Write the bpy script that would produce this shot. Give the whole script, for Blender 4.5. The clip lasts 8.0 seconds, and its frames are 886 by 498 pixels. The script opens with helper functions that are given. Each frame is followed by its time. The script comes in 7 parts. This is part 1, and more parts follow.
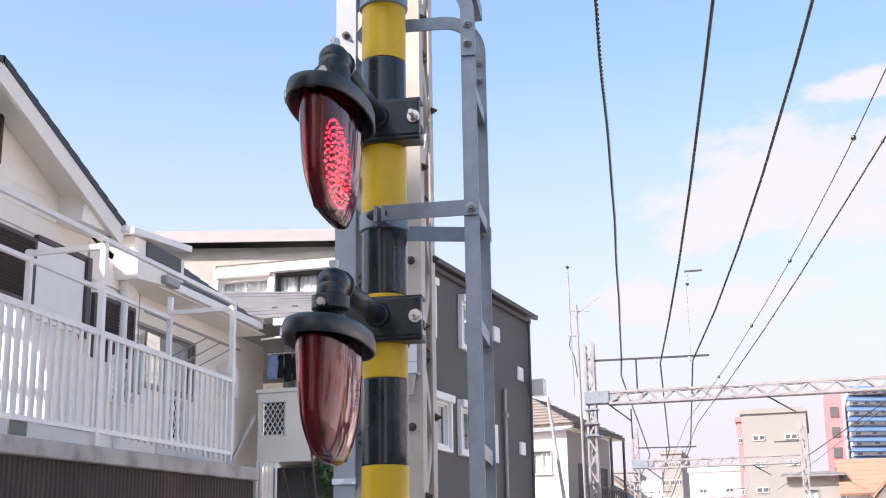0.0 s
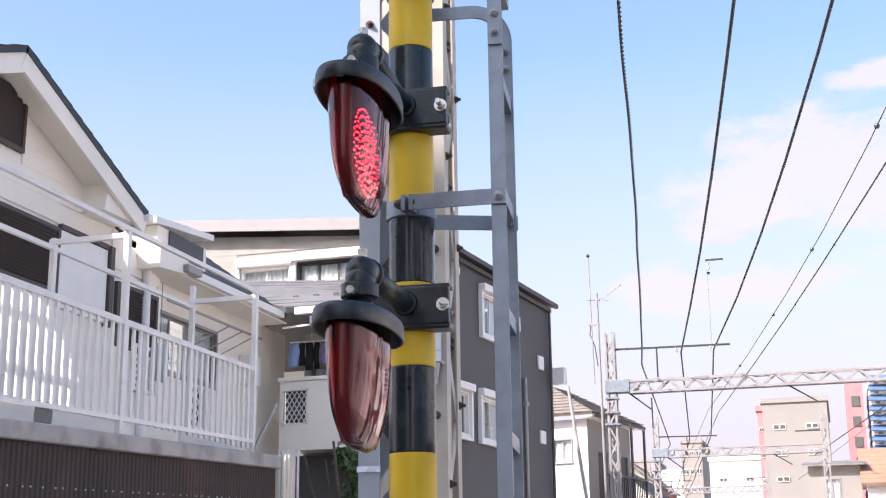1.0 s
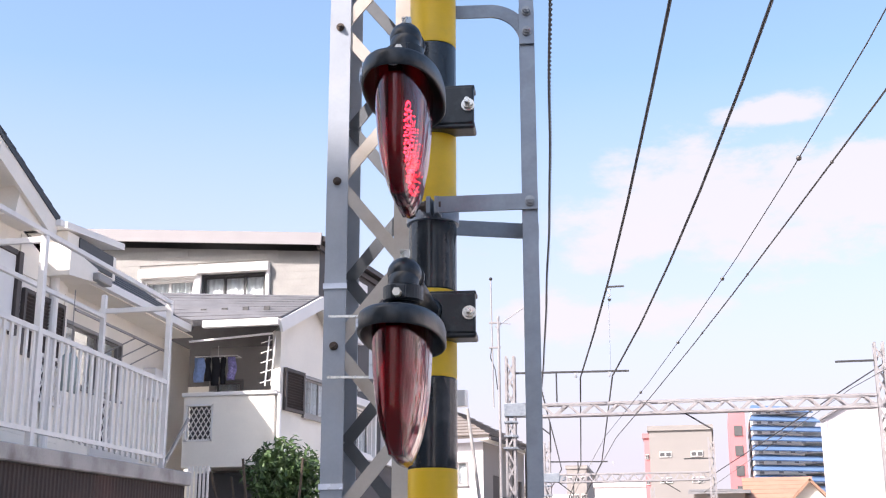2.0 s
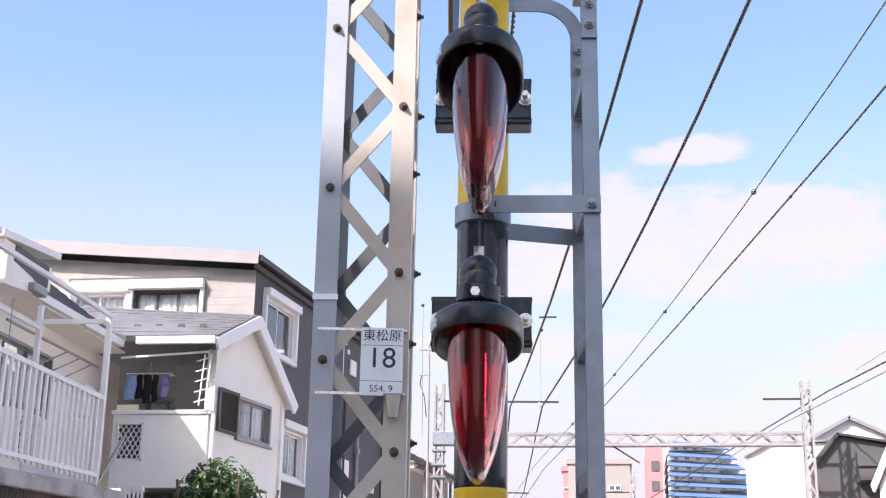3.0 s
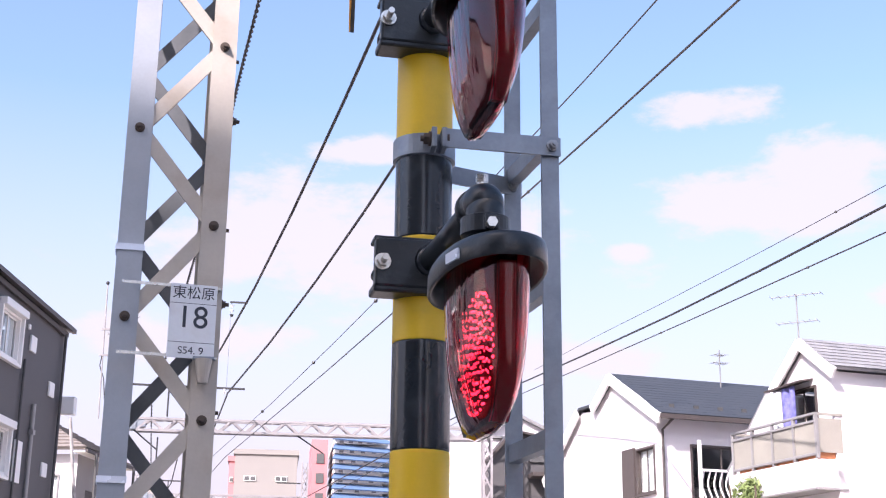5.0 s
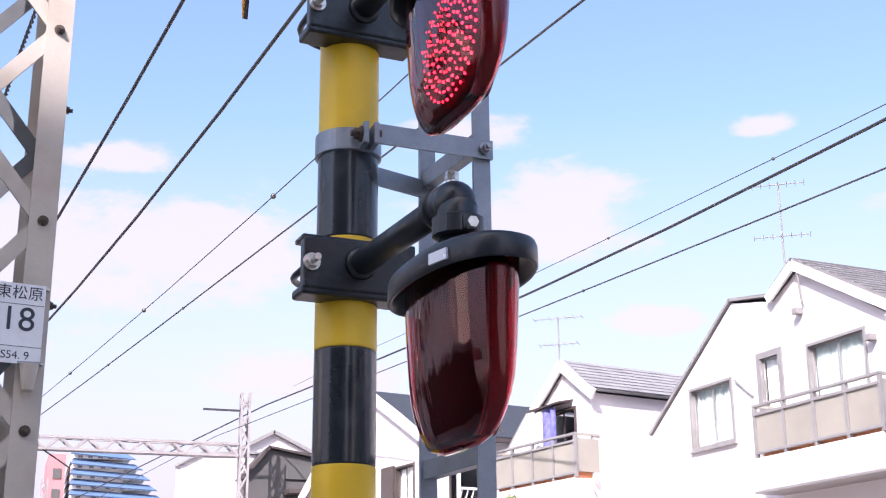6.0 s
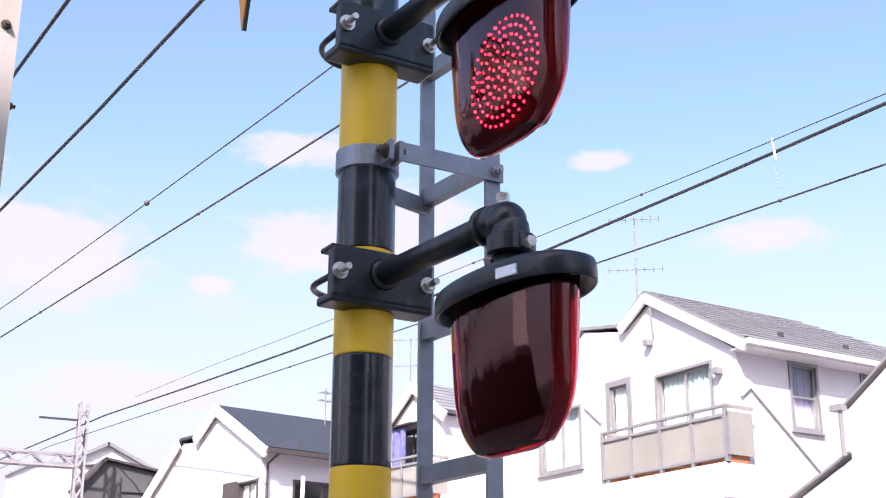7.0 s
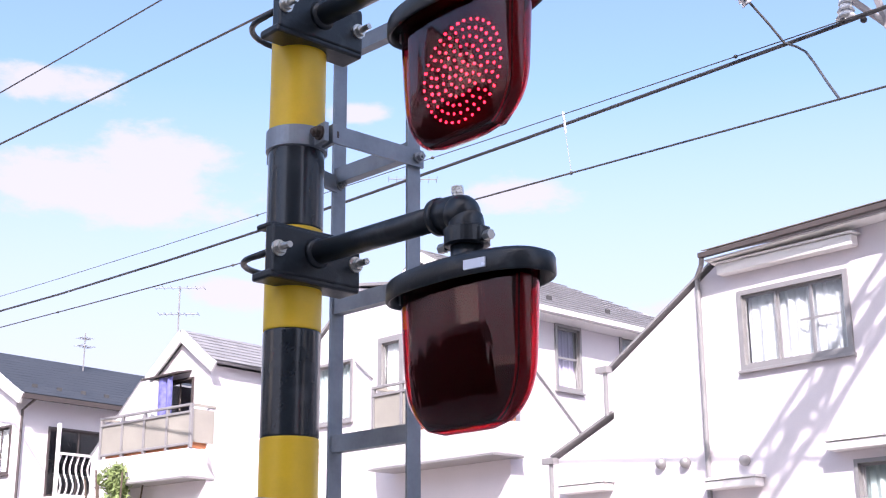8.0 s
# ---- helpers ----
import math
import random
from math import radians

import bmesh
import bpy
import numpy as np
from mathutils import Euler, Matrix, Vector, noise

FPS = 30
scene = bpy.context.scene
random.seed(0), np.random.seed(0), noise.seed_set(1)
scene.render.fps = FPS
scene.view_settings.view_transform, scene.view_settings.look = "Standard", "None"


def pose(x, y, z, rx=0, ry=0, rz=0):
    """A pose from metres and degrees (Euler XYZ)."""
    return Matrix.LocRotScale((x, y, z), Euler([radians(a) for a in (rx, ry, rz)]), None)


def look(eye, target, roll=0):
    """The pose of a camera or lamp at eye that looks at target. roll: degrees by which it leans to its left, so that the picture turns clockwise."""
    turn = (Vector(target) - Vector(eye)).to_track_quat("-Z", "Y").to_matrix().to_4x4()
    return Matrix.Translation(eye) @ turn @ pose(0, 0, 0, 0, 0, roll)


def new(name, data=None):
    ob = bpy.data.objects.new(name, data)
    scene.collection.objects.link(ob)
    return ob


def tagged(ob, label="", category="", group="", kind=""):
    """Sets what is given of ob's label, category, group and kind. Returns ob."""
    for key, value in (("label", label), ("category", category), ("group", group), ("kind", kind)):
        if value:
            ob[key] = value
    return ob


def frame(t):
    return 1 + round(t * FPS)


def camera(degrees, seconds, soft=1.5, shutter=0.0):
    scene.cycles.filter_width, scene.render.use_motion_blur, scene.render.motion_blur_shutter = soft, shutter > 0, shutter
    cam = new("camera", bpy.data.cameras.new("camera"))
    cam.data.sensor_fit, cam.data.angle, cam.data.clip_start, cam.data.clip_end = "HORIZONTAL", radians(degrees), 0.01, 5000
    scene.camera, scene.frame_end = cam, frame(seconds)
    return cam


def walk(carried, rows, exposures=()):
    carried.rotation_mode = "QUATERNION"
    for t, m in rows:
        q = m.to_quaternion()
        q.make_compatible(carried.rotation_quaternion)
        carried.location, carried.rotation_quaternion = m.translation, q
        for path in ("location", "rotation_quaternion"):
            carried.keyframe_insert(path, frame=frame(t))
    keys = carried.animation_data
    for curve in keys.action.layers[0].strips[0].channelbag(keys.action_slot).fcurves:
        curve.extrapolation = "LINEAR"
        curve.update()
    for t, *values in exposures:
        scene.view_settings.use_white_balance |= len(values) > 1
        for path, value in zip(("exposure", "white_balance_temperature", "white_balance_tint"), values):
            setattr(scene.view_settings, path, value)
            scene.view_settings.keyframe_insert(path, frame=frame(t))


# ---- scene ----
cam = camera(37.4, 8.0, 1.15)
PATH = [
    (0, (1.241, -3.766, 1.54), (0.722, -1.906, 2.058), -0.9),
    (0.5, (1.225, -3.778, 1.539), (0.652, -1.928, 2.036), -0.0),
    (1, (1.222, -3.786, 1.536), (0.673, -1.93, 2.038), -0.7),
    (1.5, (1.024, -3.715, 1.531), (0.556, -1.827, 1.996), 0.5),
    (1.7, (0.916, -3.707, 1.545), (0.496, -1.82, 2.058), -0.2),
    (2.8, (0.457, -3.541, 1.529), (0.161, -1.642, 2.082), 1.3),
    (3, (0.367, -3.478, 1.542), (0.106, -1.581, 2.117), 1.0),
    (3.5, (0.183, -3.393, 1.53), (0.061, -1.478, 2.093), 3.8),
    (4, (-0.068, -3.324, 1.529), (-0.047, -1.396, 2.057), 0.2),
    (4.5, (-0.211, -3.246, 1.511), (-0.072, -1.32, 2.033), 2.3),
    (5, (-0.338, -3.093, 1.507), (-0.099, -1.191, 2.078), 0.6),
    (5.2, (-0.405, -3.022, 1.525), (-0.093, -1.141, 2.126), 0.6),
    (6.3, (-0.858, -2.814, 1.526), (-0.151, -1.035, 2.105), 0.3),
    (6.5, (-0.959, -2.852, 1.506), (-0.197, -1.091, 2.072), 1.4),
    (7, (-1.162, -2.804, 1.469), (-0.327, -1.098, 2.094), 0.2),
    (7.5, (-1.349, -2.771, 1.484), (-0.368, -1.133, 2.079), 1.3),
    (8, (-1.614, -2.732, 1.498), (-0.449, -1.204, 2.05), -0.4),
]
walk(cam, [(t, look(eye, target, roll)) for t, eye, target, roll in PATH],
     exposures=[(0.0, 0.95, 6600, 8.5), (3.0, 0.95, 6500, 11.0), (5.0, 0.95, 6380, 16.0), (8.0, 0.95, 6250, 16.0)])

# ---- light ----
SUN_TO = Vector((-0.50, -0.585, 0.64)).normalized()
sun = new("sun", bpy.data.lights.new("sun", "SUN"))
sun.data.energy, sun.data.angle, sun.data.color = 4.6, radians(0.6), (1.0, 0.905, 0.905)
sun.matrix_world = look(SUN_TO * 100, (0, 0, 0))

world = bpy.data.worlds.new("sky")
scene.world = world
world.use_nodes = True
wn, wl = world.node_tree.nodes, world.node_tree.links
wn.clear()
out = wn.new("ShaderNodeOutputWorld")
bg = wn.new("ShaderNodeBackground")
sky = wn.new("ShaderNodeTexSky")
sky.sky_type, sky.sun_disc = "NISHITA", False
sky.sun_elevation = math.asin(SUN_TO.z)
sky.sun_rotation = math.atan2(SUN_TO.x, SUN_TO.y)
sky.air_density, sky.dust_density, sky.ozone_density = 1.0, 2.4, 0.8
sky_gain = wn.new("ShaderNodeVectorMath")
sky_gain.operation = "MULTIPLY"
sky_gain.inputs[1].default_value = (0.166, 0.169, 0.174)
wl.new(sky.outputs[0], sky_gain.inputs[0])
coord = wn.new("ShaderNodeTexCoord")
mapping = wn.new("ShaderNodeMapping")
mapping.inputs["Scale"].default_value = (1.0, 1.0, 2.3)
mapping.inputs["Location"].default_value = (0.35, 0.1, 0.0)
cloud = wn.new("ShaderNodeTexNoise")
cloud.inputs["Scale"].default_value, cloud.inputs["Detail"].default_value = 4.0, 10.0
cloud.inputs["Roughness"].default_value = 0.56
ramp = wn.new("ShaderNodeValToRGB")
ramp.color_ramp.elements[0].position, ramp.color_ramp.elements[1].position = 0.56, 0.80
wl.new(coord.outputs["Generated"], mapping.inputs["Vector"])
wl.new(mapping.outputs[0], cloud.inputs["Vector"])
wl.new(cloud.outputs["Fac"], ramp.inputs["Fac"])
split = wn.new("ShaderNodeSeparateXYZ")
wl.new(coord.outputs["Generated"], split.inputs[0])
haze = wn.new("ShaderNodeMapRange")
haze.inputs["From Min"].default_value, haze.inputs["From Max"].default_value = 0.11, 0.39
haze.inputs["To Min"].default_value, haze.inputs["To Max"].default_value = 0.93, 0.0
wl.new(split.outputs["Z"], haze.inputs["Value"])
low = wn.new("ShaderNodeMapRange")
low.inputs["From Min"].default_value, low.inputs["From Max"].default_value = 0.27, 0.38
low.inputs["To Min"].default_value, low.inputs["To Max"].default_value = 1.0, 0.0
wl.new(split.outputs["Z"], low.inputs["Value"])
both = wn.new("ShaderNodeMath")
both.operation = "MULTIPLY"
wl.new(ramp.outputs["Color"], both.inputs[0])
wl.new(low.outputs[0], both.inputs[1])
top = wn.new("ShaderNodeMath")
top.operation = "MAXIMUM"
wl.new(both.outputs[0], top.inputs[0])
wl.new(haze.outputs[0], top.inputs[1])
# cumulus puffs: bearing and height in degrees, half width and half height
PUFFS = [(1.0, 16.9, 6.5, 2.6), (8.5, 17.0, 5.0, 2.3), (4.0, 20.8, 2.6, 0.6), (21.5, 18.2, 5.0, 1.5), (24.0, 19.4, 2.6, 1.2),
         (19.2, 22.4, 2.5, 0.8), (15.5, 16.4, 1.1, 0.45), (33.4, 21.9, 1.4, 0.5), (41.0, 18.4, 2.1, 0.75), (12.5, 11.8, 4.5, 0.9),
         (28.0, 14.0, 2.0, 0.6), (-4.0, 12.5, 4.0, 1.0), (49.0, 13.0, 3.0, 0.7), (70.0, 17.0, 6.0, 1.8), (150.0, 22.0, 8.0, 2.5), (-120.0, 18.0, 7.0, 2.0)]
near = None
for az, el, hw, hh in PUFFS:
    az, el = radians(az), radians(el)
    r_ax = Vector((math.cos(az), -math.sin(az), 0)) / math.sin(radians(hw))
    u_ax = Vector((-math.sin(el) * math.sin(az), -math.sin(el) * math.cos(az), math.cos(el))) / math.sin(radians(hh))
    pair = wn.new("ShaderNodeCombineXYZ")
    for axis, slot in ((r_ax, 0), (u_ax, 1)):
        dot = wn.new("ShaderNodeVectorMath")
        dot.operation = "DOT_PRODUCT"
        dot.inputs[1].default_value = axis
        wl.new(coord.outputs["Generated"], dot.inputs[0])
        wl.new(dot.outputs["Value"], pair.inputs[slot])
    span = wn.new("ShaderNodeVectorMath")
    span.operation = "LENGTH"
    wl.new(pair.outputs[0], span.inputs[0])
    if near is None:
        near = span.outputs["Value"]
    else:
        least = wn.new("ShaderNodeMath")
        least.operation = "MINIMUM"
        wl.new(near, least.inputs[0])
        wl.new(span.outputs["Value"], least.inputs[1])
        near = least.outputs[0]
curl = wn.new("ShaderNodeTexNoise")
curl.inputs["Scale"].default_value, curl.inputs["Detail"].default_value, curl.inputs["Roughness"].default_value = 11.0, 10.0, 0.64
wl.new(mapping.outputs[0], curl.inputs["Vector"])
ragged = wn.new("ShaderNodeMath")
ragged.operation = "MULTIPLY_ADD"
ragged.inputs[1].default_value = 3.2
wl.new(curl.outputs["Fac"], ragged.inputs[0])
wl.new(near, ragged.inputs[2])
puff = wn.new("ShaderNodeMapRange")
puff.interpolation_type = "SMOOTHSTEP"
puff.inputs["From Min"].default_value, puff.inputs["From Max"].default_value = 2.88, 2.17
puff.inputs["To Min"].default_value, puff.inputs["To Max"].default_value = 0.0, 0.86
wl.new(ragged.outputs[0], puff.inputs["Value"])
mix = wn.new("ShaderNodeMixRGB")
mix.inputs["Color2"].default_value = (0.478, 0.432, 0.502, 1)
wl.new(top.outputs[0], mix.inputs["Fac"])
wl.new(sky_gain.outputs[0], mix.inputs["Color1"])
white = wn.new("ShaderNodeMixRGB")
white.inputs["Color2"].default_value = (0.515, 0.478, 0.525, 1)
wl.new(puff.outputs[0], white.inputs["Fac"])
wl.new(mix.outputs[0], white.inputs["Color1"])
wl.new(white.outputs[0], bg.inputs["Color"])
wl.new(bg.outputs[0], out.inputs[0])


# ---- materials ----
def material(name, color, rough=0.6, metal=0.0, vary=0.12, scale=6.0, grain=60.0, bump=0.15, stain=None, coat=0.0, spec=0.5):
    """A painted, metal or mineral surface: two scales of tone, fine relief, and optional stains of another colour."""
    m = bpy.data.materials.new(name)
    m.use_nodes = True
    n, l = m.node_tree.nodes, m.node_tree.links
    b = n["Principled BSDF"]
    b.inputs["Roughness"].default_value, b.inputs["Metallic"].default_value = rough, metal
    b.inputs["Coat Weight"].default_value = coat
    b.inputs["Coat Roughness"].default_value = 0.08
    b.inputs["Specular IOR Level"].default_value = spec
    tc = n.new("ShaderNodeTexCoord")
    big, fine = n.new("ShaderNodeTexNoise"), n.new("ShaderNodeTexNoise")
    big.inputs["Scale"].default_value, big.inputs["Detail"].default_value = scale, 6
    fine.inputs["Scale"].default_value, fine.inputs["Detail"].default_value = grain, 3
    for t in (big, fine):
        l.new(tc.outputs["Object"], t.inputs["Vector"])
    add = n.new("ShaderNodeMath")
    add.operation = "MULTIPLY_ADD"
    add.inputs[1].default_value = 0.3
    l.new(fine.outputs["Fac"], add.inputs[0])
    l.new(big.outputs["Fac"], add.inputs[2])
    spread = n.new("ShaderNodeMapRange")
    spread.inputs["From Min"].default_value, spread.inputs["From Max"].default_value = 0.4, 0.9
    spread.inputs["To Min"].default_value, spread.inputs["To Max"].default_value = 1 - vary, 1 + vary
    l.new(add.outputs[0], spread.inputs["Value"])
    tone = n.new("ShaderNodeVectorMath")
    tone.operation = "SCALE"
    tone.inputs[0].default_value = color
    l.new(spread.outputs[0], tone.inputs["Scale"])
    last = tone.outputs[0]
    if stain:
        shade, amount, size = stain
        spots = n.new("ShaderNodeTexNoise")
        spots.inputs["Scale"].default_value, spots.inputs["Detail"].default_value = size, 8
        l.new(tc.outputs["Object"], spots.inputs["Vector"])
        cut = n.new("ShaderNodeMapRange")
        cut.inputs["From Min"].default_value, cut.inputs["From Max"].default_value = 0.52, 0.72
        cut.inputs["To Max"].default_value = amount
        l.new(spots.outputs["Fac"], cut.inputs["Value"])
        mx = n.new("ShaderNodeMixRGB")
        mx.inputs["Color2"].default_value = (*shade, 1)
        l.new(cut.outputs[0], mx.inputs["Fac"])
        l.new(last, mx.inputs["Color1"])
        last = mx.outputs[0]
    l.new(last, b.inputs["Base Color"])
    if bump:
        bp = n.new("ShaderNodeBump")
        bp.inputs["Strength"].default_value, bp.inputs["Distance"].default_value = bump, 0.004
        l.new(fine.outputs["Fac"], bp.inputs["Height"])
        l.new(bp.outputs[0], b.inputs["Normal"])
    rg = n.new("ShaderNodeMapRange")
    rg.inputs["To Min"].default_value, rg.inputs["To Max"].default_value = max(rough - 0.08, 0.02), min(rough + 0.1, 1)
    l.new(big.outputs["Fac"], rg.inputs["Value"])
    l.new(rg.outputs[0], b.inputs["Roughness"])
    return m


def glass_material(name, color, rough=0.01, ior=1.45, ripple=0.0):
    """Clear or tinted glass; ripple is the depth, in metres, of the upright waves of a moulded bowl."""
    m = bpy.data.materials.new(name)
    m.use_nodes = True
    b = m.node_tree.nodes["Principled BSDF"]
    b.inputs["Base Color"].default_value = (*color, 1)
    b.inputs["Transmission Weight"].default_value = 1
    b.inputs["Roughness"].default_value, b.inputs["IOR"].default_value = rough, ior
    if ripple:
        n, l = m.node_tree.nodes, m.node_tree.links
        tc, mp, wave, relief = n.new("ShaderNodeTexCoord"), n.new("ShaderNodeMapping"), n.new("ShaderNodeTexNoise"), n.new("ShaderNodeBump")
        mp.inputs["Scale"].default_value = (30, 30, 3.0)
        wave.inputs["Scale"].default_value, wave.inputs["Detail"].default_value = 1.0, 1.5
        relief.inputs["Strength"].default_value, relief.inputs["Distance"].default_value = 1.0, ripple
        l.new(tc.outputs["Object"], mp.inputs["Vector"])
        l.new(mp.outputs[0], wave.inputs["Vector"])
        l.new(wave.outputs["Fac"], relief.inputs["Height"])
        l.new(relief.outputs[0], b.inputs["Normal"])
    return m


def glow_material(name, color, strength):
    m = bpy.data.materials.new(name)
    m.use_nodes = True
    b = m.node_tree.nodes["Principled BSDF"]
    b.inputs["Base Color"].default_value = (*color, 1)
    b.inputs["Emission Color"].default_value = (*color, 1)
    b.inputs["Emission Strength"].default_value = strength
    return m


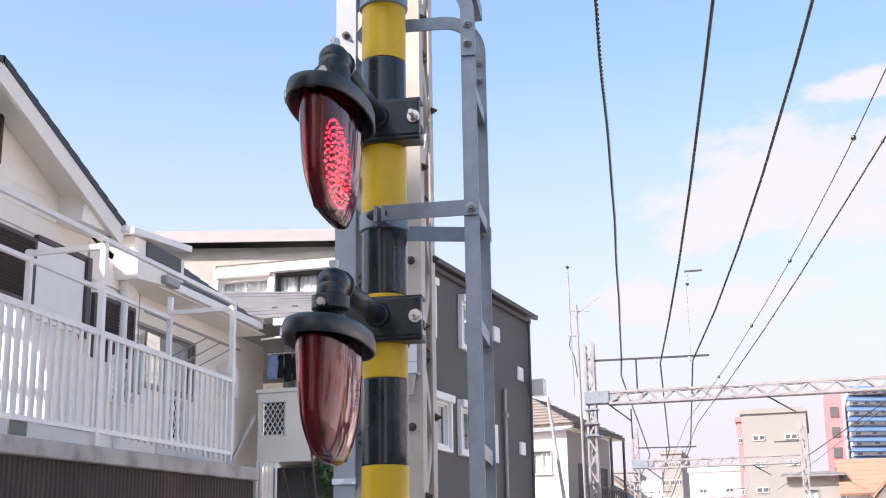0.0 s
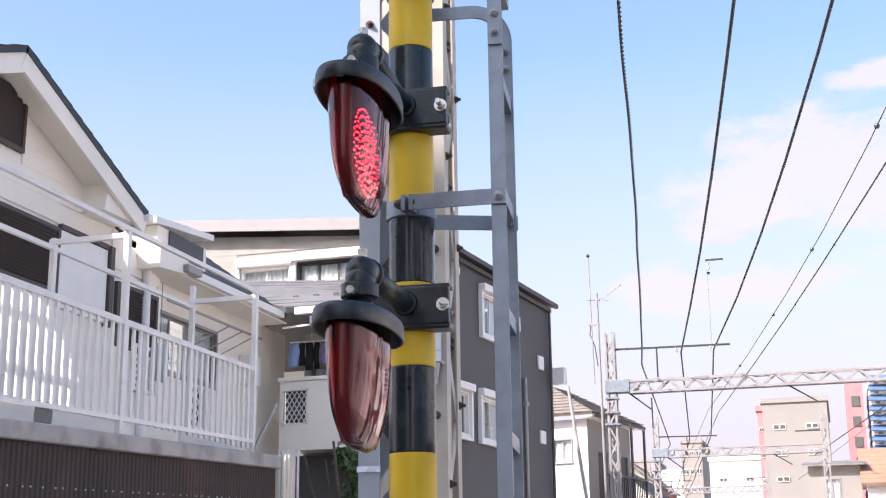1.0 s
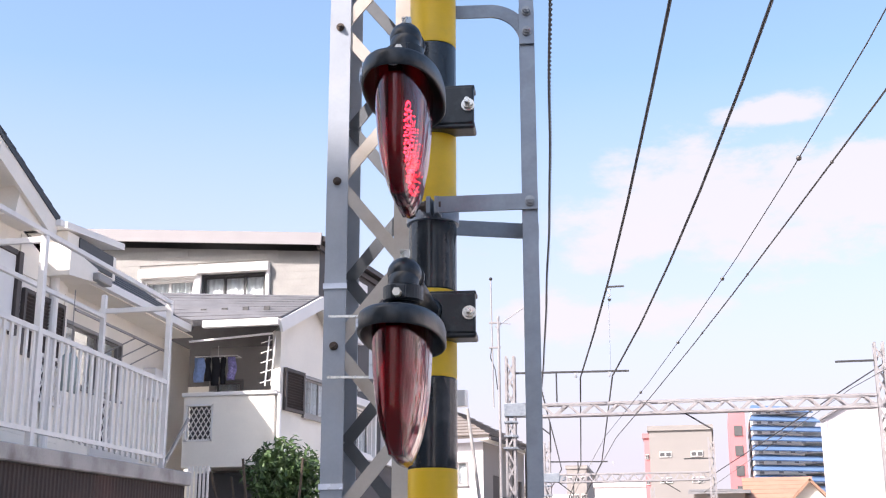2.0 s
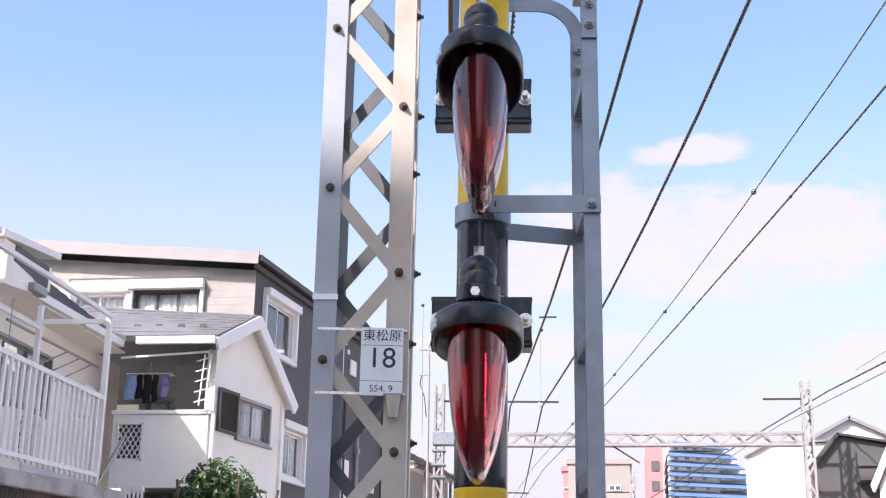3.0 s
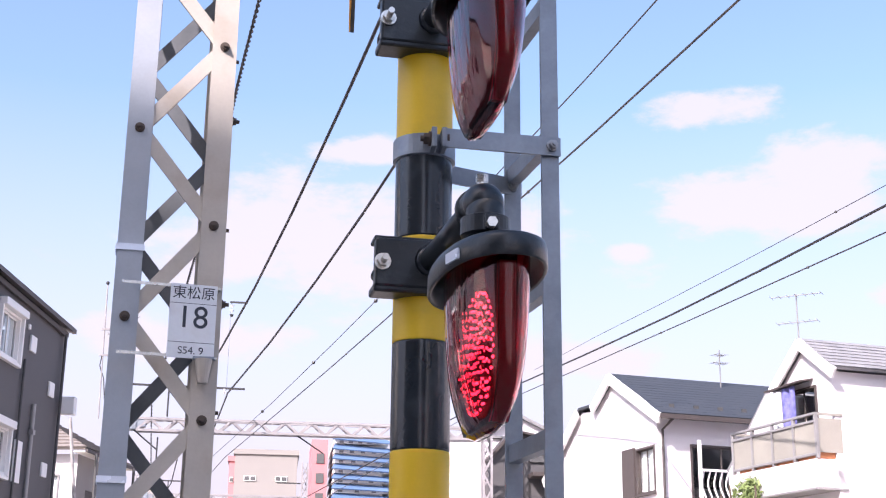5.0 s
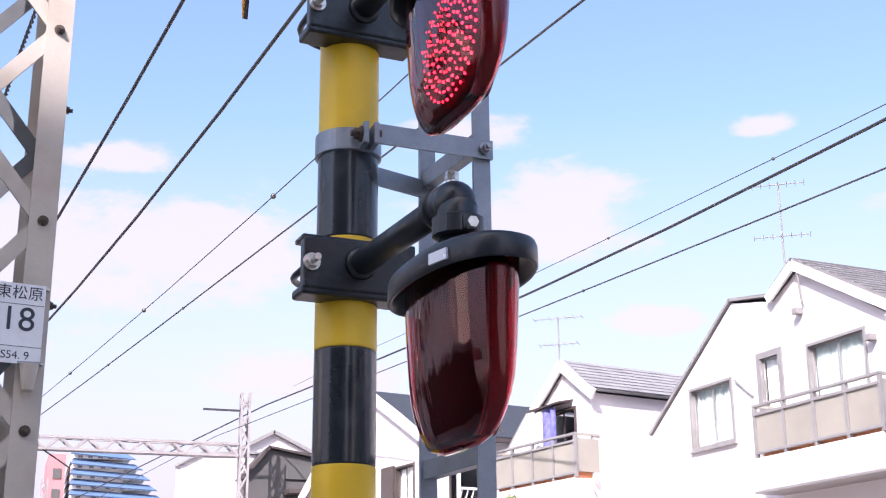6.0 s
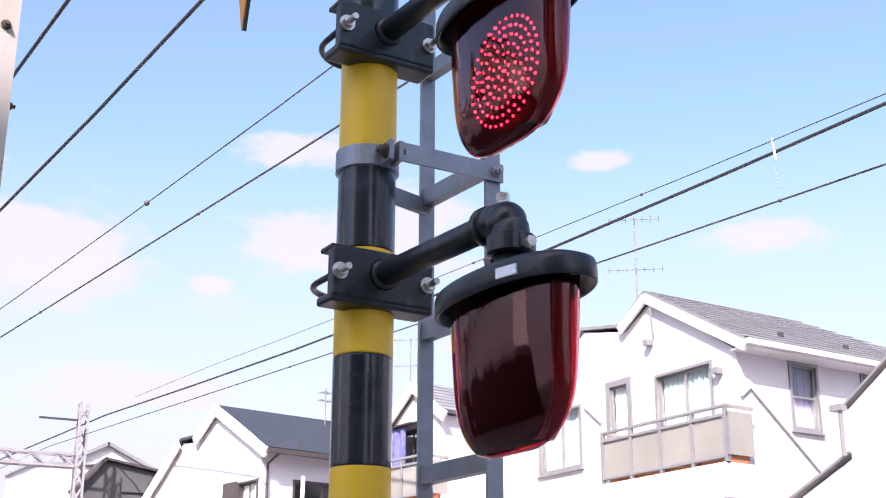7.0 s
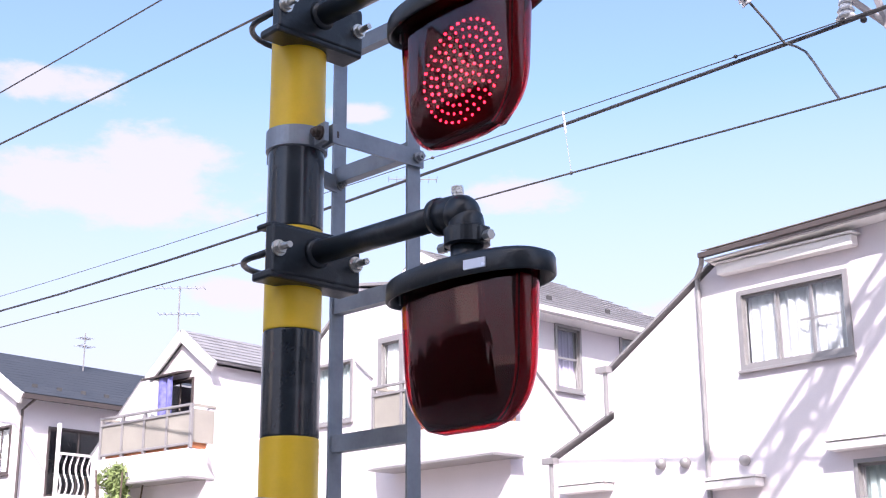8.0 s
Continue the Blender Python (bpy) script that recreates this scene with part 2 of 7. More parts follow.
M = {
    "yellow": material("yellow_paint", (0.84, 0.54, 0.018), 0.45, vary=0.06, grain=150, bump=0.05, coat=0.08, stain=((0.45, 0.30, 0.05), 0.25, 9)),
    "black": material("black_paint", (0.012, 0.018, 0.024), 0.22, vary=0.2, grain=150, bump=0.015, coat=0.2, stain=((0.06, 0.07, 0.08), 0.3, 12)),
    "casting": material("blackened_casting", (0.009, 0.013, 0.017), 0.36, vary=0.25, grain=180, bump=0.12, coat=0.1, stain=((0.07, 0.08, 0.09), 0.35, 22)),
    "galv": material("galvanised_steel", (0.28, 0.31, 0.35), 0.42, 0.55, vary=0.15, scale=14, grain=90, bump=0.08, stain=((0.18, 0.19, 0.20), 0.35, 18)),
    "bolt": material("zinc_bolt", (0.62, 0.60, 0.55), 0.28, 0.9, vary=0.2, scale=40, grain=200, bump=0.05),
    "dull_bolt": material("dull_zinc_bolt", (0.36, 0.37, 0.39), 0.45, 0.6, vary=0.2, scale=40, grain=200, bump=0.05),
    "mast_leg": material("blue_grey_mast_tone", (0.37, 0.40, 0.44), 0.5, 0.0, vary=0.1, scale=5, grain=70, bump=0.08, stain=((0.42, 0.40, 0.38), 0.4, 4.5)),
    # dark grey with the shade of the mast's rear bars painted in; also the mat
    "shaded_bar_mat": material("shaded_bar_and_mat_grey", (0.13, 0.138, 0.145), 0.55, 0.1, vary=0.15, scale=8, grain=70, bump=0.08),
    "taupe": material("taupe_wall_paint", (0.44, 0.42, 0.405), 0.8, vary=0.06, scale=1.5, grain=40, bump=0.2),
    "paving": material("pale_gravel_paving", (0.33, 0.295, 0.26), 0.95, vary=0.25, scale=0.8, grain=60, bump=0.5),
    "rusty_bolt": material("rusted_bolt", (0.10, 0.075, 0.06), 0.7, 0.3, vary=0.3, scale=40, grain=200),
    "mast": material("grey_mast_paint", (0.50, 0.45, 0.385), 0.5, 0.0, vary=0.1, scale=5, grain=70, bump=0.08, stain=((0.34, 0.25, 0.17), 0.5, 4.5)),
    "gantry": material("pale_grey_gantry_paint", (0.30, 0.285, 0.29), 0.55, vary=0.12, scale=3, grain=40, bump=0.08, stain=((0.20, 0.15, 0.12), 0.35, 2.5)),
    "sticker": material("silver_sticker", (0.72, 0.76, 0.84), 0.25, 0.2, vary=0.05),
    "sign_white": material("sign_enamel", (0.78, 0.80, 0.82), 0.35, vary=0.05, stain=((0.55, 0.50, 0.45), 0.25, 10)),
    "ink": material("dark_lettering", (0.03, 0.035, 0.05), 0.5, vary=0.1),
    "board": material("led_board", (0.020, 0.006, 0.008), 0.5, vary=0.2),
    "led": glow_material("lit_led", (1.0, 0.12, 0.19), 9.0),
    "red_glass": glass_material("red_lamp_glass", (0.60, 0.07, 0.11), 0.015, ripple=0.0022),
    "dark_glass": material("dark_window_glass", (0.03, 0.033, 0.036), 0.08, vary=0.2, scale=3, bump=0.0),
    "pane": glass_material("window_glass", (0.93, 0.96, 0.96), 0.0),
    "white": material("white_wall_paint", (0.71, 0.668, 0.69), 0.75, vary=0.04, scale=1.2, grain=40, bump=0.2, stain=((0.70, 0.69, 0.67), 0.35, 0.7)),
    "cream": material("cream_siding", (0.86, 0.815, 0.735), 0.7, vary=0.05, scale=1.5, grain=35, bump=0.2, stain=((0.60, 0.58, 0.52), 0.4, 1.0)),
    "charcoal": material("charcoal_siding_and_shade", (0.092, 0.087, 0.088), 0.7, vary=0.1, scale=1.5, grain=28, bump=0.25),
    "beige": material("beige_siding", (0.325, 0.312, 0.290), 0.75, vary=0.12, scale=2.5, grain=30, bump=0.3),
    "trim": material("white_trim", (0.82, 0.80, 0.775), 0.5, vary=0.04, scale=3),
    "dark_trim": material("dark_trim", (0.06, 0.058, 0.058), 0.5, vary=0.1),
    "fascia": material("pale_fascia", (0.28, 0.262, 0.265), 0.5, vary=0.05, scale=3),
    "alu": material("aluminium_frame", (0.30, 0.29, 0.285), 0.4, 0.3, vary=0.08),
    "louvre": material("brown_louvre", (0.070, 0.056, 0.052), 0.55, vary=0.15),
    "curtain": material("white_curtain", (0.84, 0.85, 0.86), 0.9, vary=0.06, scale=8),
    "lace": material("grey_lace_curtain", (0.48, 0.50, 0.52), 0.9, vary=0.12, scale=6),
    # flat dark colour that stands for unlit rooms; nothing is built behind it
    "room": material("painted_dim_room", (0.10, 0.10, 0.10), 0.9),
    "lilac": material("lilac_curtain", (0.38, 0.34, 0.47), 0.9, vary=0.1, scale=8),
    "teal": material("pale_teal_curtain", (0.36, 0.42, 0.405), 0.9, vary=0.1, scale=8),
    "navy_roof": material("navy_slate", (0.040, 0.045, 0.054), 0.6, vary=0.2, scale=3, grain=40, bump=0.3),
    "grey_roof": material("grey_slate", (0.235, 0.230, 0.235), 0.7, vary=0.2, scale=3, grain=30, bump=0.4),
    "wing_slate": material("dark_grey_slate", (0.145, 0.142, 0.148), 0.75, vary=0.2, scale=3, grain=30, bump=0.4),
    "cloth_violet": material("violet_cloth", (0.15, 0.15, 0.38), 0.9, vary=0.5, scale=9),
    "brown_roof": material("brown_tile", (0.22, 0.19, 0.17), 0.7, vary=0.2, scale=3, grain=25, bump=0.4),
    "orange_roof": material("orange_tile", (0.36, 0.21, 0.14), 0.7, vary=0.15, scale=2),
    "rust": material("rusted_sheet", (0.056, 0.040, 0.035), 0.75, 0.1, vary=0.25, scale=2.2, grain=50, bump=0.2, stain=((0.11, 0.062, 0.052), 0.6, 1.3)),
    "concrete": material("concrete", (0.42, 0.395, 0.375), 0.85, vary=0.2, scale=3, grain=45, bump=0.4, stain=((0.16, 0.135, 0.12), 0.75, 2.4)),
    "fence": material("white_fence_paint", (0.80, 0.775, 0.745), 0.4, vary=0.05, scale=5, stain=((0.55, 0.52, 0.50), 0.3, 6)),
    "red_plastic": material("red_plastic", (0.36, 0.008, 0.03), 0.35, vary=0.1, scale=20, coat=0.3),
    "cable": material("black_cable", (0.035, 0.034, 0.036), 0.6, vary=0.1),
    "copper": material("weathered_wire", (0.10, 0.095, 0.09), 0.5, 0.5, vary=0.1),
    "leaf": material("dark_green_leaf", (0.062, 0.108, 0.032), 0.5, vary=0.5, scale=5, grain=20, bump=0.1),
    "leaf_light": material("pale_green_leaf", (0.20, 0.26, 0.09), 0.55, vary=0.35, scale=6, grain=20, bump=0.1),
    "bark": material("bark", (0.10, 0.075, 0.055), 0.9, vary=0.3),
    "asphalt": material("asphalt", (0.055, 0.055, 0.056), 0.9, vary=0.25, scale=0.8, grain=60, bump=0.4),
    "apartment": material("apartment_render_and_shade", (0.30, 0.275, 0.255), 0.8, vary=0.06, scale=0.4),
    "blue": material("blue_facade", (0.10, 0.17, 0.30), 0.6, vary=0.08, scale=0.5),
    "red": material("red_facade", (0.52, 0.20, 0.21), 0.6, vary=0.08, scale=0.5),
    "orange": material("orange_board", (0.85, 0.36, 0.03), 0.45, vary=0.06),
    "cloth_blue": material("blue_cloth", (0.30, 0.42, 0.72), 0.9, vary=0.2, scale=20),
    "cloth_black": material("black_cloth", (0.015, 0.015, 0.02), 0.95, vary=0.2, scale=12),
    "cloth_print": material("printed_cloth", (0.22, 0.20, 0.42), 0.9, vary=0.6, scale=30),
    "frosted": material("frosted_panel", (0.31, 0.292, 0.25), 0.35, vary=0.12, scale=1.5),
    "terracotta": material("terracotta_floor", (0.55, 0.22, 0.10), 0.8, vary=0.15),
}


# ---- mesh helpers ----
def link_mesh(name, bm, mat, parent=None, label=""):
    me = bpy.data.meshes.new(name)
    bmesh.ops.recalc_face_normals(bm, faces=bm.faces)
    bm.to_mesh(me)
    bm.free()
    me.materials.append(M[mat])
    ob = new(name, me)
    if parent:
        ob.parent = parent
    if label:
        ob["label"] = label
    return ob


def part(name, bm, mat, parent, label=""):
    return link_mesh(name, bm, mat, parent, label)


def smooth(ob):
    for p in ob.data.polygons:
        p.use_smooth = True
    return ob


def thing(name, m, label, category, group="", kind=""):
    ob = new(name)
    ob.matrix_world = m
    ob.empty_display_size = 0.1
    return tagged(ob, label, category, group, kind)


def box(bm, x0, x1, y0, y1, z0, z1, m=None, bevel=0.0):
    made = bmesh.ops.create_cube(bm, size=1.0)["verts"]
    t = Matrix.Translation(((x0 + x1) / 2, (y0 + y1) / 2, (z0 + z1) / 2)) @ Matrix.Diagonal((abs(x1 - x0), abs(y1 - y0), abs(z1 - z0), 1))
    bmesh.ops.transform(bm, matrix=(m @ t) if m else t, verts=made)
    if bevel:
        edges = list({e for v in made for e in v.link_edges})
        bmesh.ops.bevel(bm, geom=edges, offset=bevel, segments=2, affect="EDGES", profile=0.5)
    return bm


def along(p, q):
    """A frame at the middle of p-q with its x axis along it."""
    p, q = Vector(p), Vector(q)
    x = (q - p).normalized()
    side = Vector((0, 0, 1)) if abs(x.z) < 0.95 else Vector((0, 1, 0))
    y = side.cross(x).normalized()
    m = Matrix((x, y, x.cross(y))).transposed().to_4x4()
    m.translation = (p + q) / 2
    return m, (q - p).length


def beam(bm, p, q, w, h, over=0.0):
    m, length = along(p, q)
    return box(bm, -length / 2 - over, length / 2 + over, -w / 2, w / 2, -h / 2, h / 2, m)


def tube(bm, p, q, r, seg=16, r2=None):
    m, length = along(p, q)
    made = bmesh.ops.create_cone(bm, cap_ends=True, segments=seg, radius1=r, radius2=r if r2 is None else r2, depth=length)["verts"]
    bmesh.ops.transform(bm, matrix=m @ Matrix.Rotation(radians(90), 4, "Y"), verts=made)
    return bm


def sweep(bm, path, r, seg=10):
    """A round rod along a line of points."""
    rings = []
    for i, p in enumerate(path):
        p = Vector(p)
        t = (Vector(path[min(i + 1, len(path) - 1)]) - Vector(path[max(i - 1, 0)])).normalized()
        side = Vector((0, 0, 1)) if abs(t.z) < 0.9 else Vector((0, 1, 0))
        a = t.cross(side).normalized()
        b = a.cross(t)
        rings.append([bm.verts.new(p + r * (math.cos(k * 2 * math.pi / seg) * a + math.sin(k * 2 * math.pi / seg) * b)) for k in range(seg)])
    for u, v in zip(rings, rings[1:]):
        for k in range(seg):
            bm.faces.new((u[k], u[(k + 1) % seg], v[(k + 1) % seg], v[k]))
    bm.faces.new(rings[0])
    bm.faces.new(rings[-1][::-1])
    return bm


def loft(bm, rings, close=True):
    made = [[bm.verts.new(p) for p in ring] for ring in rings]
    for u, v in zip(made, made[1:]):
        n = len(u)
        for k in range(n):
            bm.faces.new((u[k], u[(k + 1) % n], v[(k + 1) % n], v[k]))
    if close:
        bm.faces.new(made[0])
        bm.faces.new(made[-1][::-1])
    return bm


def slab(bm, corners, th):
    """A slab under four or more corners."""
    corners = [Vector(c) for c in corners]
    n = (corners[1] - corners[0]).cross(corners[2] - corners[0]).normalized()
    if n.z < 0:
        n = -n
    a = [bm.verts.new(c) for c in corners]
    b = [bm.verts.new(c - n * th) for c in corners]
    bm.faces.new(a)
    bm.faces.new(b[::-1])
    for i in range(len(a)):
        j = (i + 1) % len(a)
        bm.faces.new((a[i], b[i], b[j], a[j]))
    return bm


class Facade:
    """A vertical wall plane: s metres along it from p, out metres in front of it, z up."""

    def __init__(self, p, deg, side):
        a = radians(deg)
        self.p, self.d = Vector((*p, 0)), Vector((-math.sin(a), math.cos(a), 0))
        self.n = side * Vector((-self.d.y, self.d.x, 0))

    def at(self, s, z, out=0.0):
        return self.p + self.d * s + self.n * out + Vector((0, 0, z))

    def basis(self):
        m = Matrix((self.d, self.n, Vector((0, 0, 1)))).transposed().to_4x4()
        m.translation = self.p
        return m


def wall(house, fac, profile, openings, mat, th=0.16, z0=0.0, name="wall", label=""):
    """A wall with real openings (s0, s1, z0, z1) under a top line of (s, z) points."""
    bm = bmesh.new()
    m = fac.basis()
    profile = [(profile[0][0] + 0.004, profile[0][1]), *profile[1:-1], (profile[-1][0] - 0.004, profile[-1][1])]
    cuts = sorted({round(s, 3) for s, _ in profile} | {round(v, 3) for o in openings for v in o[:2]})
    lo, hi = profile[0][0], profile[-1][0]
    cuts = [c for c in cuts if lo - 1e-6 <= c <= hi + 1e-6]

    def top(s):
        return float(np.interp(s, [a for a, _ in profile], [b for _, b in profile]))

    for a, b in zip(cuts, cuts[1:]):
        if b - a < 1e-4:
            continue
        mid = (a + b) / 2
        holes = sorted((o[2], o[3]) for o in openings if o[0] < mid < o[1])
        base = z0
        for h0, h1 in holes + [(None, None)]:
            if h0 is None:
                za, zb = top(a + 1e-5), top(b - 1e-5)
            else:
                za = zb = h0
            ring = [(a, base), (b, base), (b, zb), (a, za)]
            f1 = [bm.verts.new(m @ Vector((s, 0, z))) for s, z in ring]
            f2 = [bm.verts.new(m @ Vector((s, -th, z))) for s, z in ring]
            bm.faces.new(f1)
            bm.faces.new(f2[::-1])
            for i in range(4):
                bm.faces.new((f1[i], f2[i], f2[(i + 1) % 4], f1[(i + 1) % 4]))
            base = h1
    bmesh.ops.remove_doubles(bm, verts=bm.verts, dist=1e-4)
    bm.verts.index_update()
    seen = {}
    for f in bm.faces:
        seen.setdefault(frozenset(v.index for v in f.verts), []).append(f)
    bmesh.ops.delete(bm, geom=[f for same in seen.values() if len(same) > 1 for f in same], context="FACES_ONLY")
    return part(name, bm, mat, house, label)


def window(house, fac, s0, s1, z0, z1, panes=2, frame_mat="alu", hood=None, curtain=True, transom=False, fw=0.045, sill=True):
    """A sliding window in its opening: frame, panes, curtain, sill, and a shutter box over it where hood gives its height."""
    m = fac.basis()
    win = new("window")
    win.parent = house
    bm = bmesh.new()
    for a, b, c, d in ((s0, s1, z1 - fw, z1), (s0, s1, z0, z0 + fw), (s0, s0 + fw, z0 + fw, z1 - fw), (s1 - fw, s1, z0 + fw, z1 - fw)):
        box(bm, a, b, -0.09, 0.03, c, d, m)
    part("window_frame", bm, frame_mat, win)
    step = (s1 - s0 - 2 * fw) / panes
    for i in range(panes):
        a, b, back = s0 + fw + i * step, s0 + fw + (i + 1) * step, -0.035 - 0.022 * (i % 2)
        bm = bmesh.new()
        box(bm, a + 0.02, b - 0.02, back - 0.003, back + 0.003, z0 + fw + 0.02, z1 - fw - 0.02, m)
        pane = part("pane", bm, "pane", win)
        pane.visible_shadow = False
        bm = bmesh.new()
        for x0, x1, y0, y1 in ((a, a + 0.028, z0 + fw, z1 - fw), (b - 0.028, b, z0 + fw, z1 - fw), (a + 0.028, b - 0.028, z0 + fw, z0 + fw + 0.03), (a + 0.028, b - 0.028, z1 - fw - 0.03, z1 - fw)):
            box(bm, x0, x1, back - 0.012, back + 0.012, y0, y1, m)
        if transom:
            box(bm, a + 0.028, b - 0.028, back - 0.012, back + 0.012, (z0 + z1) / 2 - 0.015, (z0 + z1) / 2 + 0.015, m)
        part("sash", bm, frame_mat, win)
    if curtain:
        bm = bmesh.new()
        n = 40
        span = s1 - s0 - 2 * fw
        cols = []
        for i in range(n + 1):
            s = s0 + fw + span * i / n
            w = -0.115 + 0.016 * math.sin(i * 1.7) + 0.012 * math.sin(i * 0.61 + s0)
            cols.append([bm.verts.new(m @ Vector((s, w + k, z))) for k in (0, -0.004) for z in (z0 + fw, z1 - fw)])
        gap = range(int(n * 0.42), int(n * 0.58)) if curtain == "parted" else ()
        for i in range(n):
            if i in gap:
                continue
            a, b = cols[i], cols[i + 1]
            bm.faces.new((a[0], b[0], b[1], a[1]))
            bm.faces.new((a[2], a[3], b[3], b[2]))
        part("curtain", bm, curtain if curtain in M else "curtain", win)
    if sill:
        bm = bmesh.new()
        box(bm, s0 - 0.03, s1 + 0.03, 0.002, 0.06, z0 - 0.035, z0 + 0.002, m, 0.006)
        part("window_sill", bm, frame_mat, win)
    if hood:
        bm = bmesh.new()
        box(bm, s0 - 0.07, s1 + 0.07, 0.003, 0.17, z1 + 0.004, z1 + hood, m, 0.015)
        box(bm, s0 - 0.075, s0 - 0.004, 0.003, 0.10, z0 - 0.03, z1 + 0.004, m, 0.008)
        box(bm, s1 + 0.004, s1 + 0.075, 0.003, 0.10, z0 - 0.03, z1 + 0.004, m, 0.008)
        box(bm, s0 - 0.075, s1 + 0.075, 0.003, 0.10, z0 - 0.10, z0 - 0.036, m, 0.008)
        part("shutter_box", bm, "trim", win)
    return win


def louvre_panel(house, fac, s0, s1, z0, z1, out=0.04):
    """A shutter with slats, in its frame."""
    m = fac.basis()
    pan = new("shutter")
    pan.parent = house
    bm = bmesh.new()
    for a, b, c, d in ((s0, s1, z1 - 0.05, z1), (s0, s1, z0, z0 + 0.05), (s0, s0 + 0.05, z0 + 0.05, z1 - 0.05), (s1 - 0.05, s1, z0 + 0.05, z1 - 0.05)):
        box(bm, a, b, 0.003, out + 0.02, c, d, m)
    part("frame", bm, "louvre", pan)
    count = max(3, int((z1 - z0 - 0.1) / 0.042))
    pitch = (z1 - z0 - 0.1) / count
    shared = None
    for i in range(count):
        z = z0 + 0.05 + pitch * (i + 0.5)
        if shared is None:
            bm = bmesh.new()
            box(bm, s0 + 0.05, s1 - 0.05, -0.004, 0.004, -pitch * 0.56, pitch * 0.56, m.to_3x3().to_4x4() @ Matrix.Rotation(radians(-52), 4, "X"))
            ob = part("slat", bm, "louvre", pan)
            shared = ob.data
        else:
            ob = new("slat", shared)
            ob.parent = pan
        ob.location = m @ Vector((0, out - 0.005, z))
    return pan


def course_roof(house, a, b, c, d, mat, courses=12, th=0.10, name="roof", step=0.012):
    """A pitched roof: a-b is the eave, d-c the ridge; lapped courses lie on a deck."""
    a, b, c, d = (Vector(v) for v in (a, b, c, d))
    n = (b - a).cross(d - a).normalized()
    if n.z < 0:
        n = -n
    bm = bmesh.new()
    slab(bm, (a, b, c, d), th)
    roof = part(name, bm, mat, house)
    bm = bmesh.new()
    for i in range(courses):
        f0, f1 = i / courses, min(1, (i + 1.25) / courses)
        p = [a.lerp(d, f0) + n * step * 1.6, b.lerp(c, f0) + n * step * 1.6, b.lerp(c, f1) + n * 0.004, a.lerp(d, f1) + n * 0.004]
        slab(bm, [v + n * 0.002 for v in p], step * 0.9)
    tagged(part("course_layer", bm, mat, roof), kind="stuff")
    return roof


# ---- the ground, and unseen blocks added behind the camera ----
bm = bmesh.new()
bmesh.ops.create_grid(bm, x_segments=24, y_segments=24, size=2500)
tagged(link_mesh("ground", bm, "paving"), "pale gravel and paved ground of the crossing and streets", "ground", kind="structure")


def plain_block(x0, x1, y0, y1, z1, mat, label):
    b = thing("unseen_block", pose(0, 0, 0), label, "building")
    bm = bmesh.new()
    box(bm, x0, x1, y0, y1, 0, z1)
    part("wall", bm, mat, b)
    bm = bmesh.new()
    box(bm, x0 - 0.15, x1 + 0.15, y0 - 0.15, y1 + 0.15, z1 + 0.004, z1 + 0.35)
    part("parapet", bm, "concrete", b)
    rows = int(z1 // 2.9)
    shared = None
    for r in range(rows):
        for k in range(int((x1 - x0) // 3.2)):
            if shared is None:
                bm = bmesh.new()
                box(bm, -0.9, 0.9, 0.004, 0.06, -0.7, 0.7, None, 0.01)
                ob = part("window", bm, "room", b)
                shared = ob.data
            else:
                ob = new("window", shared)
                ob.parent = b
            ob.location = (x0 + 1.8 + k * 3.2, y1, 1.6 + r * 2.9)
    return b


# added out of view; its height sets the shade on pole and mast
plain_block(-34, -4.5, -24, -12, 19.0, "apartment", "unseen beige block added to shade the pole, with rows of windows")
# three more out of view, added to break up reflections in the lamps
plain_block(5.0, 9.6, -17, -10, 6.3, "cream", "unseen cream block added for the lamp glass to reflect")
plain_block(10.6, 15.4, -15, -8, 7.2, "taupe", "unseen taupe block added for the lamp glass to reflect")
plain_block(17.0, 23.0, -12, -5, 8.4, "white", "unseen white block added for the lamp glass to reflect")




# ---- crossing pole ----
def crossing_pole():
    pole = thing("crossing_pole", pose(0, 0, 0), "yellow and black striped steel level crossing pole", "pole")
    bm = bmesh.new()
    tube(bm, (0, 0, 0), (0, 0, 4.55), 0.0690, 40)
    smooth(part("pipe", bm, "black", pole))
    for k in range(-7, 10):
        z = 1.93 + 0.26 * k
        bm = bmesh.new()
        ring = [(math.cos(a * math.pi / 24), math.sin(a * math.pi / 24)) for a in range(48)]
        z1 = min(z + 0.26, 4.54)
        loft(bm, [[(r * c, r * s, zz) for c, s in ring] for r, zz in ((0.0695, z + 0.0006), (0.0713, z + 0.002), (0.0715, z + 0.004), (0.0715, z + 0.007),
             (0.0715, z1 - 0.007), (0.0715, z1 - 0.004), (0.0713, z1 - 0.002), (0.0695, z1 - 0.0006))], close=False)
        smooth(part("stripe", bm, "black" if k % 2 == 0 else "yellow", pole, "glossy black band" if k % 2 == 0 else "yellow band"))
    bm = bmesh.new()
    loft(bm, [[(r * math.cos(a * math.pi / 20), r * math.sin(a * math.pi / 20), z) for a in range(40)] for r, z in ((0.0725, 1.70), (0.078, 1.703), (0.078, 1.737), (0.0725, 1.74))])
    box(bm, -0.135, -0.07, -0.09, -0.05, 1.66, 1.78, None, 0.006)
    part("band", bm, "galv", pole, "grey steel band with a small box")
    return pole


crossing_pole()


# ---- signal lamps ----
LED_ARRAYS = []


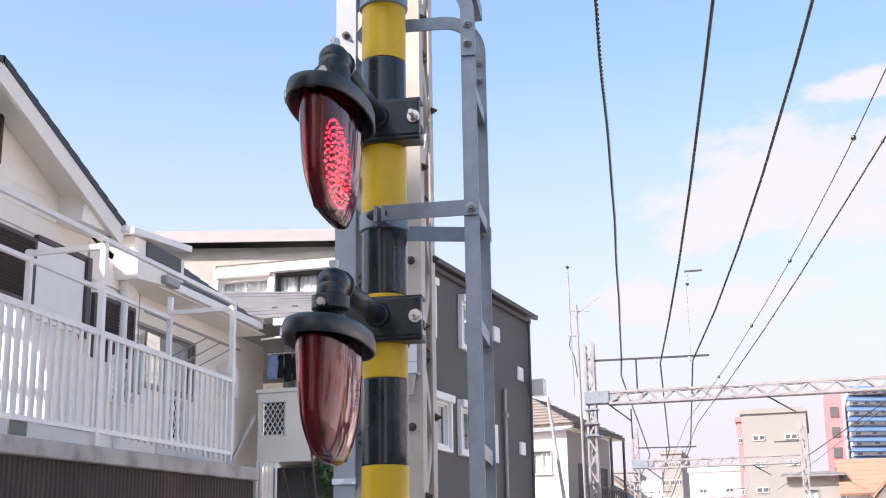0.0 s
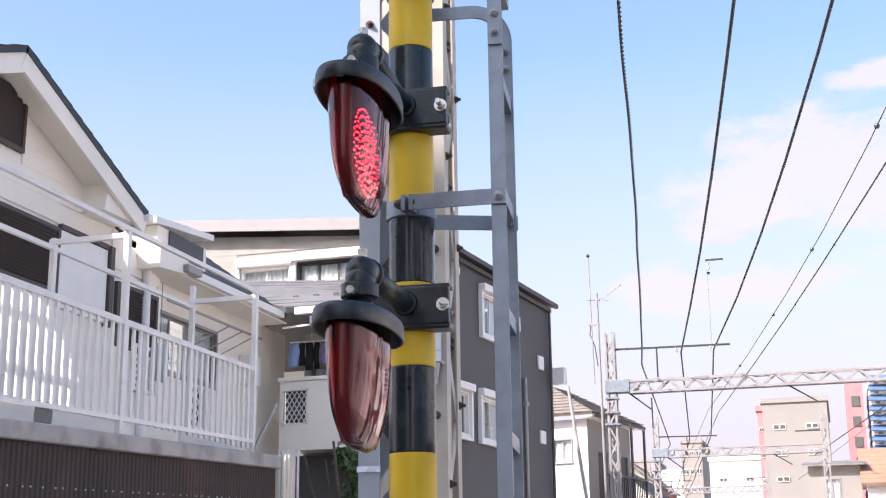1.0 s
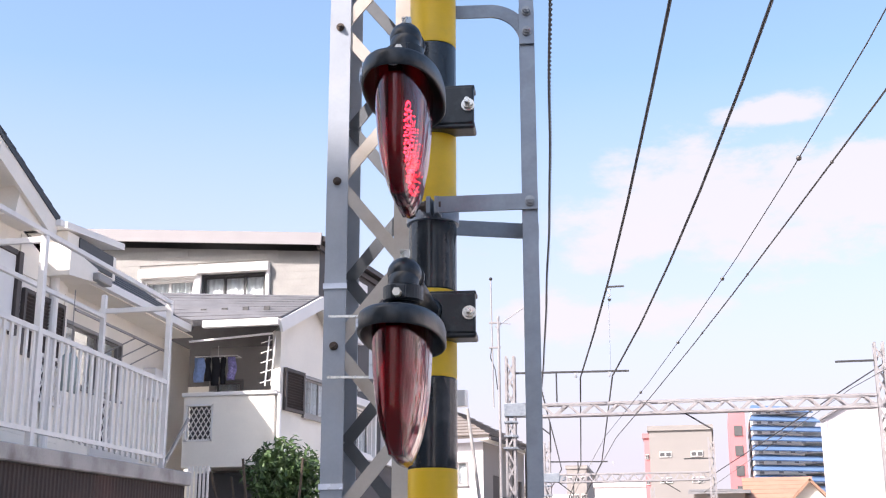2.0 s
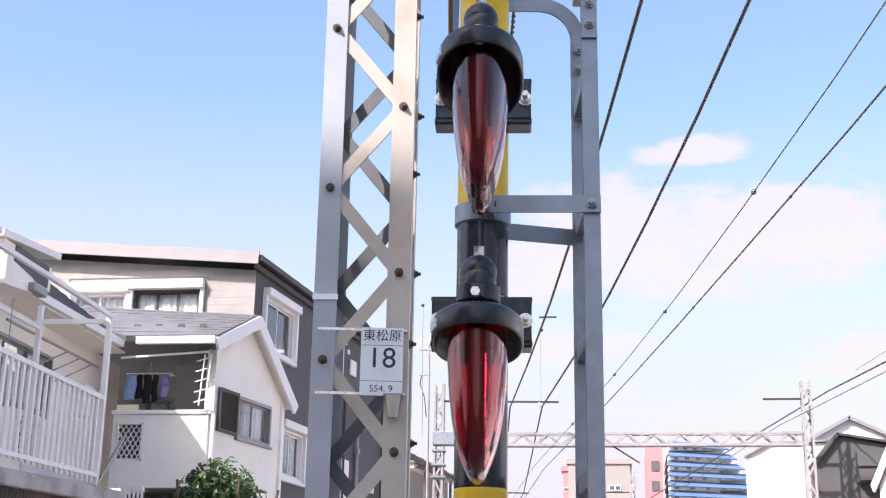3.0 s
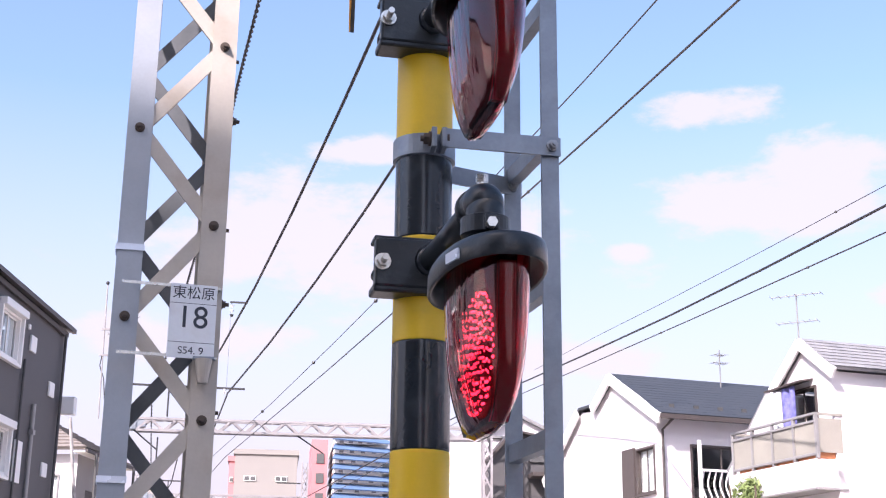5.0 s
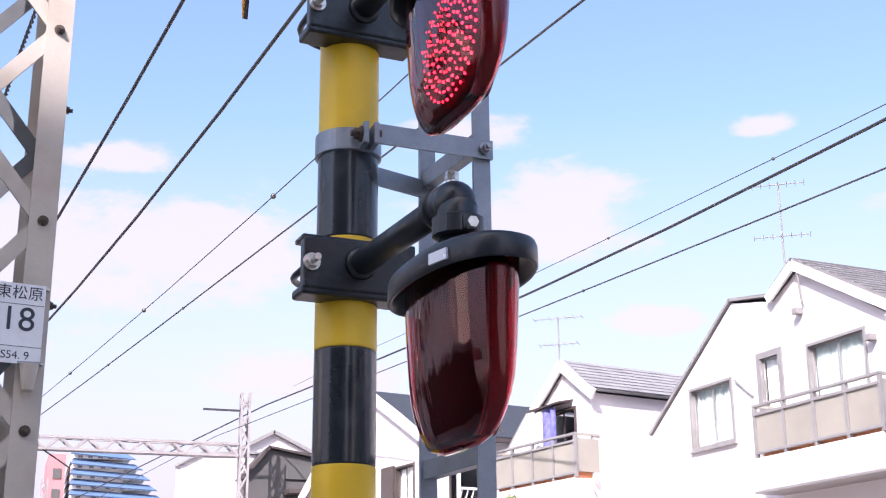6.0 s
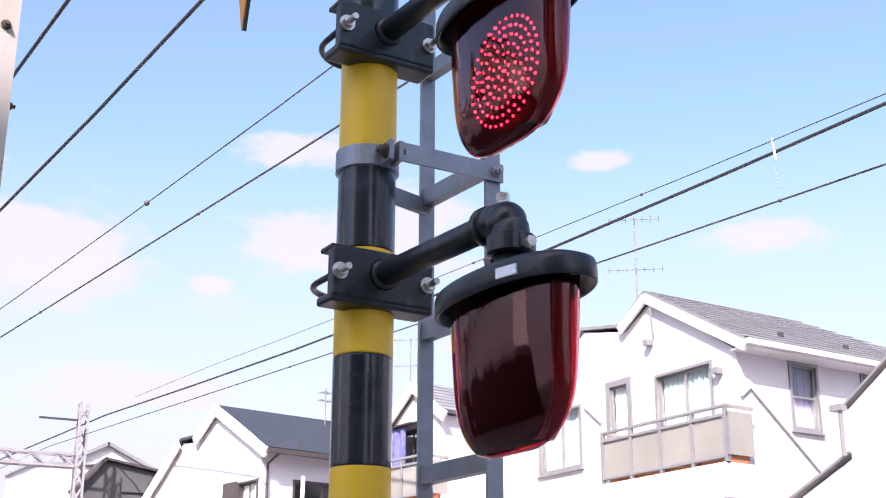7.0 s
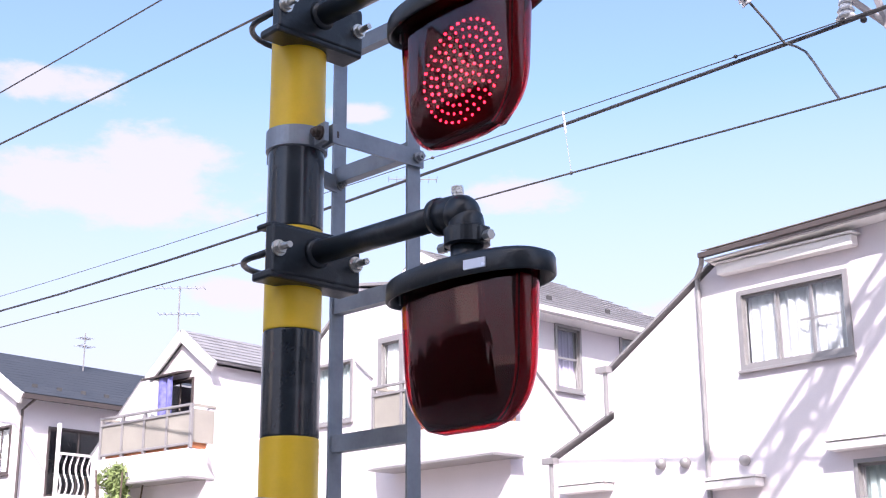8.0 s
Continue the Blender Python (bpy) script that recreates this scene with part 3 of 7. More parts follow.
def ellipse(a, b, z, cx=0.628, n=48, power=2.3):
    out = []
    for k in range(n):
        t = 2 * math.pi * k / n
        c, s = math.cos(t), math.sin(t)
        out.append((cx + a * math.copysign(abs(c) ** (2 / power), c), b * math.copysign(abs(s) ** (2 / power), s), z))
    return out


def bolt(bm, p, axis, r=0.013, length=0.03):
    p, axis = Vector(p), Vector(axis).normalized()
    tube(bm, p, p + axis * 0.006, r * 1.55, 18)
    tube(bm, p + axis * 0.006, p + axis * 0.018, r * 1.15, 6)
    tube(bm, p + axis * 0.018, p + axis * (0.018 + length), r * 0.62, 12)


def signal_lamp(z, label):
    """Local x points away from the pole along the arm, y across, z up from the arm's axis."""
    lamp = thing("crossing_lamp", pose(0, 0, z, 0, 0, -84.8), label, "signal lamp", "crossing lamps")
    bm = bmesh.new()
    box(bm, 0.066, 0.098, -0.134, 0.134, -0.012, 0.108, None, 0.006)
    part("bracket", bm, "casting", lamp, "black cast clamp bracket")
    bm = bmesh.new()
    box(bm, 0.015, 0.094, -0.136, 0.136, -0.024, -0.002, None, 0.006)
    part("lower_flange", bm, "casting", lamp)
    bm = bmesh.new()
    box(bm, 0.030, 0.092, -0.136, 0.136, 0.102, 0.115, None, 0.004)
    part("upper_flange", bm, "casting", lamp)
    bm = bmesh.new()
    tube(bm, (0.094, 0, 0.056), (0.112, 0, 0.0555), 0.041, 28, 0.033)
    smooth(part("arm_socket", bm, "casting", lamp))
    for sy in (-1, 1):
        bm = bmesh.new()
        bolt(bm, (0.098, sy * 0.117, 0.047), (1, 0, 0))
        part("bolt", bm, "bolt", lamp, "shiny zinc bolt")
    bm = bmesh.new()
    ub = [(0.07, -0.117, 0.047), (-0.02, -0.117, 0.047)]
    ub += [(-0.02 - 0.105 * math.sin(t), -0.117 * math.cos(t), 0.047) for t in [k * math.pi / 14 for k in range(1, 14)]]
    ub += [(-0.02, 0.117, 0.047), (0.07, 0.117, 0.047)]
    sweep(bm, ub, 0.008)
    smooth(part("u_bolt", bm, "casting", lamp))
    bm = bmesh.new()
    tube(bm, (0.10, 0, 0.056), (0.583, 0, 0.042), 0.029, 28)
    smooth(part("arm", bm, "casting", lamp, "black steel pipe arm"))
    bm = bmesh.new()
    path = [(0.545, 0, 0.043), (0.580, 0, 0.042)] + [(0.584 + 0.044 * math.sin(t), 0, -0.002 + 0.044 * math.cos(t)) for t in [k * math.pi / 16 for k in range(1, 9)]] + [(0.628, 0, -0.012), (0.628, 0, -0.030)]
    sweep(bm, path, 0.039, 28)
    tube(bm, (0.535, 0, 0.0435), (0.552, 0, 0.043), 0.0425, 28)
    bmesh.ops.create_uvsphere(bm, u_segments=24, v_segments=12, radius=0.0425, matrix=Matrix.Translation((0.612, 0, 0.034)))
    smooth(part("elbow", bm, "casting", lamp, "scuffed black cast elbow"))
    bm = bmesh.new()
    tube(bm, (0.600, 0, 0.070), (0.600, 0, 0.083), 0.0115, 16)
    tube(bm, (0.600, 0, 0.083), (0.600, 0, 0.099), 0.0138, 6)
    part("cap_nut", bm, "bolt", lamp, "silver hexagon nut")
    bm = bmesh.new()
    ring = [(math.cos(a * math.pi / 18), math.sin(a * math.pi / 18)) for a in range(36)]
    loft(bm, [[(0.628 + r * c, r * s, zz) for c, s in ring] for r, zz in ((0.042, -0.002), (0.050, -0.006), (0.050, -0.040), (0.042, -0.044))])
    for sx in (-1, 1):
        box(bm, 0.628 + sx * 0.047 - 0.012, 0.628 + sx * 0.047 + 0.012, -0.014, 0.014, -0.042, -0.008, None, 0.004)
    part("collar", bm, "casting", lamp)
    for ang in (-4, 184):
        c, s = math.cos(radians(ang)), math.sin(radians(ang))
        bm = bmesh.new()
        tube(bm, (0.628 + 0.045 * c, 0.045 * s, -0.033), (0.628 + 0.064 * c, 0.064 * s, -0.033), 0.0085, 12)
        tube(bm, (0.628 + 0.062 * c, 0.062 * s, -0.033), (0.628 + 0.080 * c, 0.080 * s, -0.033), 0.0112, 6)
        part("collar_bolt", bm, "bolt", lamp)
    bm = bmesh.new()
    tube(bm, (0.628, 0, -0.04), (0.628, 0, -0.100), 0.036, 28)
    smooth(part("stem", bm, "casting", lamp))
    bm = bmesh.new()
    tube(bm, (0.672, 0.0, -0.070), (0.672, 0.0, -0.086), 0.0125, 6)
    part("hood_bolt", bm, "bolt", lamp)
    bm = bmesh.new()
    loft(bm, [ellipse(0.05, 0.045, -0.082, power=2.0), ellipse(0.15, 0.075, -0.086), ellipse(0.212, 0.094, -0.091), ellipse(0.226, 0.1005, -0.097), ellipse(0.230, 0.1025, -0.105),
              ellipse(0.231, 0.103, -0.138), ellipse(0.228, 0.1, -0.142), ellipse(0.222, 0.094, -0.139), ellipse(0.220, 0.093, -0.113), ellipse(0.05, 0.03, -0.109)])
    smooth(part("hood", bm, "casting", lamp, "flat black oval rain hood"))
    bm = bmesh.new()
    box(bm, -0.026, 0.026, -0.002, 0.003, -0.010, 0.010, Matrix.Translation((0.7475, -0.0945, -0.122)) @ Matrix.Rotation(radians(12.5), 4, "Z"))
    part("sticker", bm, "sticker", lamp, "small silver sticker")
    for sx in (-1, 1):
        bm = bmesh.new()
        tube(bm, (0.628 + sx * 0.208, 0, -0.112), (0.628 + sx * 0.208, 0, -0.133), 0.011, 6)
        part("hood_screw", bm, "dull_bolt", lamp)
    # glass: outside and inside shells of one bowl
    levels = []
    for k in range(27):
        f = k / 26
        zz = -0.112 - 0.328 * f
        drop = max(0.0, (f - 0.58) / 0.42)
        a = 0.197 * (1 - 0.07 * f) * (1 - 0.60 * (1 - math.sqrt(max(0, 1 - drop ** 2.4))))
        b = 0.069 * (1 - 0.10 * f - 0.45 * f ** 2.5) * (1 - 0.72 * (1 - math.sqrt(max(0, 1 - max(0, (f - 0.5) / 0.5) ** 2.6))))
        levels.append((a, b, zz))
    bm = bmesh.new()
    outer = [ellipse(a, b, zz, n=64) for a, b, zz in levels]
    inner = [ellipse(a - 0.004, b - 0.004, min(zz + 0.004, -0.112), n=64) for a, b, zz in levels]
    loft(bm, outer + inner[::-1], close=False)
    bm.verts.ensure_lookup_table()
    count = 64
    last_outer = [bm.verts[26 * count + i] for i in range(count)]
    first_inner = [bm.verts[27 * count + i] for i in range(count)]
    for i in range(count):
        j = (i + 1) % count
        f = bm.faces.get((last_outer[i], last_outer[j], first_inner[j], first_inner[i]))
        if f:
            bm.faces.remove(f)
    bm.faces.new(last_outer)
    bm.faces.new(first_inner[::-1])
    top_o = [bm.verts[i] for i in range(count)]
    top_i = [bm.verts[53 * count + i] for i in range(count)]
    for i in range(count):
        j = (i + 1) % count
        bm.faces.new((top_o[i], top_o[j], top_i[j], top_i[i]))
    glass = smooth(part("glass", bm, "red_glass", lamp, "deep red translucent lamp glass"))
    # LED carrier board with the lights on both faces
    bm = bmesh.new()
    half = [(a * 0.87, zz) for a, b, zz in levels if zz > -0.432]
    loft(bm, [[(0.628 - a, y, zz) for a, zz in half] + [(0.628 + a, y, zz) for a, zz in half[::-1]] for y in (-0.017, 0.017)])
    part("led_board", bm, "board", lamp, "dark carrier board")
    bm = bmesh.new()
    edge = [(a * 0.885, zz) for a, b, zz in levels if -0.43 < zz < -0.13]
    loft(bm, [[(0.628 + a - d, y, zz) for d, y in ((0.012, -0.0185), (0.0, -0.015), (0.0, 0.015), (0.012, 0.0185))] for a, zz in edge])
    part("edge_lens", bm, "red_plastic", lamp, "bright red edge lens")
    for side in (-1, 1):
        bm = bmesh.new()
        for ring in range(7):
            for i in range(max(1, 6 * ring)):
                t = 2 * math.pi * i / max(1, 6 * ring) + 2.4 * ring
                x, zz = 0.638 + 0.0203 * ring * math.cos(t), -0.281 + 0.0196 * ring * math.sin(t)
                bmesh.ops.create_icosphere(bm, subdivisions=1, radius=0.0034, matrix=Matrix.Translation((x, side * 0.0175, zz)))
        arr = smooth(part("led_array", bm, "led", lamp, "cluster of small red lights"))
        LED_ARRAYS.append((arr, z, side))
    return lamp


signal_lamp(2.318, "lower red flashing lamp on a black arm")
signal_lamp(2.955, "upper red flashing lamp on a black arm")


# ---- ladder ----
def ladder():
    lad = thing("pole_ladder", pose(0, 0, 0), "galvanised flat-bar ladder clamped to the striped pole", "ladder")
    feet = ((0.306, -0.085), (0.266, 0.215))
    side = (Vector(feet[1]) - Vector(feet[0])).normalized()
    out = Vector((-side.y, side.x)) * -1
    for i, (x, y) in enumerate(feet):
        bm = bmesh.new()
        m = Matrix.Translation((x, y, 0)) @ Matrix.Rotation(math.atan2(out.y, out.x), 4, "Z")
        box(bm, -0.023, 0.023, -0.0045, 0.0045, 0.02, 3.30, m, 0.0015)
        part("stile", bm, "galv", lad)
        # the bar bent on edge that comes back to the pole
        off = (-1 if i == 0 else 1) * 0.0095
        rings = []
        for a, b, ang in [(0.0, 3.18, 0.0), (0.0, 3.325, 0.0)] + [(-0.12 * (1 - math.cos(t)), 3.325 + 0.12 * math.sin(t), t) for t in [k * math.pi / 32 for k in range(1, 17)]] + [(-0.285, 3.445, math.pi / 2)]:
            c, sn = math.cos(ang) * 0.022, math.sin(ang) * 0.022
            rings.append([m @ Vector((a + k * c, off + d, b + k * sn)) for k, d in ((-1, -0.0045), (1, -0.0045), (1, 0.0045), (-1, 0.0045))])
        bm = bmesh.new()
        loft(bm, rings)
        part("bent_top", bm, "galv", lad)
        face = -0.014 if i == 0 else -0.0045
        for z in (3.22, 3.285, 2.685):
            bm = bmesh.new()
            bolt(bm, m @ Vector((0.0, face - (0.004 if z < 3 and i == 0 else 0.0), z)), m.to_3x3() @ Vector((0, -1, 0)), 0.0095, 0.007)
            part("bolt", bm, "dull_bolt", lad)
    for k in range(9):
        z = 0.46 + 0.375 * k
        bm = bmesh.new()
        beam(bm, (*feet[0], z), (*feet[1], z), 0.03, 0.045)
        part("rung", bm, "galv", lad)
    for zc in (2.685, 3.445):
        bm = bmesh.new()
        ring = [(math.cos(a * math.pi / 20), math.sin(a * math.pi / 20)) for a in range(40)]
        loft(bm, [[(r * c, r * s, zz) for c, s in ring] for r, zz in ((0.072, zc - 0.028), (0.079, zc - 0.026), (0.079, zc + 0.026), (0.072, zc + 0.028))])
        box(bm, 0.005, 0.018, -0.125, -0.073, zc - 0.026, zc + 0.026, None, 0.002)
        box(bm, 0.030, 0.043, -0.125, -0.073, zc - 0.026, zc + 0.026, None, 0.002)
        box(bm, -0.02, -0.008, 0.072, 0.12, zc - 0.026, zc + 0.026, None, 0.002)
        part("clamp_ring", bm, "galv", lad)
        bm = bmesh.new()
        bolt(bm, (0.005, -0.105, zc), (-1, 0, 0), 0.012, 0.008)
        part("clamp_bolt", bm, "rusty_bolt", lad)
        bm = bmesh.new()
        bolt(bm, (0.043, -0.105, zc), (1, 0, 0), 0.012, 0.008)
        part("clamp_bolt", bm, "rusty_bolt", lad)
    zc = 2.685
    bm = bmesh.new()
    beam(bm, (0.036, -0.118, zc), (feet[0][0] + 0.025, feet[0][1] - 0.010, zc), 0.008, 0.048)
    part("stay", bm, "galv", lad)
    bm = bmesh.new()
    beam(bm, (-0.01, 0.105, zc), (feet[1][0] + 0.025, feet[1][1] + 0.010, zc), 0.008, 0.048)
    part("stay", bm, "galv", lad)
    return lad


ladder()


# ---- crossbuck tip behind the pole ----
def crossbuck():
    cb = thing("crossbuck", pose(0, 0, 0), "orange crossing sign board with a pointed tip", "sign")
    pts = [(0.57, 3.285), (0.50, 3.50), (0.40, 4.2), (0.74, 4.2), (0.64, 3.50)]
    for name, x0, x1, mat in (("board", -0.176, -0.172, "orange"), ("backing", -0.1715, -0.160, "dark_trim")):
        bm = bmesh.new()
        loft(bm, [[(x, y, z) for y, z in pts] for x in (x0, x1)])
        part(name, bm, mat, cb)
    bm = bmesh.new()
    beam(bm, (-0.16, 0.57, 4.15), (0, 0.0, 4.15), 0.03, 0.05)
    part("holder", bm, "galv", cb)
    return cb


crossbuck()


# ---- lattice masts ----
def lattice(bm_leg, name, mast, cx, cy, wx, wy, z0, z1, leg, bar, pitch, mat, turn=0.0, bolts=False, first=None):
    m = Matrix.Translation((cx, cy, 0)) @ Matrix.Rotation(radians(turn), 4, "Z")
    for sx in (-1, 1):
        for sy in (-1, 1):
            bm = bmesh.new()
            x, y = sx * wx / 2, sy * wy / 2
            box(bm, x, x - sx * leg, y, y - sy * 0.010, z0, z1, m)
            box(bm, x, x - sx * 0.010, y - sy * 0.010, y - sy * leg, z0, z1, m)
            # the two legs on the -x side are bluer grey than the others
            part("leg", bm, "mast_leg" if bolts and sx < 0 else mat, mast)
    k = 0
    z = z0 if first is None else first
    while z + pitch <= z1 + 1e-6:
        for face in range(4):
            bm = bmesh.new()
            up = (k + face // 2 + face) % 2 == 0
            if face in (0, 1):
                y = (wy / 2 - 0.016) * (-1 if face == 0 else 1)
                a, b = Vector((-wx / 2 + leg * 0.5, y, z)), Vector((wx / 2 - leg * 0.5, y, z + pitch))
                if not up:
                    a.x, b.x = b.x, a.x
                mm, length = along(a, b)
                box(bm, -length / 2, length / 2, -0.006, 0.006, -bar / 2, bar / 2, m @ mm)
            else:
                x = (wx / 2 - 0.016) * (-1 if face == 2 else 1)
                a, b = Vector((x, -wy / 2 + leg * 0.5, z)), Vector((x, wy / 2 - leg * 0.5, z + pitch))
                if not up:
                    a.y, b.y = b.y, a.y
                mm, length = along(a, b)
                box(bm, -length / 2, length / 2, -0.006, 0.006, -bar / 2, bar / 2, m @ mm)
            # rear and left diagonals get a darker colour in place of shade
            part("diagonal", bm, "shaded_bar_mat" if bolts and face in (1, 2) else mat, mast)
        if bolts:
            sx = -1 if k % 2 == 0 else 1
            for fx in (-1, 1):
                bm = bmesh.new()
                p = m @ Vector((sx * (wx / 2 - leg * 0.5), -wy / 2 - 0.001, z)) if fx < 0 else m @ Vector((wx / 2 + 0.001, sx * (wy / 2 - leg * 0.5), z + 0.09))
                bolt(bm, p, m.to_3x3() @ (Vector((0, -1, 0)) if fx < 0 else Vector((1, 0, 0))), 0.014, 0.014)
                part("bolt", bm, "rusty_bolt", mast)
        z += pitch
        k += 1


def near_mast():
    mast = thing("lattice_mast", pose(0, 0, 0), "grey painted lattice steel mast with rust stains and bolts", "mast")
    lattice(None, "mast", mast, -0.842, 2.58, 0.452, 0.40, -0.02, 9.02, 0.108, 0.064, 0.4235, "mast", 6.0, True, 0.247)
    for z in (3.09, 2.11):
        bm = bmesh.new()
        m = Matrix.Translation((-0.842, 2.58, z)) @ Matrix.Rotation(radians(6), 4, "Z")
        box(bm, -0.232, -0.112, -0.207, -0.2015, -0.014, 0.014, m)
        box(bm, -0.232, -0.227, -0.2015, -0.10, -0.014, 0.014, m)
        part("tape", bm, "sticker", mast, "silver tape band")
    return mast


near_mast()


def mast_cup():
    c = thing("mast_fitting", pose(-0.655, 2.36, 2.565), "small grey cup fitting on the mast leg", "fitting")
    bm = bmesh.new()
    tube(bm, (0, 0, -0.05), (0, 0, 0.05), 0.022, 16, 0.036)
    part("cup", bm, "mast", c)
    bm = bmesh.new()
    box(bm, -0.045, 0.045, -0.004, 0.03, 0.052, 0.062)
    part("tab", bm, "galv", c)
    return c


mast_cup()


def gantry_beam(name, p, q, h, label, mat, bays):
    g = thing(name, pose(0, 0, 0), label, "gantry")
    p, q = Vector(p), Vector(q)
    across = Vector((0, 0.14, 0))
    for off in (across, -across):
        for dz in (0, h):
            bm = bmesh.new()
            beam(bm, p + off + Vector((0, 0, dz)), q + off + Vector((0, 0, dz)), 0.06, 0.06)
            part("chord", bm, mat, g)
        for i in range(bays):
            a, b = p.lerp(q, i / bays), p.lerp(q, (i + 1) / bays)
            for u, v in (((a, 0), (p.lerp(q, (i + 0.5) / bays), h)), ((p.lerp(q, (i + 0.5) / bays), h), (b, 0))):
                bm = bmesh.new()
                beam(bm, u[0] + off + Vector((0, 0, u[1])), v[0] + off + Vector((0, 0, v[1])), 0.03, 0.055)
                part("brace", bm, mat, g)
    for i in range(bays):
        a, b = p.lerp(q, i / bays), p.lerp(q, (i + 1) / bays)
        for dz in (0, h):
            sg = 1 if i % 2 else -1
            bm = bmesh.new()
            beam(bm, a + across * sg + Vector((0, 0, dz)), b - across * sg + Vector((0, 0, dz)), 0.045, 0.03)
            part("lacing", bm, mat, g)
    return g


gantry_beam("gantry_beam", (-0.7, 2.60, 8.0), (9.6, 2.60, 8.0), 0.42, "grey lattice gantry beam on the near mast", "gantry", 18)


def far_gantry(y, x0, x1, label, arm_z=7.76, arm=3.2):
    g = thing("track_gantry", pose(0, 0, 0), label, "gantry", "track gantries")
    for x in (x0, x1):
        lattice(None, "", g, x, y, 0.27, 0.27, 0, 8.22, 0.06, 0.05, 0.405, "gantry")
    gantry_beam("gantry_beam", (x0 + 0.5, y, 6.56), (x1 - 0.15, y, 6.56), 0.30, "grey lattice beam across the tracks", "gantry", 13)
    bm = bmesh.new()
    box(bm, x0 - 0.16, x0 + 0.50, y - 0.18, y + 0.18, 6.57, 6.92, None, 0.01)
    part("box", bm, "galv", g)
    bm = bmesh.new()
    loft(bm, [[(x0 + a, y + b, z) for a, z in ((0.50, 6.58), (0.50, 6.90), (0.72, 6.80), (0.72, 6.66))] for b in (-0.15, 0.15)])
    part("gusset", bm, "galv", g)
    bm = bmesh.new()
    beam(bm, (x0 + 0.13, y, arm_z), (x0 + arm, y, arm_z - 0.04), 0.05, 0.05)
    part("cross_arm", bm, "cable", g)
    bm = bmesh.new()
    beam(bm, (x1 - 0.13, y, arm_z), (x1 - 1.1, y, arm_z), 0.05, 0.05)
    part("cross_arm", bm, "cable", g)
    for dx in (1.78, 2.68):
        for k in range(3):
            bm = bmesh.new()
            tube(bm, (x0 + dx, y, arm_z - 0.05 - 0.05 * k), (x0 + dx, y, arm_z - 0.085 - 0.05 * k), 0.045, 10, 0.02)
            part("insulator", bm, "sign_white", g)
    bm = bmesh.new()
    tube(bm, (x0 + 1.25, y, arm_z - 0.02), (x0 + 1.25, y, arm_z - 0.82), 0.022, 10)
    part("dropper_rod", bm, "cable", g)
    for a, b in (((0.4, 6.6), (1.05, 6.08)), ((1.05, 6.4), (1.05, 5.6)), ((4.6, 6.55), (5.3, 6.1))):
        bm = bmesh.new()
        tube(bm, (x0 + a[0], y, a[1]), (x0 + b[0], y, b[1]), 0.02, 8)
        part("bracket_arm", bm, "cable", g)
    for z, w in ((6.02, 0.18), (6.40, 0.17), (5.70, 0.19)):
        bm = bmesh.new()
        box(bm, x0 - w, x0 + w, y - w, y + w, z, z + 0.05)
        part("band", bm, "galv", g)
    return g


far_gantry(31.2, -4.42, 5.2, "grey lattice gantry over two tracks with insulators")
far_gantry(50.0, -5.75, 0.85, "distant grey lattice gantry over the tracks", 7.40, 2.45)
far_gantry(72.0, -9.1, -2.5, "small far lattice gantry over the tracks", 7.3, 2.4)


def lifted_crossbar():
    """A short bar on a thin rod over the gantry's arm, with an insulator under it."""
    c = thing("line_crossbar", pose(-1.70, 31.2, 7.75), "short dark crossbar on a thin rod above the gantry arm", "crossbar")
    bm = bmesh.new()
    tube(bm, (0, 0, -0.03), (0, 0, 2.32), 0.008, 8)
    part("rod", bm, "galv", c)
    bm = bmesh.new()
    beam(bm, (-0.03, 0, 2.30), (0.44, 0, 2.30), 0.045, 0.045)
    part("bar", bm, "cable", c)
    for k in range(3):
        bm = bmesh.new()
        tube(bm, (0.03, 0, 2.22 - 0.13 * k), (0.03, 0, 2.16 - 0.13 * k), 0.055, 12, 0.025)
        part("insulator", bm, "sign_white" if k < 2 else "cable", c)


lifted_crossbar()


# ---- number plate on the mast ----
def text_part(name, body, size, m, mat, parent, extrude=0.0006):
    cu = bpy.data.curves.new(name, "FONT")
    cu.body, cu.size, cu.extrude, cu.align_x, cu.align_y = body, size, extrude, "CENTER", "CENTER"
    tmp = bpy.data.objects.new(name, cu)
    me = bpy.data.meshes.new_from_object(tmp)
    bpy.data.objects.remove(tmp)
    me.materials.append(M[mat])
    ob = new(name, me)
    ob.parent = parent
    ob.matrix_basis = m
    return ob


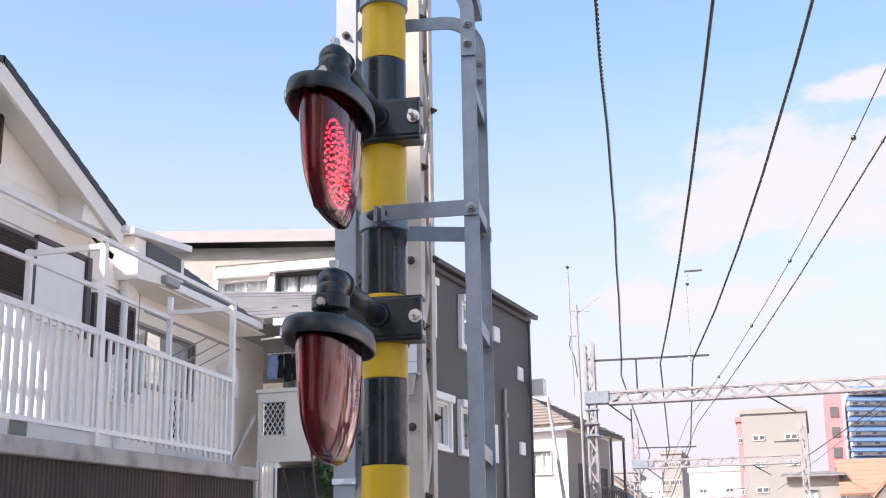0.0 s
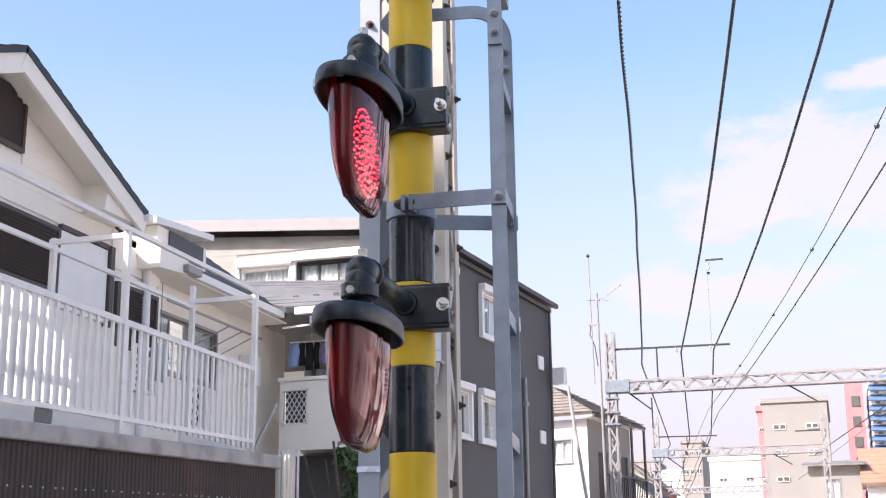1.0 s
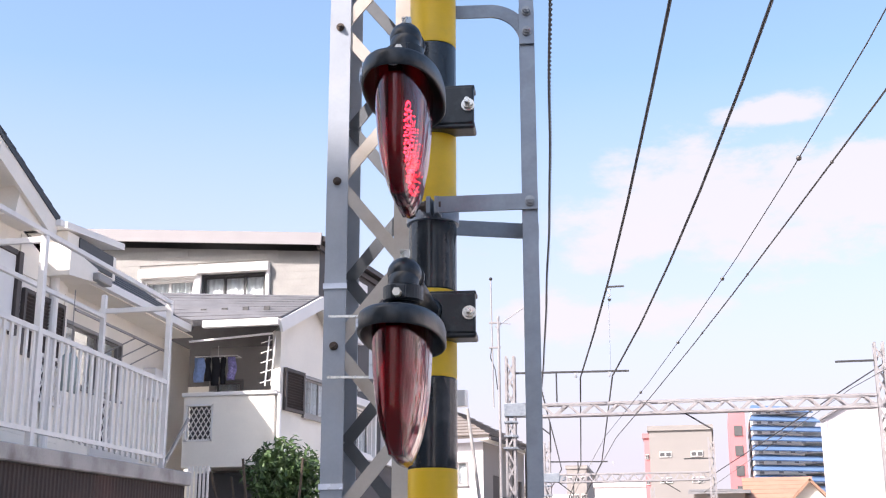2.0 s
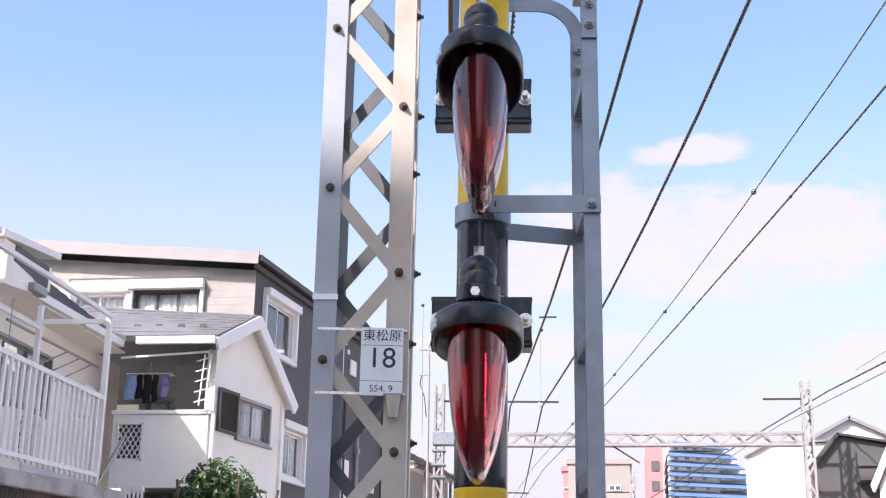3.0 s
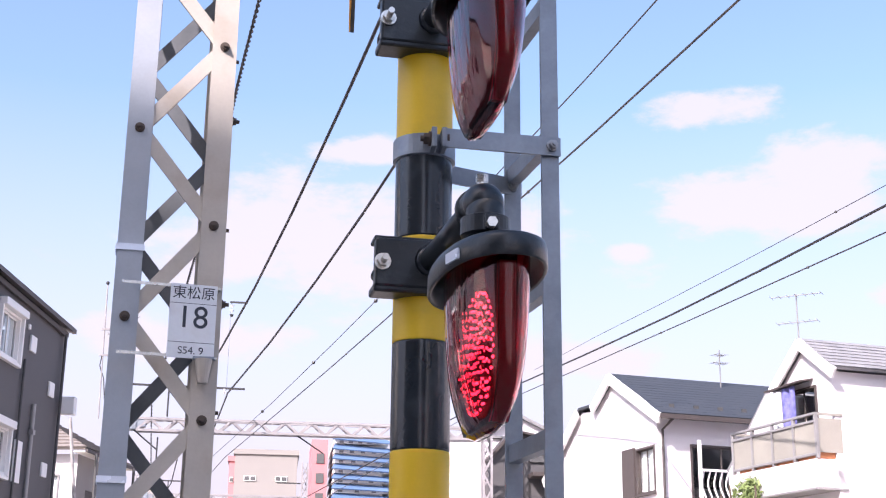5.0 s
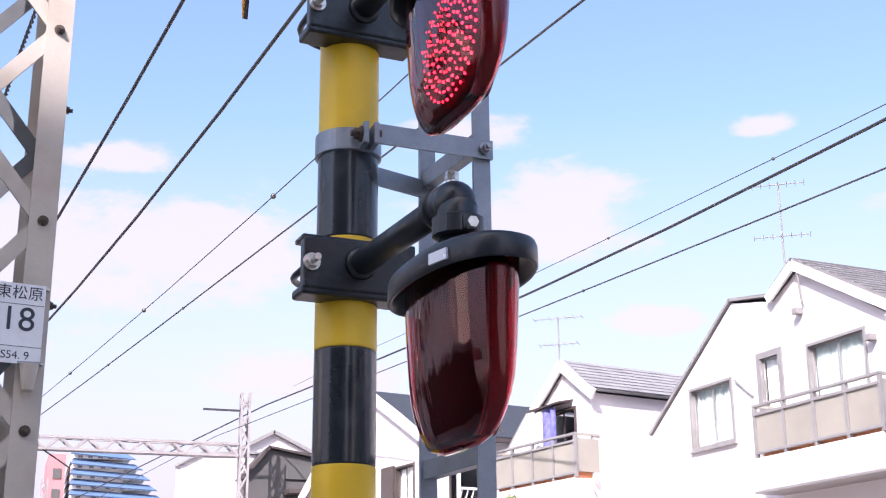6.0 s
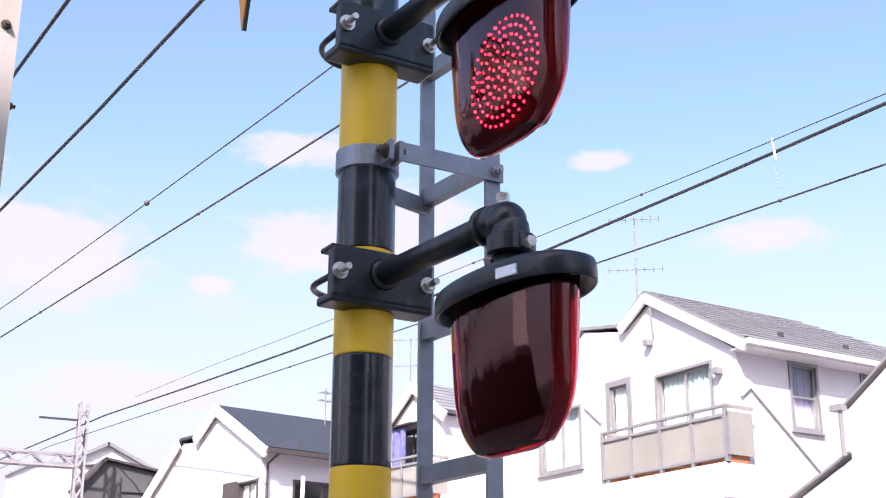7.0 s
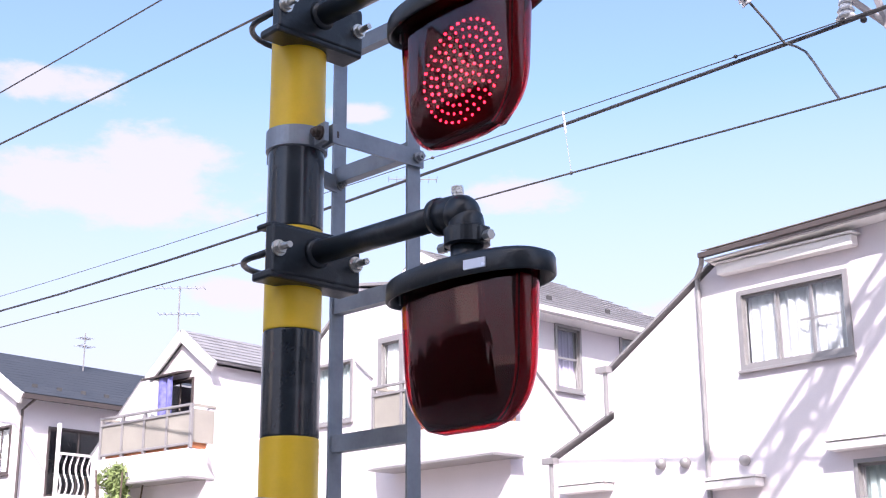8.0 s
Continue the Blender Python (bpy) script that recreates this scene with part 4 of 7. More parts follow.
def mast_plate():
    w, h = 0.196, 0.318
    m = pose(-0.712, 2.358, 2.776, 90, 0, 10)
    pl = thing("mast_plate", m, "white enamel plate with dark characters on the mast", "sign")
    bm = bmesh.new()
    box(bm, -w / 2, w / 2, -h / 2, h / 2, -0.002, 0.002, None, 0.001)
    part("plate", bm, "sign_white", pl)
    text_part("lettering", "\u6771\u677e\u539f", 0.060, pose(0, 0.118, 0.0026), "ink", pl)
    text_part("lettering", "18", 0.135, pose(0, 0.012, 0.0026), "ink", pl)
    text_part("lettering", "S54. 9", 0.044, pose(0, -0.128, 0.0026), "ink", pl)
    for y in (0.075, -0.092):
        bm = bmesh.new()
        box(bm, -w / 2 + 0.002, w / 2 - 0.002, y - 0.001, y + 0.001, 0.0021, 0.003)
        part("rule", bm, "ink", pl)
    for y in (0.150, -0.150):
        bm = bmesh.new()
        box(bm, -0.30, 0.09, y - 0.006, y + 0.006, -0.009, -0.0025)
        box(bm, 0.075, 0.112, y - 0.006, y + 0.006, -0.04, -0.0025)
        part("strap", bm, "bolt", pl, "steel strap")
    return pl


mast_plate()


# ---- wires ----
def wire(label, pts, r, mat="cable", beads=(), bead=0.05, twist=False):
    w = thing("overhead_wire", pose(0, 0, 0), label, "wire", "overhead wires")
    fine = []
    for a, b in zip(pts, pts[1:]):
        for k in range(8):
            fine.append(Vector(a).lerp(Vector(b), k / 8))
    fine.append(Vector(pts[-1]))
    bm = bmesh.new()
    if twist:
        total = sum((Vector(b) - Vector(a)).length for a, b in zip(pts, pts[1:]))
        n = int(total / 0.04)
        t = np.linspace(0, 1, n)
        line = np.array([tuple(p) for p in fine])
        base = np.stack([np.interp(t, np.linspace(0, 1, len(line)), line[:, i]) for i in range(3)], 1)
        for i in range(n):
            base[i, 0] += 0.012 * math.sin(i * 0.021) * math.sin(i * 0.0083 + 1)
            base[i, 2] += 0.016 * math.sin(i * 0.016 + 2) * math.sin(i * 0.0061)
        for ph in (0, math.pi):
            sweep(bm, [(p[0] + r * math.cos(i * 0.52 + ph), p[1], p[2] + r * math.sin(i * 0.52 + ph)) for i, p in enumerate(base)], r * 0.85, 6)
    else:
        sweep(bm, fine, r, 8)
    part("strand", bm, mat, w)
    for y in beads:
        line = np.array([tuple(p) for p in fine])
        o = np.argsort(line[:, 1])
        x, z = np.interp(y, line[o, 1], line[o, 0]), np.interp(y, line[o, 1], line[o, 2])
        bm = bmesh.new()
        bmesh.ops.create_uvsphere(bm, u_segments=10, v_segments=6, radius=bead, matrix=Matrix.Translation((x, y, z)))
        part("clamp", bm, mat, w)
    return w


wire("thick black feeder wire over the track", [(4.07, -10, 9.2), (2.99, 0, 8.50), (2.50, 4, 8.27), (1.98, 8, 8.08), (1.43, 12, 7.92), (0.85, 16, 7.80), (0.236, 20, 7.71), (-0.576, 25, 7.64), (-1.66, 31.2, 7.60), (-3.53, 50, 7.36), (-6.6, 72, 7.26), (-10.6, 100, 7.2)], 0.022)
wire("thick black feeder wire beside its twin", [(3.44, -10, 10.88), (2.03, 0, 9.19), (1.46, 4, 8.68), (0.89, 8, 8.25), (0.31, 12, 7.92), (-0.27, 16, 7.68), (-0.86, 20, 7.53), (-1.60, 25, 7.50), (-2.52, 31.2, 7.58), (-4.38, 50, 7.30), (-7.4, 72, 7.24), (-11.4, 100, 7.2)], 0.022)
wire("thin messenger wire with clamps", [(3.9, -10, 5.6), (3.03, 0, 6.13), (2.775, 4, 6.41), (2.41, 8, 6.59), (1.92, 12, 6.68), (1.325, 16, 6.68), (0.61, 20, 6.59), (-0.44, 25, 6.35), (-1.9, 31.2, 6.0), (-6.5, 62, 6.1)], 0.007, "copper", (3, 11.4, 17.1, 21.5, 26), 0.034)
wire("thin contact wire over the near track", [(4.56, -10, 5.43), (3.53, 0, 5.86), (3.03, 4, 5.98), (2.49, 8, 6.06), (1.89, 12, 6.12), (1.25, 16, 6.14), (0.56, 20, 6.13), (-0.37, 25, 6.08), (-1.63, 31.2, 5.94), (-6.2, 62, 5.7)], 0.010, "copper", (4.5, 9.9, 14.8, 18.8), 0.02)
wire("twisted black cable along the track", [(1.465, -10, 9.81), (0.425, 0, 8.96), (-0.02, 4, 8.66), (-0.49, 8, 8.39), (-0.98, 12, 8.14), (-1.48, 16, 7.92), (-2.01, 20, 7.73), (-2.69, 25, 7.52), (-3.58, 31.2, 7.31), (-5.16, 50, 7.1), (-9.0, 72, 7.0)], 0.014, "cable", (), 0.05, True)
wire("thin contact wire over the far track", [(7.68, -10, 4.80), (7.06, 0, 5.36), (6.78, 4, 5.58), (6.49, 8, 5.80), (6.175, 12, 6.02), (5.85, 16, 6.24), (5.5, 20, 6.46), (5.04, 25, 6.73), (4.44, 31.2, 7.05), (-0.6, 62, 6.4)], 0.010, "copper", (6.03, 12, 17), 0.02)
wire("thick feeder cable over the far track", [(8.47, -10, 6.67), (8.15, 0, 6.72), (7.97, 4, 6.79), (7.74, 8, 6.89), (7.49, 12, 7.01), (7.19, 16, 7.17), (6.86, 20, 7.35), (6.40, 25, 7.62), (5.75, 31.2, 7.95), (0.2, 62, 7.5)], 0.020, "cable")
wire("fine guy wire beside the far feeder", [(7.755, -10, 5.73), (7.46, 0, 6.27), (7.34, 4, 6.51), (7.215, 8, 6.77), (7.09, 12, 7.05), (6.97, 16, 7.34), (6.85, 20, 7.65), (6.69, 25, 8.06), (6.49, 31.2, 8.5)], 0.006, "copper", (4.5, 9, 13), 0.02)
wire("thin bent dropper between two overhead wires", [(7.609, 4.525, 7.199), (7.788, 4.454, 6.993), (7.932, 4.399, 6.812), (7.896, 4.236, 6.701), (7.781, 4.057, 6.552), (7.609, 3.859, 6.333), (7.184, 3.435, 5.875), (6.846, 3.101, 5.531)], 0.012, "copper")
wire("short pale hanger between two overhead wires", [(7.252, 6.78, 6.72), (7.30, 6.80, 6.50)], 0.013, "sign_white")
wire("thin pale hanger down to the contact wire", [(7.25, 6.78, 6.66), (6.636, 6.03, 5.69)], 0.003, "gantry")


def arm_insulator():
    ins = thing("arm_insulator", pose(0, 0, 0), "white porcelain insulator on a steady arm", "insulator")
    d = Vector((-0.179, 0.071, 0.206)).normalized()
    c = Vector((7.585, 4.535, 7.225))
    for k in range(3):
        bm = bmesh.new()
        tube(bm, c + d * (0.05 * k - 0.05), c + d * (0.05 * k + 0.01), 0.085, 18, 0.05)
        smooth(part("shed", bm, "sign_white", ins))


arm_insulator()


def feeder_bracket():
    """Angle irons that hang from the near beam and carry the far feeder on a porcelain insulator."""
    f = thing("feeder_bracket", pose(0, 0, 0), "grey angle-iron bracket with a white porcelain insulator", "bracket")
    for a, b in (((8.55, 2.60, 8.0), (8.28, 3.52, 6.72)), ((8.75, 2.60, 8.0), (8.06, 3.80, 7.12)), ((8.06, 3.80, 7.12), (8.34, 3.50, 6.74)), ((8.22, 3.62, 7.3), (8.30, 3.52, 6.76))):
        bm = bmesh.new()
        beam(bm, a, b, 0.05, 0.05)
        part("angle_iron", bm, "gantry", f)
    for k in range(3):
        bm = bmesh.new()
        tube(bm, (8.06, 3.78, 6.86 + 0.07 * k), (8.06, 3.78, 6.93 + 0.07 * k), 0.10 - 0.018 * k, 20, 0.05)
        smooth(part("shed", bm, "sign_white", f))
    for dx in (-0.06, 0.07):
        bm = bmesh.new()
        bmesh.ops.create_uvsphere(bm, u_segments=12, v_segments=8, radius=0.032, matrix=Matrix.Translation((8.03 + dx, 3.70 - dx, 6.80)))
        part("clamp", bm, "cable", f)


feeder_bracket()


# ---- charcoal house ----
def siding(house, fac, profile, z0, z1, pitch, mat, holes):
    """Lapped boards on a gable, cut where the windows are."""
    z = z0
    while z < z1 - 0.02:
        zt = min(z + pitch, z1)
        span = [s for s, t in zip(np.linspace(profile[0][0], profile[-1][0], 200), np.interp(np.linspace(profile[0][0], profile[-1][0], 200), [a for a, _ in profile], [b for _, b in profile])) if t >= zt]
        if len(span) > 2:
            runs = [(span[0], span[-1])]
            for h0, h1, k0, k1 in holes:
                if zt > k0 and z < k1:
                    nxt = []
                    for a, b in runs:
                        if h1 <= a or h0 >= b:
                            nxt.append((a, b))
                        else:
                            if h0 - a > 0.03:
                                nxt.append((a, h0))
                            if b - h1 > 0.03:
                                nxt.append((h1, b))
                    runs = nxt
            for a, b in runs:
                bm = bmesh.new()
                m = fac.basis() @ Matrix.Translation(((a + b) / 2, 0.012, (z + zt) / 2)) @ Matrix.Rotation(radians(1.3), 4, "X")
                box(bm, -(b - a) / 2, (b - a) / 2, -0.007, 0.007, -(zt - z) / 2 - 0.004, (zt - z) / 2 - 0.003, m)
                part("siding_board", bm, mat, house)
        z += pitch


def charcoal_house():
    h = thing("charcoal_house", pose(0, 0, 0), "three storey charcoal and beige house with white window boxes", "house")
    deg = -math.degrees(math.atan2(0.139, 0.988))
    side = Facade((-6.35, 19.6), deg, -1)
    front = Facade((-6.35, 19.6), 90, 1)
    wins = [(0.42, 1.92, 6.83, 7.80), (3.38, 4.62, 6.83, 7.76), (1.52, 2.66, 4.55, 5.46), (3.24, 4.55, 4.55, 5.46), (1.5, 2.7, 1.5, 2.6), (3.3, 4.5, 1.5, 2.6)]
    wall(h, side, [(0, 8.22), (7.66, 8.10)], wins, "charcoal", label="charcoal siding wall")
    for i, w in enumerate(wins):
        window(h, side, *w, panes=2, frame_mat="trim", hood=0.16, curtain="parted" if i in (1, 3) else i != 0)
    fw = [(1.05, 2.36, 7.33, 7.84), (2.50, 3.58, 7.33, 7.80)]
    wall(h, front, [(0, 8.2), (5.6, 8.62)], fw, "beige", label="beige brick-pattern siding wall")
    for w in fw:
        window(h, front, *w, panes=3 if w[0] < 2 else 2, frame_mat="dark_trim" if w[0] < 2 else "trim", hood=0.18, curtain=True)
    siding(h, front, [(0, 8.18), (5.6, 8.60)], 6.0, 8.52, 0.14, "beige", [(a - 0.10, b + 0.10, c - 0.12, d + 0.20) for a, b, c, d in fw])
    back = Facade(tuple(side.at(7.66, 0)[:2]), 90 + deg * 0, 1)
    wall(h, back, [(0, 8.1), (6, 8.5)], [], "charcoal")
    wall(h, Facade((-11.95, 19.6), 0, 1), [(0, 8.6), (7.6, 8.5)], [], "charcoal")
    bm = bmesh.new()
    a, b = side.at(-0.25, 8.46, 0.12), side.at(7.9, 8.33, 0.12)
    slab(bm, [a, b, b + Vector((-6.2, 0, 0.42)), a + Vector((-6.0, 0, 0.45))], 0.12)
    roof = part("roof", bm, "dark_trim", h)
    bm = bmesh.new()
    beam(bm, a + Vector((0.03, -0.03, -0.10)), a + Vector((-6.0, -0.03, 0.35)), 0.05, 0.24)
    part("fascia", bm, "fascia", roof, "pale fascia board")
    bm = bmesh.new()
    beam(bm, side.at(-0.25, 8.37, 0.16), side.at(7.9, 8.24, 0.16), 0.09, 0.10)
    beam(bm, side.at(-0.2, 8.24, 0.06), side.at(7.7, 8.11, 0.06), 0.06, 0.10)
    part("gutter", bm, "louvre", h)
    bm = bmesh.new()
    tube(bm, side.at(5.02, 7.0, 0.05), side.at(5.02, 0.0, 0.05), 0.03, 10)
    part("downpipe", bm, "dark_trim", h)
    bm = bmesh.new()
    tube(bm, side.at(5.85, 6.2, 0.06), side.at(5.85, 0.0, 0.06), 0.045, 10)
    box(bm, 5.78, 5.92, 0.01, 0.12, 5.55, 5.65, side.basis())
    part("downpipe", bm, "alu", h, "grey vertical conduit")
    bm = bmesh.new()
    tube(bm, side.at(7.55, 8.1, 0.08), side.at(7.55, 0.0, 0.08), 0.035, 10)
    part("downpipe", bm, "dark_trim", h)
    for s, z, w, hh in ((5.5, 7.42, 0.36, 0.34), (7.0, 6.72, 0.34, 0.32), (5.2, 4.9, 0.42, 0.85), (7.0, 4.95, 0.34, 0.30), (5.15, 7.72, 0.12, 0.10)):
        bm = bmesh.new()
        box(bm, s - w / 2, s + w / 2, 0.003, 0.05, z - hh / 2, z + hh / 2, side.basis(), 0.008)
        part("vent_cover", bm, "trim", h)
    bm = bmesh.new()
    box(bm, 7.72, 7.95, 0.0, 0.35, 6.3, 6.7, side.basis(), 0.02)
    part("outdoor_unit", bm, "trim", h)
    return h


charcoal_house()


# ---- cream gable house with the terrace ----
def lattice_window(house, fac, s0, s1, z0, z1, pitch=0.125):
    """A dark window behind a white diamond grille."""
    m = fac.basis()
    win = new("grille_window")
    win.parent = house
    bm = bmesh.new()
    for a, b, c, d in ((s0, s1, z1 - 0.035, z1), (s0, s1, z0, z0 + 0.035), (s0, s0 + 0.035, z0 + 0.035, z1 - 0.035), (s1 - 0.035, s1, z0 + 0.035, z1 - 0.035)):
        box(bm, a, b, -0.06, 0.07, c, d, m)
    part("frame", bm, "trim", win)
    bm = bmesh.new()
    box(bm, s0 + 0.02, s1 - 0.02, -0.055, -0.045, z0 + 0.02, z1 - 0.02, m)
    part("pane", bm, "dark_glass", win)
    slope = 1.35
    for sg in (-1, 1):
        k = s0 - (z1 - z0) / slope
        while k < s1 + (z1 - z0) / slope:
            pts = [(k + sg * (z - z0) / slope, z) for z in np.linspace(z0 + 0.03, z1 - 0.03, 50) if s0 + 0.03 <= k + sg * (z - z0) / slope <= s1 - 0.03]
            if len(pts) > 4:
                bm = bmesh.new()
                beam(bm, m @ Vector((pts[0][0], 0.045 + 0.006 * sg, pts[0][1])), m @ Vector((pts[-1][0], 0.045 + 0.006 * sg, pts[-1][1])), 0.010, 0.016)
                part("bar", bm, "trim", win)
            k += pitch
    return win


def gable_house():
    h = thing("gable_house", pose(0, 0, 0), "cream sided gable house with dark roof and louvred shutters", "house")
    east = Facade((-7.3, 4.5), 0, -1)
    prof = [(0, 5.82), (3.16, 7.13), (5.85, 6.02), (7.08, 5.60)]
    grille = (6.40, 7.00, 4.02, 4.62)
    wall(h, east, prof, [grille], "cream")
    holes = [(3.18, 3.80, 6.30, 7.06), (2.8, 4.62, 4.86, 5.70), (4.60, 5.80, 4.70, 5.78), (5.88, 7.0, 4.50, 5.36), grille]
    siding(h, east, prof, 3.1, 7.10, 0.24, "cream", holes)
    louvre_panel(h, east, 3.20, 3.78, 6.33, 7.04)
    louvre_panel(h, east, 2.82, 4.60, 4.88, 5.67)
    lattice_window(h, east, *grille)
    bm = bmesh.new()
    box(bm, 4.62, 5.66, 0.003, 0.05, 4.74, 5.66, east.basis(), 0.008)
    part("sliding_panel", bm, "trim", h, "white sliding shutter panel")
    bm = bmesh.new()
    box(bm, 5.67, 5.77, 0.003, 0.09, 4.70, 5.72, east.basis(), 0.006)
    box(bm, 4.60, 5.665, 0.003, 0.07, 5.665, 5.73, east.basis(), 0.006)
    part("shutter_frame", bm, "louvre", h)
    louvre_panel(h, east, 5.92, 6.96, 4.52, 5.33)
    south = Facade((-7.3, 4.5), 90, 1)
    wall(h, south, [(0, 5.75), (8, 5.75)], [], "cream")
    wall(h, Facade((-7.3, 11.58), 90, -1), [(0, 5.6), (8, 5.6)], [], "cream")
    wall(h, Facade((-15.3, 4.5), 0, 1), prof, [], "cream")
    # roof planes with a deep overhang, and rake boards
    for a, b, c, d in (((-6.86, 10.42, 6.18), (-15.6, 10.42, 6.18), (-15.6, 7.66, 7.33), (-6.86, 7.66, 7.33)), ((-6.86, 4.5, 6.02), (-15.6, 4.5, 6.02), (-15.6, 7.66, 7.33), (-6.86, 7.66, 7.33))):
        course_roof(h, a, b, c, d, "navy_roof", 12, 0.07)
    for y0, z0 in ((10.36, 6.13), (4.55, 5.97)):
        bm = bmesh.new()
        xb = -6.90 if y0 > 8 else -6.904
        beam(bm, (xb, y0, z0 - 0.12), (xb, 7.66, 7.14), 0.05, 0.22, 0.03)
        part("rake_board", bm, "cream", h)
        bm = bmesh.new()
        p, q = Vector((-6.93, y0, z0 - 0.09)), Vector((-6.93, 7.66, 7.17))
        slab(bm, [p, q, q + Vector((-0.42, 0, 0)), p + Vector((-0.42, 0, 0))], 0.02)
        part("soffit", bm, "cream", h)
    bm = bmesh.new()
    loft(bm, [[(x, 9.50, 5.98), (x, 10.28, 6.00), (x, 10.28, 6.08), (x, 9.60, 6.36)] for x in (-7.32, -6.936)])
    part("eave_return", bm, "cream", h)
    bm = bmesh.new()
    box(bm, -15.5, -6.80, 10.34, 10.46, 6.06, 6.15, None, 0.02)
    part("gutter", bm, "trim", h)
    bm = bmesh.new()
    loft(bm, [[(x, 10.92, 5.60), (x, 11.72, 5.68), (x, 11.70, 5.86), (x, 10.92, 5.96)] for x in (-7.30, -6.95)])
    part("eave_box", bm, "cream", h, "boxed cream eave end")
    bm = bmesh.new()
    tube(bm, (-7.24, 11.12, 5.62), (-7.24, 11.12, 3.1), 0.06, 12)
    part("downpipe", bm, "trim", h)
    return h


gable_house()


def wing_house():
    h = thing("wing_house", pose(0, 0, 0), "cream house with a balcony wing and grey slate roofs", "house")
    east = Facade((-7.82, 11.6), 0, -1)
    ops = [(0.55, 2.75, 4.55, 5.42), (1.80, 2.45, 3.85, 4.50)]
    wall(h, east, [(0, 5.84), (5.4, 5.84)], ops, "cream")
    window(h, east, *ops[0], panes=3, frame_mat="alu", curtain="parted")
    lattice_window(h, east, *ops[1])
    course_roof(h, (-7.32, 11.0, 5.96), (-7.32, 15.9, 5.96), (-8.9, 15.9, 7.12), (-8.9, 11.0, 7.12), "navy_roof", 9, 0.08)
    course_roof(h, (-10.6, 11.0, 5.96), (-10.6, 15.9, 5.96), (-8.9, 15.9, 7.12), (-8.9, 11.0, 7.12), "navy_roof", 9, 0.08)
    bm = bmesh.new()
    beam(bm, (-7.28, 11.74, 5.87), (-7.28, 15.60, 5.90), 0.10, 0.11)
    part("gutter", bm, "trim", h)
    bm = bmesh.new()
    slab(bm, [(-7.32, 11.6, 5.83), (-7.32, 15.9, 5.83), (-7.82, 15.9, 5.83), (-7.82, 11.6, 5.83)], 0.02)
    part("soffit", bm, "cream", h)
    bm = bmesh.new()
    box(bm, 3.55, 3.95, 0.004, 0.22, 4.72, 5.20, east.basis(), 0.02)
    part("outdoor_unit", bm, "trim", h)
    for k in range(3):
        bm = bmesh.new()
        beam(bm, east.at(2.0 + 0.45 * k, 5.10, 0.02), east.at(2.35 + 0.45 * k, 5.42, 0.42), 0.02, 0.02)
        part("awning_arm", bm, "alu", h)
    bm = bmesh.new()
    beam(bm, east.at(0.4, 5.42, 0.42), east.at(3.5, 5.42, 0.42), 0.03, 0.03)
    part("clothes_pole", bm, "alu", h)
    bm = bmesh.new()
    box(bm, -7.0, -6.86, 11.56, 11.96, 5.68, 5.79, None, 0.02)
    part("floodlight", bm, "alu", h, "small grey eave floodlight")
    bm = bmesh.new()
    beam(bm, (-6.95, 11.66, 5.73), (-7.3, 11.66, 5.73), 0.03, 0.03)
    part("floodlight_arm", bm, "alu", h)
    # dormer over the low roof
    bm = bmesh.new()
    box(bm, -8.2, -7.05, 11.0, 12.40, 5.88, 6.20)
    part("dormer", bm, "cream", h)
    bm = bmesh.new()
    slab(bm, [(-6.98, 10.84, 6.27), (-6.98, 12.50, 6.43), (-8.3, 12.50, 6.53), (-8.3, 10.84, 6.37)], 0.085)
    part("dormer_roof", bm, "trim", h)
    bm = bmesh.new()
    box(bm, -7.046, -7.03, 11.30, 12.28, 5.90, 6.19)
    part("dormer_panel", bm, "dark_trim", h)
    # wing
    deg = -math.degrees(math.atan2(0.46, 2.0))
    gab = Facade((-5.86, 16.0), deg, -1)
    gw = (0.72, 1.86, 4.60, 5.28)
    wall(h, gab, [(0, 5.88), (0.95, 6.50), (2.35, 5.40)], [gw], "cream")
    window(h, gab, *gw, panes=2, frame_mat="alu", curtain=True, fw=0.05)
    louvre_panel(h, gab, 0.10, 0.70, 4.62, 5.30)
    south = Facade((-7.45, 17.0), -90, -1)
    wall(h, south, [(0, 5.85), (1.75, 5.85)], [(0.12, 0.62, 4.0, 5.3)], "taupe", label="shaded grey wall behind the balcony")
    window(h, south, 0.12, 0.62, 4.0, 5.3, panes=1, frame_mat="alu", curtain=True)
    wall(h, Facade((-5.32, 18.3), 90, -1), [(0, 5.4), (3, 5.4)], [], "cream")
    bm = bmesh.new()
    box(bm, -7.45, -5.9, 15.98, 17.0, 3.78, 3.90)
    part("balcony_floor", bm, "cream", h)
    para = Facade((-7.42, 15.9), -90, -1)
    lat = (0.04, 0.50, 4.13, 4.72)
    wall(h, para, [(0, 4.84), (1.52, 4.84)], [lat], "cream", 0.12, 3.72, "balcony_wall")
    bm = bmesh.new()
    box(bm, -0.03, 1.56, -0.15, 0.03, 4.844, 4.91, para.basis(), 0.012)
    part("coping", bm, "trim", h)
    bm = bmesh.new()
    m = para.basis()
    for k in range(-3, 9):
        for sg in (-1, 1):
            pts = []
            for tt in np.linspace(0, 1, 40):
                z = lat[2] + tt * (lat[3] - lat[2])
                s = lat[0] + 0.085 * k + sg * (z - lat[2]) * 0.62 + (0.0 if sg > 0 else 0.42)
                if lat[0] <= s <= lat[1]:
                    pts.append((s, z))
            if len(pts) > 2:
                beam(bm, m @ Vector((pts[0][0], -0.03, pts[0][1])), m @ Vector((pts[-1][0], -0.03, pts[-1][1])), 0.012, 0.014)
